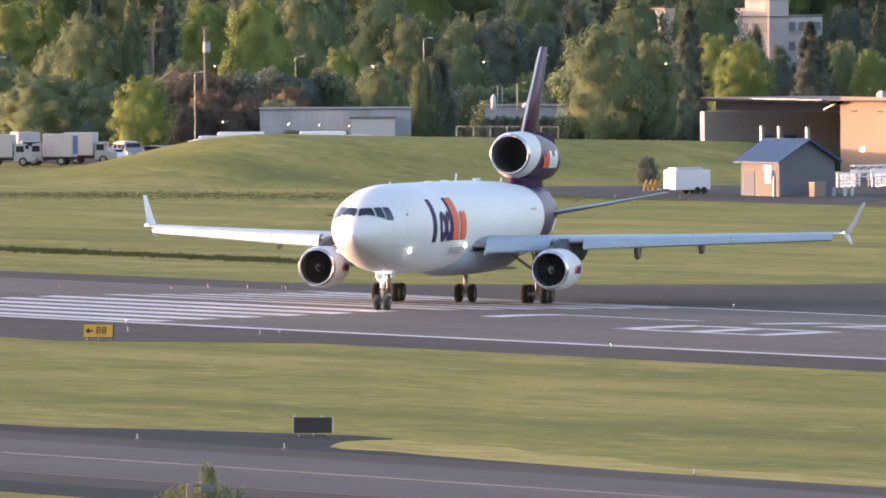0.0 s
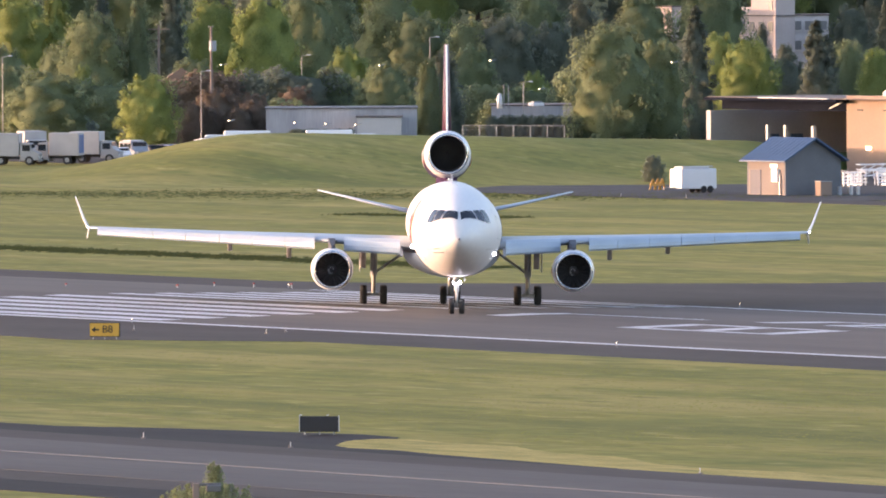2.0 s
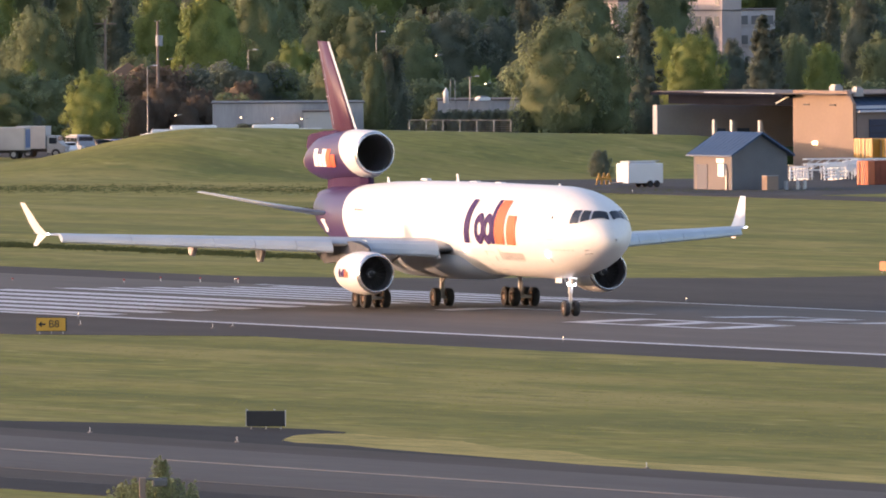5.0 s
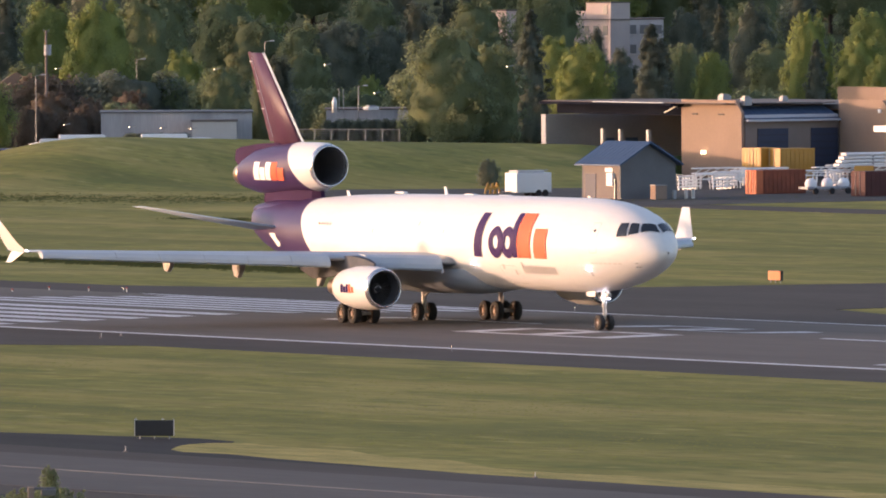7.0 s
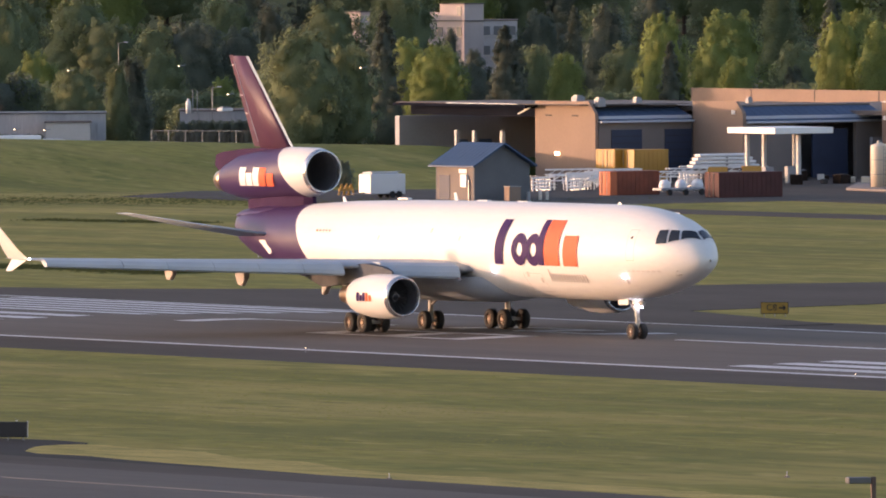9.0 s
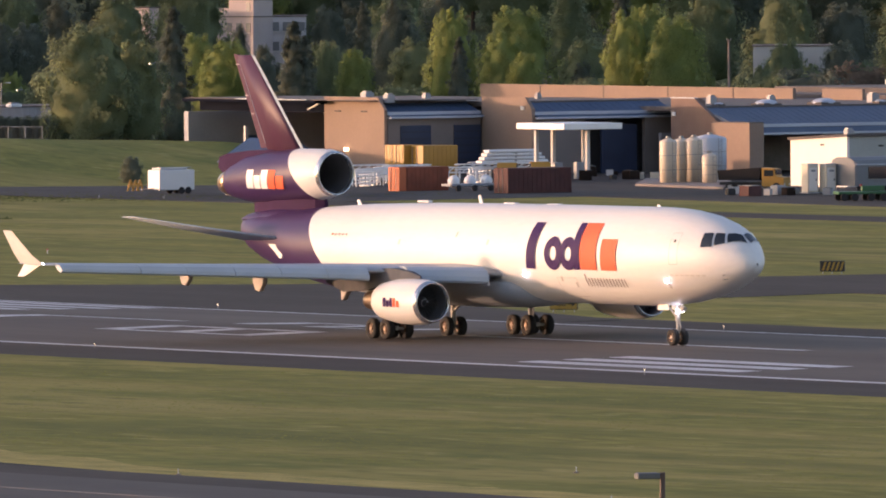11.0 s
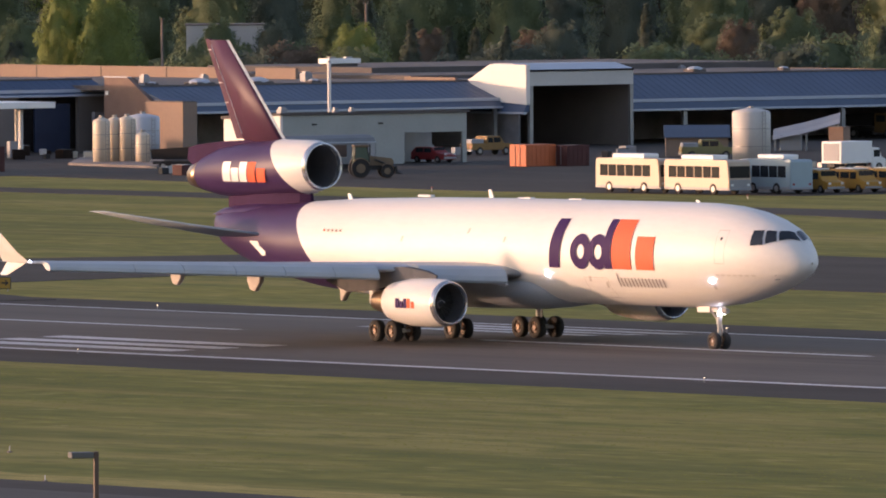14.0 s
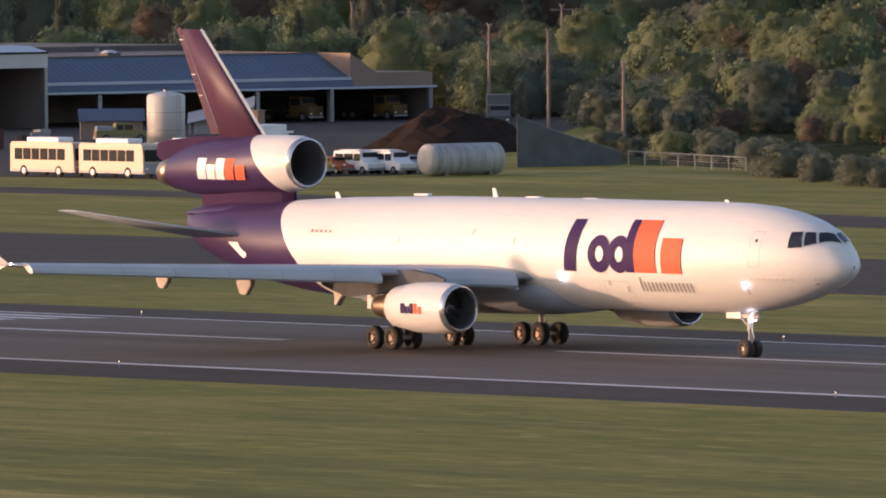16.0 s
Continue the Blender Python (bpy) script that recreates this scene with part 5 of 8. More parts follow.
def marked_trees():
    for spec in (
        ("round", "mid", -450.2, 263.01, 9.2, 12), ("round", "light", -435.92, 267.56, 9.07, 8.6), ("round", "mid", -465.56, 266.42, 9.67, 9), ("round", "mid", -512.28, 305.42, 15.67, 11),
        ("tall", "mid", -509.57, 310.01, 16.98, 6), ("round", "light", -501.86, 322.88, 17.56, 11), ("round", "mid", -507.79, 332.37, 18.14, 11), ("round", "brown", -453.39, 287.07, 7.1, 7), ("round", "brown", -451.24, 290.63, 6.44, 6.5),
        ("round", "mid", -472.15, 313.98, 9.09, 8), ("round", "brown", -465.83, 305.14, 6.9, 7), ("round", "mid", -460.22, 314.28, 9.7, 8.5), ("tall", "dark", -423.04, 298.31, 11.03, 8.5), ("tall", "mid", -419.64, 294.32, 10.47, 6),
        ("round", "dark", -512.49, 362.7, 14.49, 13), ("round", "dark", -513.43, 370.55, 13.74, 10), ("round", "mid", -396.07, 303.49, 14.9, 12.5), ("round", "mid", -397.57, 310.38, 12.95, 9), ("conifer", "dark", -416.2, 327.57, 15.85, 7),
        ("round", "light", -421.5, 338.2, 12.5, 9.5), ("round", "light", -431.44, 340.82, 13.2, 8.0), ("conifer", "dark", -404.6, 336.08, 14.24, 7.2), ("round", "dark", -427.36, 346.99, 10.6, 8), ("round", "light", -413.22, 350.15, 11.37, 6.4), ("round", "mid", -423.31, 353.07, 12.18, 4.5),
        ("conifer", "dark", -408.12, 339.81, 12.53, 6), ("round", "light", -415.24, 364.98, 15.97, 7.5), ("round", "light", -407.77, 367, 13.28, 8), ("conifer", "dark", -402.44, 357.11, 12.26, 5), ("tall", "dark", -460.17, 387.84, 16.28, 9), ("round", "light", -402.21, 366.26, 10.89, 6),
        ("round", "light", -407.88, 384.32, 15.89, 7.5), ("round", "light", -400.7, 385.8, 15, 10), ("round", "mid", -447.42, 406.32, 11.83, 9), ("round", "dark", -460.28, 387.68, 15.28, 9), ("conifer", "dark", -396.41, 425.63, 11.18, 5.2), ("conifer", "dark", -399.88, 437.66, 10.11, 4.6), ("conifer", "dark", -389.73, 434.49, 10.33, 4.4), ("conifer", "dark", -409.65, 441.3, 9.61, 4.2),
        ("round", "brown", -427.04, 451.45, 10.05, 8), ("round", "brown", -423.32, 464.66, 10.06, 9), ("round", "mid", -406.19, 478.61, 11.75, 12), ("round", "mid", -404.69, 488.57, 12.33, 11), ("round", "mid", -385.03, 489.1, 11.74, 10), ("tall", "dark", -373.29, 487.69, 13.14, 7),
        ("round", "mid", -317.1, 445.82, 10.44, 10), ("round", "dark", -336.2, 469.82, 10.69, 10), ("round", "mid", -323.18, 469.84, 9.48, 11), ("round", "mid", -287.69, 449.88, 11.81, 12), ("round", "mid", -267.26, 443.03, 11.37, 11), ("round", "dark", -196.68, 387.07, 4.37, 6.5), ("round", "mid", -255.29, 441.6, 12.67, 12),
        ("round", "mid", -236.04, 433.27, 11.65, 11), ("round", "mid", -216.88, 424.78, 13.04, 12), ("round", "dark", -184.27, 386.13, 3.37, 7), ("round", "mid", -165.13, 377.63, 4.84, 8), ("round", "brown", -183.47, 379.42, 2.36, 5), ("shrub", "dark", -158.81, 354.42, -1.24, 3.5), ("shrub", "dark", -135.83, 350.38, -0.14, 6), ("round", "mid", -139.71, 361.1, 6.99, 8), ("round", "dark", -215.26, 396.13, 1.71, 6)):
        near_tree(*spec)
    for k, (px, py) in enumerate(((-441.8, 277.3), (-440.5, 279.5), (-439.2, 281.6), (-437.9, 283.8), (-436.5, 286.0), (-435.2, 288.1))):
        near_tree("round", "brown", px - 2 * (k % 2), py, 5.7 - 0.4 * (k % 3), 5.2)
    tree("round", "dark", -274.51, 229.96, GROUND_Z - 0.5, 3.5, 2.9, True)
    for kind, hue, r, az, top, w in (("round", "dark", 1562, 33.165, 15.6, 8.5), ("tall", "dark", 1566, 33.455, 12.6, 4.6), ("round", "dark", 1570, 33.56, 10.2, 3.6), ("round", "mid", 1625, 33.80, 21, 9), ("round", "dark", 1632, 33.90, 23, 11), ("round", "mid", 1622, 34.02, 21, 10), ("conifer", "dark", 1618, 33.96, 22, 7),
                                     ("round", "dark", 1590, 33.86, 15, 7), ("round", "brown", 1564, 33.03, 11.6, 3.2)):
        base = rise_height(r) - 0.4
        tree(kind, hue, *range_point(r, az), base, top - base, w)
    for spec in (("round", "mid", -423.32, 414.32, 8.64, 5), ("round", "dark", -419.15, 414.97, 8.27, 5), ("round", "mid", -420.76, 419.56, 8.73, 5)):
        near_tree(*spec)


rise()
bank()
woods()
join_far_wood()
understory()
fence_scrub()
marked_trees()


# ---- buildings ----
def building(name, label, category="building", group=""):
    return thing(name, Matrix.Identity(4), label, category, group)


def slab_part(name, lo, hi, mat, parent, label="", bevel=0.0):
    return part(name, span(bmesh.new(), lo, hi, bevel), mat, parent, label)


Z0 = GROUND_Z


def mansard(parent, xf, y0, y1, eave, fascia, top, depth, roof_x, sheet=None):
    """The front edge of a flat-roofed hall facing +x: pale gutter lines, a blue sloping apron and the flat roof behind."""
    sheet = sheet or BLUE_ROOF
    slab_part("gutter", (xf - 0.3, y0, eave - 0.12), (xf + 0.15, y1, eave + 0.1), FASCIA, parent, "pale gutter line")
    bm = bmesh.new()
    prism(bm, [(xf + 0.1, eave + 0.1), (xf - 0.5, fascia), (xf - 2, fascia), (xf - 2, eave + 0.1)], "y", y0, y1)
    part("apron", bm, sheet, parent, "blue metal roof apron")
    slab_part("trim", (xf - 0.9, y0, fascia), (xf - 0.42, y1, fascia + 0.32), FASCIA, parent, "pale metal trim")
    bm = bmesh.new()
    prism(bm, [(xf - 0.8, fascia + 0.3), (xf - depth, top), (xf - depth - 1, top), (xf - depth - 1, fascia + 0.3)], "y", y0, y1)
    slope = part("roof_slope", bm, sheet, parent, "blue standing-seam roof slope")
    n = max(4, int((y1 - y0) / 0.9))
    for i in range(1, n):
        y = y0 + (y1 - y0) * i / n
        bm = bmesh.new()
        rod(bm, (xf - 0.8, y, fascia + 0.31), (xf - depth, y, top + 0.01), 0.03, 4)
        part("seam", bm, sheet, slope)
    slab_part("flat_roof", (roof_x, y0, top - 0.4), (xf - depth - 0.2, y1, top + 0.05), GREY_ROOF, parent, "grey flat roof")
    slab_part("roof_kerb", (xf - depth - 0.2, y0, top - 0.1), (xf - depth + 0.1, y1, top + 0.14), GREY_ROOF, parent)


def vent_dome(x, y, z, r=0.75):
    bm = bmesh.new()
    bmesh.ops.create_uvsphere(bm, u_segments=14, v_segments=8, radius=r, matrix=Matrix.Translation((x, y, z)) @ Matrix.Diagonal((1, 1, 0.38, 1)))
    t = thing("roof_dome", Matrix.Identity(4), "pale domed skylight on the flat roof", "skylight", "roof domes")
    part("dome", bm, FASCIA, t, "", True)
    part("kerb", one_box((x, y, z - 0.1), (r * 1.9, r * 1.9, 0.3)), GREY_ROOF, t)


def roof_unit(x, y, z, sx, sy, sz, mat=None):
    t = thing("roof_unit", Matrix.Identity(4), "boxy ventilation unit on the flat roof", "ventilation unit", "roof units")
    sx, sy, sz = sx * 0.8, sy * 0.8, sz * 0.75
    part("casing", one_box((x, y, z + sz / 2), (sx, sy, sz), 0, 0.05), mat or GREY_PAINT, t)
    part("cowl", one_box((x, y, z + sz + 0.08), (sx * 0.7, sy * 0.7, 0.16), 0, 0.03), STEEL, t)


def halls():
    # A: open shed and beige end wall, its long side towards -y
    a_ = building("open_shed", "long beige concrete shed with an open shaded bay")
    ya = 271.35
    slab_part("back_wall", (-328, ya + 22, Z0), (-301.5, ya + 22.4, 6.3), SHED_BACK, a_)
    slab_part("side_wall", (-328.2, ya, Z0), (-327.4, ya + 21.98, 5.75), SHED_GREY, a_, "pale grey side wall")
    slab_part("end_wall", (-301.94, ya + 0.36, Z0), (-301.5, ya + 21.98, 6.25), SHED_GREY, a_)
    bm = bmesh.new()
    prism(bm, [(-301.96, Z0), (-291, Z0), (-291, 6.3), (-292.2, 7.56), (-301.96, 7.56)], "y", ya, ya + 0.35)
    w = part("lit_wall", bm, BEIGE, a_, "beige panel wall catching the low sun")
    # emissive box that imitates a sun glint low on the wall
    part("lit_floodlight", one_box((-297.6, ya - 0.25, 2.2), (0.55, 0.3, 0.35), 0, 0.05), LAMP_WARM, w, "glowing box standing in for a sun glint low on the wall")
    for x in (-299.4, -294.6):
        part("wall_lamp", one_box((x, ya - 0.06, 6.1), (1.0, 0.12, 0.14)), BLACK, w)
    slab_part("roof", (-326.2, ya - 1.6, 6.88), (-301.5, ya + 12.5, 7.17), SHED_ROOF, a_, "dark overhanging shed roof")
    slab_part("soffit", (-326.0, ya + 0.5, 5.9), (-302.0, ya + 11.9, 6.87), SHED_ROOF, a_, "dark soffit, blackened for the shade under the roof")
    slab_part("roof_sheet", (-326.0, ya - 1.3, 7.17), (-292.2, ya + 12.4, 7.26), GREY_ROOF, a_)
    slab_part("roof_edge", (-316.0, ya - 1.66, 7.18), (-303, ya - 1.5, 7.27), FASCIA, a_, "pale roof edge")
    bm = bmesh.new()
    rod(bm, (-304.3, ya - 0.5, 6.2), (-301.9, ya - 0.5, 6.95), 0.08, 6)
    part("brace", bm, WHITE, a_)
    for x in (-315, -311.7, -306.5):
        slab_part("post", (x - 0.18, ya - 1.2, Z0), (x + 0.18, ya - 0.85, 4.4), WHITE_WALL, a_, "pale post")
    for y in (ya + 7.0, ya + 10.0):
        slab_part("shed_door", (-327.4, y, Z0), (-327.3, y + 1.5, 3.2), SHED_BLUE, a_, "dull blue door deep in the bay")
    # B, C: blue-roofed workshops facing +x with beige end walls between
    b = building("workshop", "concrete workshop with dark blue doors and blue roof edge", group="workshops")
    slab_part("front_wall", (-291.5, 271.8, Z0), (-291, 283.3, 5.4), CONCRETE, b)
    mansard(b, -290.6, 271.8, 283.3, 5.5, 5.75, 6.95, 3.2, -301.3)
    for y0, y1 in ((273.3, 277.05), (279.9, 283.2)):
        d = slab_part("shutter_door", (-291.0, y0, Z0), (-290.9, y1, 4.66), NAVY, b, "dark blue shutter door")
        for k in range(6):
            part("slat_line", one_box((-290.88, (y0 + y1) / 2, 0.4 + 0.72 * k), (0.03, y1 - y0 - 0.1, 0.05)), BLACK, d)
    c = building("workshop", "concrete workshop with a dark open bay and blue roof edge", group="workshops")
    bm = bmesh.new()
    prism(bm, [(-291, Z0), (-282, Z0), (-282, 6.3), (-283.2, 7.5), (-291, 7.5)], "y", 283.4, 283.8)
    w = part("end_wall", bm, BEIGE, c, "beige end wall catching the sun")
    part("wall_light", one_box((-283.6, 283.33, 6.4), (0.5, 0.12, 0.4)), WHITE, w)
    slab_part("front_wall", (-282.5, 283.8, Z0), (-282, 290, 5.4), CONCRETE, c)
    slab_part("front_wall", (-282.5, 297.5, Z0), (-282, 301.3, 5.4), CONCRETE, c)
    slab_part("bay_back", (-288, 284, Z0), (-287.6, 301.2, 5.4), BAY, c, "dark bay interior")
    slab_part("bay_door", (-282.45, 292.2, Z0), (-282.2, 296.6, 4.6), NAVY, c, "dark blue door")
    mansard(c, -281.6, 283.8, 301.3, 5.4, 5.7, 6.95, 3.4, -330)
    # D: the long low hall
    d = building("long_hall", "long low maintenance hall with a blue metal roof and dark bays")
    bm = bmesh.new()
    prism(bm, [(-277.1, Z0), (-268.9, Z0), (-268.9, 4.95), (-273.0, 7.3), (-277.1, 7.3)], "y", 297.3, 297.7)
    w = part("end_wall", bm, BRICK, d, "brown brick sloping end wall")
    part("wall_light", one_box((-276.5, 297.22, 5.7), (0.5, 0.12, 0.4)), WHITE, w)
    part("coping", one_box((-275.05, 297.5, 7.34), (4.2, 0.5, 0.1)), FASCIA, w)
    slab_part("end_return", (-282, 301.2, Z0), (-277.1, 301.6, 7.0), BRICK, d)
    slab_part("end_link", (-277.3, 297.7, Z0), (-277.0, 301.2, 7.2), BRICK, d)
    bm = bmesh.new()
    span(bm, (-268.9, 296.5, Z0), (-262.3, 296.9, 4.9))
    part("buttress_wall", bm, BEIGE, d, "beige wall block catching the sun")
    slab_part("buttress_side", (-262.7, 296.9, Z0), (-262.3, 298.3, 4.9), BEIGE, d)
    slab_part("buttress_top", (-268.9, 296.5, 4.9), (-262.3, 298.3, 5.0), GREY_ROOF, d)
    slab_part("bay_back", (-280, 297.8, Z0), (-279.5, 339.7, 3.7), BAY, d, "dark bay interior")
    for y in (298.6, 308.5, 318.5, 328.5, 338.9):
        slab_part("bay_post", (-266.5, y, Z0), (-266.1, y + 0.4, 3.6), STEEL, d)
    mansard(d, -265.8, 297.75, 339.75, 3.75, 4.4, 6.35, 6.2, -330, PALE_BLUE_ROOF)
    for x0, x1 in ((-366.2, -307.9), (-302.63, -295.48)):
        pw = slab_part("parapet", (x0, 335, 5.0), (x1, 335.4, 7.54), BEIGE, d, "beige roof parapet catching the sun")
        for k in range(int((x1 - x0) / 12)):
            part("joint", one_box((x0 + 12 * (k + 1) - 0.5, 334.98, 6.6), (0.12, 0.05, 1.8)), GREY_ROOF, pw)
    slab_part("upper_roof", (-330, 348.6, 6.2), (-300.3, 403, 7.4), GREY_ROOF, d)
    slab_part("rear_roof", (-352, 301, 4.6), (-300.3, 334.9, 6.2), GREY_ROOF, d)
    # F: the tall white bay
    f = building("tall_hangar_bay", "tall white hangar bay with an open dark doorway")
    bm = bmesh.new()
    prism(bm, [(-261.6, 4.55), (-255, 4.15), (-255, 8.25), (-261.2, 8.25), (-264.9, 6.6), (-264.3, 6.1)], "y", 334.6, 335.1)
    part("gable_wall", bm, GABLE_WHITE, f, "white gable wall, colour brightened for the low sun")
    slab_part("door_header", (-255.4, 335.1, 6.1), (-255, 348.5, 7.55), WHITE_WALL, f, "pale door header")
    slab_part("header_line", (-255.5, 335.1, 7.55), (-254.9, 348.5, 7.75), DARK, f)
    bm = bmesh.new()
    prism(bm, [(-255, 7.75), (-258, 8.35), (-261.2, 8.35), (-261.2, 7.6), (-255, 7.6)], "y", 335.1, 348.5)
    part("roof", bm, FASCIA, f, "pale metal roof")
    for y in (335.1, 348.1):
        slab_part("door_post", (-255.4, y, Z0), (-255, y + 0.4, 6.1), STEEL, f)
    slab_part("back_wall", (-276, 335, Z0), (-275.6, 348.5, 6.4), BAY, f)
    slab_part("lit_kerb", (-276, 334.7, 6.3), (-267.2, 335.0, 6.85), BEIGE, f, "low kerb catching the sun")
    slab_part("rear_roof", (-276, 335.1, 6.4), (-261.5, 348.5, 6.6), GREY_ROOF, f)
    slab_part("rear_gable", (-261.8, 335.1, 6.5), (-261.5, 348.5, 8.3), WHITE_WALL, f)
    slab_part("side_gutter", (-266, 334.2, 3.2), (-254.9, 334.6, 3.42), FASCIA, f, "pale gutter under the gable")
    bm = bmesh.new()
    prism(bm, [(334.3, 3.42), (334.75, 4.3), (335.0, 4.3), (335.0, 3.42)], "x", -266, -255)
    part("side_apron", bm, BLUE_ROOF, f, "blue metal apron under the gable")
    slab_part("link_roof", (-330, 335.7, 5.4), (-276.2, 348.5, 6.95), GREY_ROOF, f)
    slab_part("side_wall", (-275.8, 348.2, Z0), (-255.4, 348.5, 6.3), CONCRETE, f, "pale inner side wall")
    slab_part("side_wall", (-261.2, 335.1, 4.4), (-257.4, 335.4, 7.6), CONCRETE, f)
    # added wall that blocks low sun from the open side of the bay
    slab_part("inner_wall", (-275.6, 335.15, Z0), (-257.0, 335.35, 4.4), BAY, f, "wall added to keep the sun out of the bay")
    # E: the right-hand open hall
    e = building("open_hall", "long open vehicle hall with a blue metal roof on steel posts")
    mansard(e, -257.8, 348.6, 391.5, 3.35, 4.15, 6.9, 6.2, -330, PALE_BLUE_ROOF)
    bm = bmesh.new()
    prism(bm, [(391.5, 3.4), (402.7, 3.4), (402.7, 4.9), (395.0, 4.9), (391.5, 7.0)], "x", -285, -258.4)
    part("end_wall", bm, BEIGE, e, "beige roof-end wall")
    slab_part("gutter", (-258.1, 391.5, 3.23), (-257.65, 402.7, 3.45), FASCIA, e)
    slab_part("back_wall", (-278, 348.6, Z0), (-277.6, 402.7, 4), BAY, e, "dark back wall of the hall")
    slab_part("far_wall", (-278, 402.5, Z0), (-258.6, 402.8, 3.3), CONCRETE, e)
    for y in (357.5, 368, 378.5, 388.5, 402):
        slab_part("post", (-258.6, y, Z0), (-258.1, y + 0.5, 3.25), STEEL, e, "steel hall post")
    back = Matrix.Translation(EYE) @ Matrix.Scale(1.0066, 4) @ Matrix.Translation(-Vector(EYE))
    for hall in (f, e):
        hall.matrix_world = back
    for y, r in ((302.5, 0.5), (308.5, 1.2), (315.8, 1.3), (323, 0.6), (355, 0.9), (373, 0.9), (385, 0.5)):
        vent_dome(-276, y, 6.6 if y < 340 else 7.1, r)
    for x, y, s in ((-298, 274.0, 1.3), (-299, 282.0, 0.9), (-299, 296, 0.7), (-292, 272.6, 1.1), (-290, 311.6, 1.0), (-290, 319.2, 0.9), (-282, 326.5, 1.2), (-300, 390, 0.8)):
        roof_unit(x, y, 7.0 if y < 301 else 6.4, s, s, s)
    t = thing("roof_chiller", Matrix.Identity(4), "white twin-fan cooling unit on the roof", "ventilation unit")
    part("casing", one_box((-310, 351.5, 8.0), (2, 4.2, 0.55), 0, 0.05), WHITE, t)
    for y in (350.4, 352.6):
        part("fan_ring", rod(bmesh.new(), (-310, y, 8.2), (-310, y, 8.45), 0.5, 14), STEEL, t)
    part("stand", one_box((-310, 351.5, 7.5), (1.6, 3.6, 0.5)), GREY_ROOF, t)


def white_store():
    t = building("white_store", "low white metal store with an open garage recess")
    xf, y0, y1, xb = -212.0, 271.9, 294.5, -221.3
    bm = bmesh.new()
    prism(bm, [(xb, Z0), (xf, Z0), (xf, 4.58), (xb, 4.1)], "y", y0, y0 + 0.3)
    w = part("end_wall", bm, GABLE_WHITE, t, "white end wall, colour brightened for the low sun")
    part("wall_lamp", one_box((-216, y0 - 0.06, 3.7), (0.5, 0.12, 0.16)), BLACK, w)
    slab_part("front_wall", (xf - 0.3, y0 + 0.3, Z0), (xf, 286.9, 4.5), STORE_WALL, t)
    slab_part("front_lintel", (xf - 0.3, 286.9, 2.66), (xf, y1, 4.5), STORE_WALL, t)
    slab_part("front_pier", (xf - 0.3, y1 - 0.5, Z0), (xf, y1, 2.66), STORE_WALL, t)
    slab_part("recess_back", (xf - 6, 286.9, Z0), (xf - 5.7, y1, 2.66), GREY_PAINT, t)
    slab_part("recess_side", (xf - 5.9, 286.6, Z0), (xf - 0.3, 286.9, 2.66), GREY_PAINT, t)
    slab_part("back_wall", (xb, y0 + 0.3, Z0), (xb + 0.3, y1, 4.0), WHITE_WALL, t)
    bm = bmesh.new()
    prism(bm, [(xb - 0.2, 4.1), (xf + 0.25, 4.55), (xf + 0.25, 4.78), (xb - 0.2, 4.35)], "y", y0 - 0.2, y1 + 0.2)
    part("roof", bm, GREY_ROOF, t, "thin grey roof")
    for y in (276, 284):
        part("wall_lamp", one_box((xf + 0.06, y, 3.6), (0.12, 0.5, 0.16)), BLACK, t)
    roof_unit(-214, 273.6, 4.65, 0.9, 1.0, 0.7)
    for y in (281.5, 283.5):
        roof_unit(-216, y, 4.6, 0.6, 0.7, 0.5)
    bm = bmesh.new()
    rod(bm, (-219, 283.0, 4.3), (-219, 283.0, 9.4), 0.18, 10)
    s = thing("flue", Matrix.Identity(4), "tall pale metal flue on the store roof", "chimney")
    part("pipe", bm, GABLE_WHITE, s)
    part("cap", rod(bmesh.new(), (-219, 283.0, 9.45), (-219, 283.0, 9.7), 0.26, 10, 0.05), STEEL, s)


HUT_GREY = material("blue_grey_block", (0.13, 0.135, 0.145), 0.85, vary=0.15, size=1.5, fine=0.08)


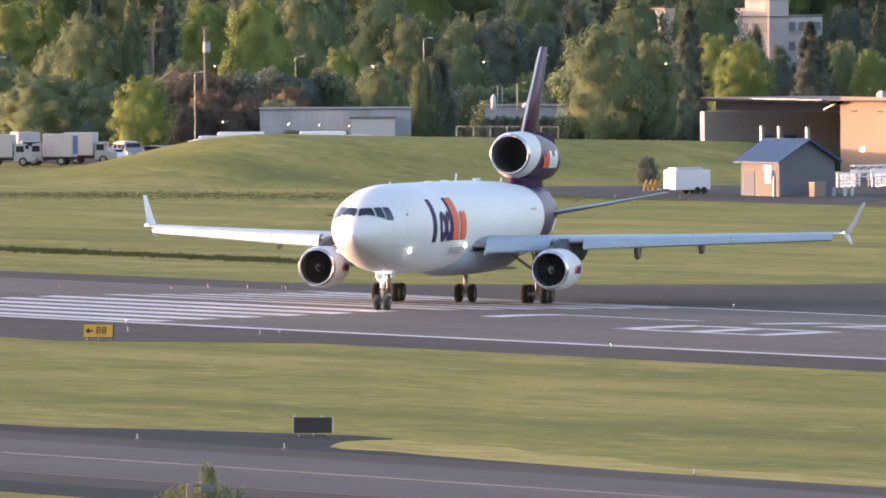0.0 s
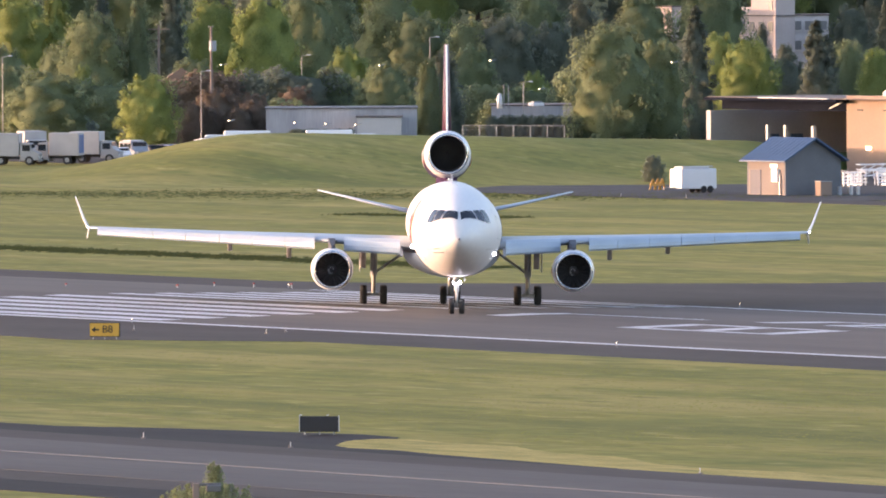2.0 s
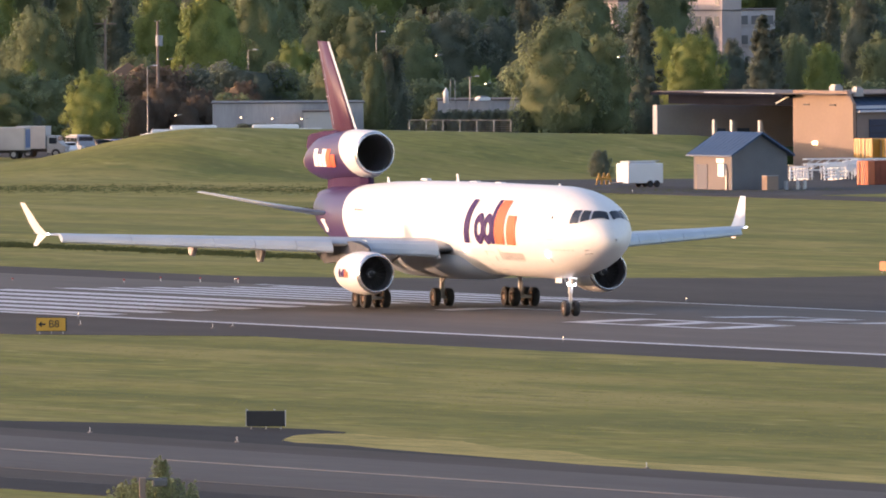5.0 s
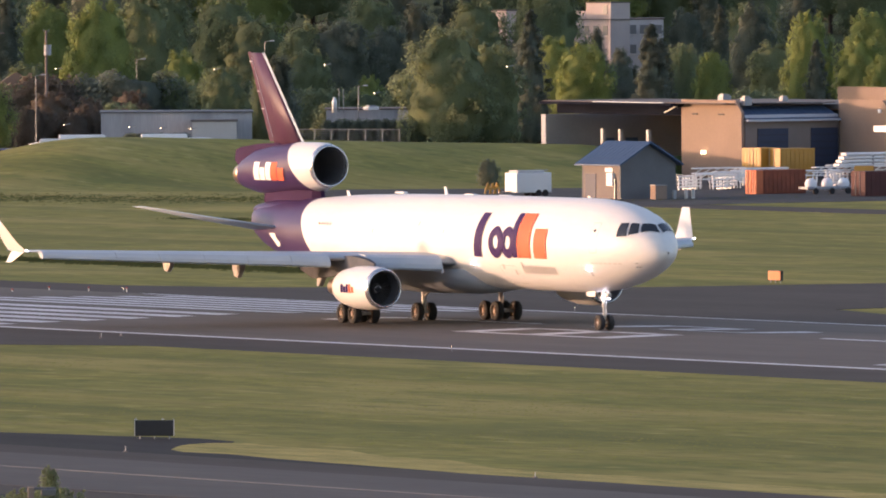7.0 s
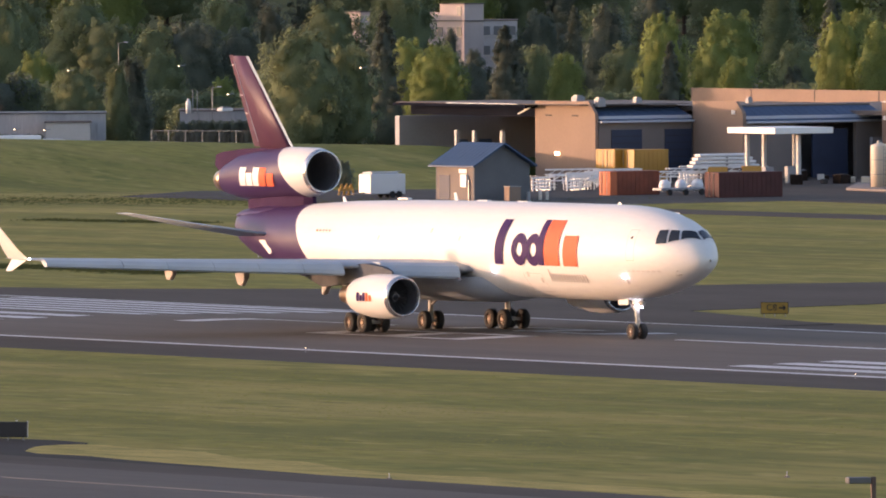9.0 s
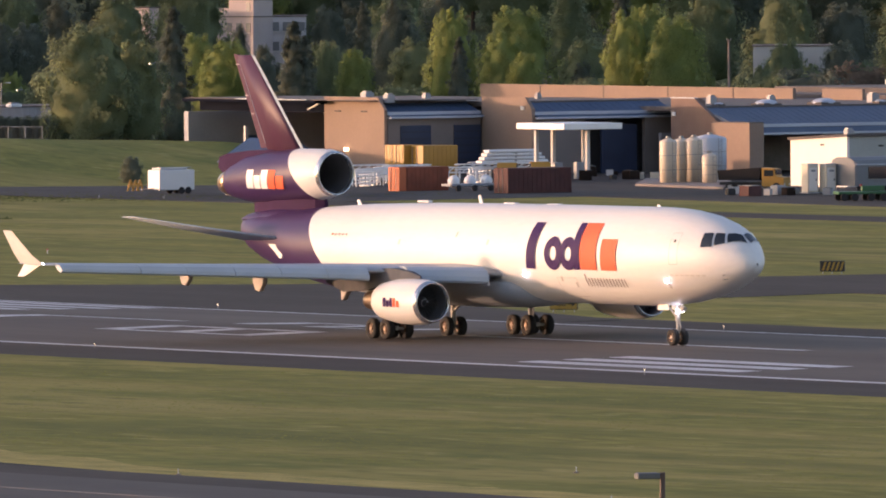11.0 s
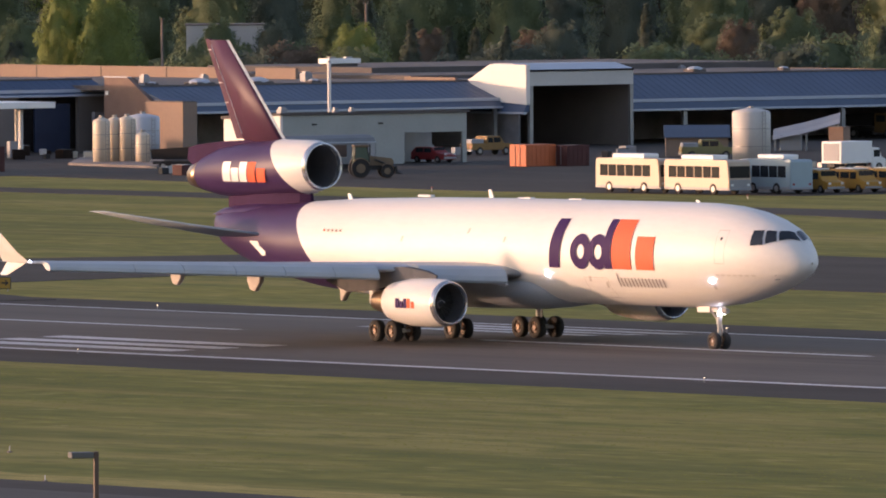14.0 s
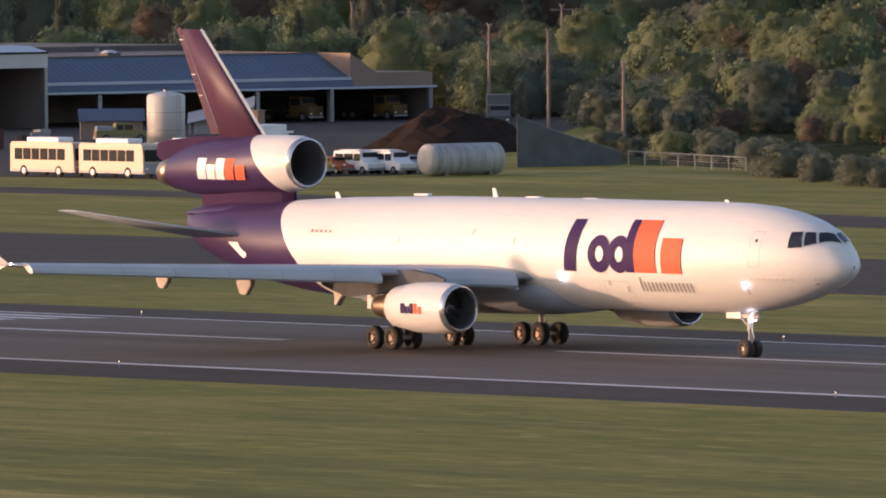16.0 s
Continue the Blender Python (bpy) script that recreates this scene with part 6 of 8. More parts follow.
def hut():
    t = building("equipment_hut", "small tan block hut with a blue metal gable roof")
    cx, cy = -222.2, 210.9   # the corner nearest the runway
    L, W, ev, rd = 6.6, 6.3, 3.0, 4.85
    xb, yb = cx - L, cy + W
    w = slab_part("side_wall", (xb + 0.25, cy, Z0), (cx - 0.25, cy + 0.25, ev), CONCRETE, t, "tan block side wall")
    slab_part("back_side_wall", (xb + 0.25, yb - 0.25, Z0), (cx - 0.25, yb, ev), CONCRETE, t)
    for x in (xb, cx - 0.25):
        bm = bmesh.new()
        prism(bm, [(cy, Z0), (yb, Z0), (yb, ev), ((cy + yb) / 2, rd), (cy, ev)], "x", x, x + 0.25)
        part("gable_wall", bm, HUT_GREY, t, "blue-grey block gable wall")
    for s in (0, 1):
        ym, ye = (cy + yb) / 2, (cy - 0.5 if s == 0 else yb + 0.5)
        slope = (rd - ev) / (W / 2)
        ze = ev - 0.5 * slope
        bm = bmesh.new()
        prism(bm, [(ym, rd + 0.06), (ye, ze + 0.06), (ye, ze + 0.2), (ym, rd + 0.22)], "x", xb - 0.6, cx + 0.6)
        r = part("roof_slope", bm, HUT_ROOF, t, "blue metal roof slope")
        for k in range(12):
            x = xb - 0.5 + 0.7 * k
            part("seam", rod(bmesh.new(), (x, ym, rd + 0.23), (x, ye, ze + 0.21), 0.03, 4), HUT_ROOF, r)
    d = slab_part("door", (xb + 0.6, cy - 0.05, Z0), (xb + 2.4, cy + 0.02, 2.0), NAVY, t, "blue-grey steel door")
    slab_part("meter_box", (cx - 2.0, cy - 0.3, 0.9), (cx - 1.0, cy, 2.1), WHITE, t, "white meter cabinet")
    slab_part("sign", (cx - 2.6, cy - 0.06, 2.2), (cx - 1.3, cy - 0.01, 2.6), WHITE, t, "small white wall sign")
    slab_part("pipe", (cx - 0.9, cy - 0.15, Z0), (cx - 0.75, cy, 1.6), STEEL, t)
    for x, y, h, wd, m in ((cx + 2.6, cy + 2.6, 1.35, 1.3, BEIGE), (cx + 2.6, cy + 4.4, 0.8, 0.35, GREY_PAINT), (cx + 2.2, cy + 6.0, 0.9, 0.3, WHITE_WALL), (cx + 2.2, cy + 6.8, 0.9, 0.3, WHITE_WALL)):
        c = thing("utility_cabinet", Matrix.Identity(4), "small utility cabinet beside the hut", "cabinet", "cabinets by the hut")
        part("body", one_box((x, y, Z0 + h / 2), (wd * 0.7, wd, h), 0, 0.03), m, c)
        part("lid", one_box((x, y, Z0 + h + 0.03), (wd * 0.76, wd * 1.06, 0.06)), GREY_PAINT, c)


PALE_WALL = material("streaked_grey_cladding", (0.44, 0.44, 0.45), 0.7, size=2.2, fine=0.1, tint=(0.30, 0.30, 0.31), stretch=(1, 1, 0.12))


# window glass lightened to stand in for haze over the distance
HAZE_GLASS = material("hazed_window_glass", (0.13, 0.14, 0.15), 0.3)
TAN = material("tan_shingle_roof", (0.30, 0.19, 0.13), 0.9, vary=0.2, size=1)
PALE_STUCCO = material("pale_stucco", (0.46, 0.45, 0.46), 0.8, vary=0.15, size=3, fine=0.05)
# whitish stucco tinted pink to stand in for low sunlight
SUN_PINK_WALL = material("sun_pinked_stucco", (0.44, 0.37, 0.35), 0.8, vary=0.15, size=3, fine=0.05)


def far_houses():
    # the pale block on the rise
    def block(name, label, r, az0, az1, z0, z1, mat, storeys, cols, cat="building", turn=0, deep=12, wide=0.5):
        x0, y0 = range_point(r, az0)
        x1, y1 = range_point(r, az1)
        ang = math.degrees(math.atan2(y1 - y0, x1 - x0))
        ln = math.hypot(x1 - x0, y1 - y0)
        t = thing(name, pose((x0 + x1) / 2, (y0 + y1) / 2, z0, 0, 0, ang + turn), label, cat)
        part("wall", one_box((0, deep / 2, (z1 - z0) / 2 - 4), (ln, deep, z1 - z0 + 8)), mat, t)
        part("roof", one_box((0, deep / 2, z1 - z0 + 0.07), (ln + 0.3, deep + 0.3, 0.14)), OLD_GREY if cat == "warehouse" else GREY_ROOF, t)
        for k in range(0 if storeys else cols):
            part("rib", one_box((-ln / 2 + ln * (k + 0.5) / cols, -0.03, (z1 - z0) / 2), (0.12, 0.1, z1 - z0)), mat, t)
        for s in range(storeys):
            for k in range(cols):
                wx = -ln / 2 + ln * (k + 0.5) / cols
                w = part("window", one_box((wx, -0.02, (z1 - z0) * (s + 0.5) / storeys), (ln / cols * wide, 0.1, (z1 - z0) / storeys * 0.45)), HAZE_GLASS, t)
                part("sill", one_box((wx, -0.08, (z1 - z0) * (s + 0.5) / storeys - (z1 - z0) / storeys * 0.27), (ln / cols * wide * 1.1, 0.2, 0.12)), WHITE_WALL, w)
        return t
    block("apartment_block", "pale apartment block in shade, half hidden among trees", 1600, 33.47, 33.757, 8.2, 13.15, PALE_STUCCO, 2, 5, wide=0.72)
    t = block("apartment_block", "stepped cream apartment block catching the sun among trees", 1590, 33.22, 33.56, 10.6, 13.2, SUN_PINK_WALL, 1, 6, turn=-42, deep=3.7)
    part("upper_storey", one_box((-1.1, 1.85, 3.2), (3.4, 3.6, 1.0)), SUN_PINK_WALL, t, "cream upper storey")
    part("stair_tower", one_box((2.7, 1.85, 3.7), (4.1, 3.6, 2.1)), SUN_PINK_WALL, t, "taller cream stair tower")
    part("tower_roof", one_box((2.7, 1.85, 4.8), (4.3, 3.8, 0.12)), GREY_ROOF, t)
    part("tower_window", one_box((3.9, 0.03, 3.9), (0.7, 0.1, 1.1)), HAZE_GLASS, t)
    block("house", "narrow cream house catching the sun among trees", 1590, 32.956, 33.064, 11.2, 14.4, SUN_PINK_WALL, 1, 2, "house", turn=-42, deep=1.8)
    block("flat_roofed_shop", "low white flat-roofed building among trees", 1500, 35.77, 36.12, 8.03, 10.2, WHITE_WALL, 0, 10)
    # warehouse behind the grass bank
    block("warehouse", "long pale grey warehouse behind the grass bank", 1400, 31.22, 31.9, 1.37, 4.92, PALE_WALL, 0, 26, "warehouse")
    block("warehouse_office", "white lean-to office of the warehouse", 1394, 31.63, 31.83, 1.46, 4.06, WHITE_WALL, 0, 5)
    block("low_depot", "low white depot behind a dark hedge", 1440, 32.235, 32.605, 3.4, 4.5, PALE_WALL, 0, 12)
    # dark hedge and lower white band of the warehouse, things on the depot roof
    for px in ((-406.07, 268.69), (-405.59, 269.48), (-405.07, 270.33), (-404.56, 271.17), (-403.65, 272.65), (-403.13, 273.49)):
        tree("shrub", "dark", px[0], px[1], 2.0, 1.0, 2.0)
    for k in range(13):
        tree("shrub", "dark", *range_point(1405 + 2 * (k % 2), 32.245 + 0.03 * k), 1.2, 3.1, 2.2)
    for x, y, z, h, r, nm in ((-434.92, 313.24, 4.46, 1.5, 0.3, 0), (-434.65, 313.67, 4.46, 2.4, 0.07, 1), (-434.37, 314.1, 4.46, 2.3, 0.07, 1), (-433.45, 315.56, 4.45, 2.6, 0.05, 1)):
        if nm:
            t = thing("roof_mast", pose(x, y, z), "thin pale mast on the depot roof", "mast", "roof masts")
            part("shaft", rod(bmesh.new(), (0, 0, -0.2), (0, 0, h), r, 6), STEEL, t)
            part("cap", rod(bmesh.new(), (0, 0, h), (0, 0, h + 0.08), r * 1.3, 6), STEEL, t)
        else:
            t = thing("roof_tank", pose(x, y, z), "small white upright tank on the depot roof", "tank")
            part("shell", lathe_z(bmesh.new(), [(-0.2, r), (h * 0.7, r), (h * 0.9, r * 0.5), (h, r * 0.4)], 0, 0, 16), WHITE, t, "", True)
    x, y, z = -432.69, 316.75, 4.51
    roof_unit(x, y, z, 1.4, 1.8, 0.5, WHITE)
    # the small house with the tan roof
    x, y, z = -489.81, 304.12, 6.57
    t = thing("house", pose(x, y, z, 0, 0, 60), "small house with a tan gable roof among trees", "house")
    part("wall", one_box((0, 0, -5), (5, 5, 10)), BEIGE, t)
    bm = bmesh.new()
    prism(bm, [(-3, 0), (3, 0), (0, 2)], "y", -3.2, 3.2)
    part("roof", bm, TAN, t, "tan gable roof")
    part("window", one_box((-1, -2.52, -1.2), (1.0, 0.1, 1.0)), GLASS, t)


halls()
white_store()
hut()
far_houses()

# ---- signs and lights along the pavements ----
def lettering(text, size, m, parent, mat, label=""):
    cu = bpy.data.curves.new("lettering", "FONT")
    cu.body, cu.size, cu.extrude, cu.align_x, cu.align_y = text, size, 0.012, "CENTER", "CENTER"
    tmp = bpy.data.objects.new("lettering", cu)
    me = bpy.data.meshes.new_from_object(tmp)
    bpy.data.objects.remove(tmp)
    me.materials.clear()
    me.materials.append(mat)
    ob = new("lettering", me)
    ob.parent = parent
    ob.matrix_local = m
    return tagged(ob, label) if label else ob


def airfield_sign(x, y, turn, w, h, face, label, text="", arrow=0, category="sign"):
    """A low frangible sign; its face looks along -y turned by turn degrees."""
    t = thing("airfield_sign", pose(x, y, GROUND_Z, 0, 0, turn), label, category, "airfield signs")
    part("case", one_box((0, 0.08, 0.18 + h / 2), (w, 0.22, h), 0, 0.03), BLACK, t)
    part("face", one_box((0, -0.04, 0.18 + h / 2), (w - 0.1, 0.03, h - 0.1)), face, t)
    for s in (-0.38, 0.0, 0.38):
        part("leg", rod(bmesh.new(), (s * w, 0.08, -0.05), (s * w, 0.08, 0.2), 0.04, 8), STEEL, t)
    if text:
        lettering(text, h * 0.74, pose(-0.10 * w * arrow, -0.066, 0.19 + h / 2, 90, 0, 0), t, BLACK)
    if arrow:
        bm = bmesh.new()
        a_, zc = arrow, 0.18 + h / 2
        c = arrow * 0.27 * w
        span(bm, (c - 0.2, -0.075, zc - 0.055), (c + 0.2, -0.06, zc + 0.055))
        part("arrow_shaft", bm, BLACK, t)
        bm = bmesh.new()
        prism(bm, [(c + a_ * 0.30, zc), (c + a_ * 0.06, zc + 0.2), (c + a_ * 0.06, zc - 0.2)], "y", -0.075, -0.06)
        part("arrow_head", bm, BLACK, t)
    return t


def signs():
    airfield_sign(79.3, -41.5, 48, 2.0, 0.92, SIGN_YELLOW, "yellow taxiway sign with an arrow and B8", "B8", -1)
    airfield_sign(75.7, 37.6, 48, 1.9, 0.82, SIGN_SHADED, "yellow taxiway sign reading C8 with an arrow", "C8", 1)
    t = airfield_sign(129.6, 79.5, 48, 1.8, 0.85, SIGN_SHADED, "dull yellow taxiway sign with a black end panel, standing in grass")
    part("end_panel", one_box((0.68, -0.065, 0.605), (0.34, 0.02, 0.72)), BLACK, t, "black end panel")
    for x, w in ((-0.5, 0.26), (-0.12, 0.3), (0.25, 0.22)):
        part("sign_bar", one_box((x, -0.062, 0.6), (w, 0.014, 0.30)), BLACK, t, "dark lettering bar")
    t = airfield_sign(213.5, -107.5, 50, 2.05, 0.82, BLACK, "blank black back of a taxiway sign in a pale frame")
    for x in (-1.035, 1.035):
        part("edge_strip", one_box((x, 0, 0.62), (0.03, 0.14, 0.84)), WHITE_WALL, t, "pale frame edge")
    for x in (-0.98, 0.45):
        part("clip", one_box((x, 0, 1.06), (0.1, 0.12, 0.05)), WHITE_WALL, t)
    t = airfield_sign(17.2, 102.8, 48, 1.85, 0.8, BLACK, "black and yellow striped barrier board")
    for k in range(5):
        bm = bmesh.new()
        prism(bm, [(-0.78 + 0.33 * k, 0.26), (-0.62 + 0.33 * k, 0.26), (-0.40 + 0.33 * k, 0.90), (-0.56 + 0.33 * k, 0.90)], "y", -0.075, -0.058)
        part("stripe", bm, SIGN_SHADED, t, "yellow diagonal stripe")
    t = airfield_sign(7.8, 71.9, 2, 1.6, 0.75, material("sign_orange", (0.50, 0.125, 0.018), 0.6, emit=0.04, vary=0.1), "small orange distance marker")
    airfield_sign(76.99, 70.82, 48, 2.9, 0.9, BLACK, "blank dark back of a long taxiway sign")
    # runway edge lamps
    for k in range(8):
        for y, side in ((-24.2, "near"), (24.2, "far")):
            x = -6.0 + 59.5 * k
            e = thing("edge_lamp", pose(x, y, crown(26) - 0.01), "small lit runway edge lamp", "lamp", "runway edge lamps")
            part("stem", rod(bmesh.new(), (0, 0, -0.1), (0, 0, 0.26), 0.03, 8), GREY_PAINT, e)
            bm = bmesh.new()
            bmesh.ops.create_uvsphere(bm, u_segments=8, v_segments=6, radius=0.03, matrix=Matrix.Translation((0, 0, 0.30)))
            part("globe", bm, LAMP_WARM, e, "lit lamp globe")
    for x, y in ((65.6, -31.2), (77.0, -28.0), (75.2, -25.4), (211.3, -116.9), (226.2, -117.0), (301, -117), (180, -146.8), (264.22, -116.85), (274.96, -100.77), (-229.64, 197.15), (-221.32, 199.06)):
        e = thing("marker_post", pose(x, y, GROUND_Z + 0.03), "small pale taxiway marker post", "marker", "marker posts")
        part("post", rod(bmesh.new(), (0, 0, -0.1), (0, 0, 0.26), 0.03, 8, 0.022), WHITE_WALL, e)
        part("cap", rod(bmesh.new(), (0, 0, 0.25), (0, 0, 0.29), 0.03, 8), WHITE_WALL, e)
        part("base", rod(bmesh.new(), (0, 0, -0.1), (0, 0, 0.05), 0.13, 10), CONCRETE, e)
    # low red-topped approach lights beyond the runway
    for px in ((-8.07, 22.51), (-5.03, 23.88), (-8.34, 16.23), (-11.21, 21.05), (-16.21, 11.51), (-79.08, 224.53), (-122.7, 223.22), (-77.38, 196.94), (-72.05, 90.61)):
        e = thing("red_marker", pose(px[0], px[1], GROUND_Z), "small red and white marker light", "marker", "red markers")
        part("post", rod(bmesh.new(), (0, 0, -0.1), (0, 0, 0.3), 0.04, 8), WHITE_WALL, e)
        part("head", one_box((0, 0, 0.34), (0.13, 0.13, 0.12), 0, 0.02), RED, e)


# ---- vehicles: x forward, wheels on z = 0 ----
def vehicle(name, label, m, profile, width, mat, windows, axles, r=0.38, category="vehicle", group="", extras=(), bevel=0.06):
    """A body drawn out from a side profile, with windows, wheels, lamps and bumpers as parts."""
    t = thing(name, m, label, category, group)
    bm = bmesh.new()
    prism(bm, profile, "y", -width / 2, width / 2)
    if bevel:
        bmesh.ops.bevel(bm, geom=[e for e in bm.edges if abs(e.verts[0].co.y - e.verts[1].co.y) < 1e-5], offset=bevel, segments=2, affect="EDGES")
    part("body", bm, mat, t, "", False)
    for x0, x1, z0, z1 in windows:
        for s in (-1, 1):
            part("side_window", one_box(((x0 + x1) / 2, s * width / 2, (z0 + z1) / 2), (x1 - x0, 0.04, z1 - z0)), GLASS, t, "dark side window")
    for x in axles:
        for s in (-1, 1):
            w = part("wheel", rod(bmesh.new(), (x, s * (width / 2 - 0.24), r), (x, s * (width / 2 + 0.02), r), r, 18), RUBBER, t, "black tyre")
            part("rim", rod(bmesh.new(), (x, s * (width / 2 + 0.0), r), (x, s * (width / 2 + 0.04), r), r * 0.55, 12), STEEL, w)
    xs = [p[0] for p in profile]
    for x, lm in ((max(xs), WHITE), (min(xs), RED)):
        for s in (-1, 1):
            part("lamp", one_box((x, s * width * 0.36, 0.85), (0.06, 0.26, 0.18)), lm, t)
        part("bumper", one_box((x, 0, 0.48), (0.16, width * 0.96, 0.2), 0, 0.03), GREY_PAINT, t)
    for nm, c, s, em in extras:
        part(nm, one_box(c, s, 0, 0.03), em, t)
    return t


def van(m, mat, label, group):
    p = [(-2.5, 0.35), (2.5, 0.35), (2.55, 0.95), (1.75, 1.15), (1.15, 1.98), (-2.4, 2.02), (-2.55, 1.2)]
    t = vehicle("van", label, m, p, 1.95, mat, ((0.45, 1.3, 1.2, 1.8), (-0.9, 0.3, 1.25, 1.8), (-2.2, -1.1, 1.25, 1.8)), (-1.55, 1.6), 0.36, "van", group)
    part("windscreen", one_box((1.48, 0, 1.56), (0.05, 1.6, 0.75)), GLASS, t)
    part("rear_window", one_box((-2.49, 0, 1.55), (0.05, 1.5, 0.6)), GLASS, t)
    part("roof_rack", one_box((-0.6, 0, 2.1), (2.6, 1.5, 0.07)), WHITE, t)
    return t


def car(m, mat, label, group):
    p = [(-2.2, 0.3), (2.2, 0.3), (2.25, 0.8), (1.2, 0.98), (0.5, 1.5), (-1.5, 1.52), (-2.2, 1.0)]
    t = vehicle("car", label, m, p, 1.8, mat, ((-0.4, 0.55, 1.0, 1.4), (-1.5, -0.5, 1.0, 1.42)), (-1.35, 1.4), 0.33, "car", group)
    part("windscreen", one_box((0.88, 0, 1.25), (0.05, 1.5, 0.45)), GLASS, t)
    return t


def box_truck(m, mat, label, group, length=7.0, height=3.4, box_mat=None, door=None):
    L = length
    p = [(L / 2 - 2.0, 0.5), (L / 2, 0.5), (L / 2 + 0.05, 1.25), (L / 2 - 0.55, 1.5), (L / 2 - 0.95, 2.35), (L / 2 - 2.0, 2.4)]
    t = vehicle("box_truck", label, m, p, 2.2, mat, ((L / 2 - 1.75, L / 2 - 0.9, 1.5, 2.15),), (-L / 2 + 1.3, L / 2 - 1.0), 0.48, "truck", group)
    part("cargo_box", one_box((-1.05, 0, (0.95 + height) / 2), (L - 2.1, 2.45, height - 0.95), 0, 0.05), box_mat or mat, t, "boxy cargo body")
    part("rear_door", one_box((-L / 2 - 0.02, 0, (1.0 + height) / 2), (0.05, 1.9, (height - 1.1) * 0.85)), door or GREY_PAINT, t, "rear cargo door")
    part("chassis", one_box((-0.6, 0, 0.75), (L - 1.0, 0.9, 0.25)), BLACK, t)
    part("windscreen", one_box((L / 2 - 0.72, 0, 1.92), (0.05, 1.9, 0.7)), GLASS, t)
    return t


def bus(m, mat, label, length=9.2, front=None):
    L = length
    p = [(-L / 2, 0.38), (L / 2, 0.38), (L / 2 + 0.05, 1.2), (L / 2 - 0.15, 2.85), (L / 2 - 0.4, 3.0), (-L / 2 + 0.2, 3.0), (-L / 2, 2.8)]
    wins = [(-L / 2 + 0.7 + 1.22 * k, -L / 2 + 1.8 + 1.22 * k, 1.45, 2.45) for k in range(int((L - 1.6) / 1.22))]
    t = vehicle("bus", label, m, p, 2.5, mat, wins, (-L / 2 + 2.0, L / 2 - 2.2), 0.48, "bus", "parked buses")
    part("windscreen", one_box((L / 2 - 0.02, 0, 1.95), (0.08, 2.2, 1.1)), GLASS, t)
    part("front_panel", one_box((L / 2 + 0.04, 0, 0.95), (0.06, 2.3, 0.7)), front or mat, t)
    part("roof_unit", one_box((-0.4, 0, 3.2), (L * 0.5, 1.7, 0.45), 0, 0.12), WHITE, t, "white rooftop unit")
    part("skirt", one_box((0, 0, 0.5), (L - 0.3, 2.52, 0.2)), GREY_PAINT, t)
    return t


def pickup(m, mat, label, group=""):
    p = [(-2.7, 0.5), (2.7, 0.5), (2.7, 1.1), (1.5, 1.2), (0.9, 1.9), (-0.7, 1.9), (-0.85, 1.2), (-2.7, 1.2)]
    t = vehicle("pickup_truck", label, m, p, 1.95, mat, ((0.1, 0.95, 1.25, 1.75), (-0.65, 0.0, 1.25, 1.75)), (-1.7, 1.7), 0.4, "pickup", group)
    part("bed_load", one_box((-1.8, 0, 1.35), (1.6, 1.5, 0.5), 0, 0.08), GREY_PAINT, t)
    return t


def dump_truck(m, mat, label, group=""):
    p = [(1.4, 0.6), (4.2, 0.6), (4.2, 1.6), (3.2, 1.75), (2.95, 2.6), (1.4, 2.7)]
    t = vehicle("dump_truck", label, m, p, 2.4, mat, ((1.7, 2.9, 1.75, 2.45),), (-2.6, -1.4, 3.3), 0.52, "truck", group)
    bm = bmesh.new()
    prism(bm, [(-4.0, 1.3), (1.1, 1.3), (1.3, 2.7), (0.9, 2.7), (-4.2, 2.4)], "y", -1.2, 1.2)
    part("tipper_body", bm, DARK, t, "dark steel tipper body")
    part("chassis", one_box((-0.4, 0, 0.9), (7.5, 1.0, 0.35)), BLACK, t)
    part("windscreen", one_box((3.12, 0, 2.15), (0.06, 2.1, 0.75)), GLASS, t)
    return t


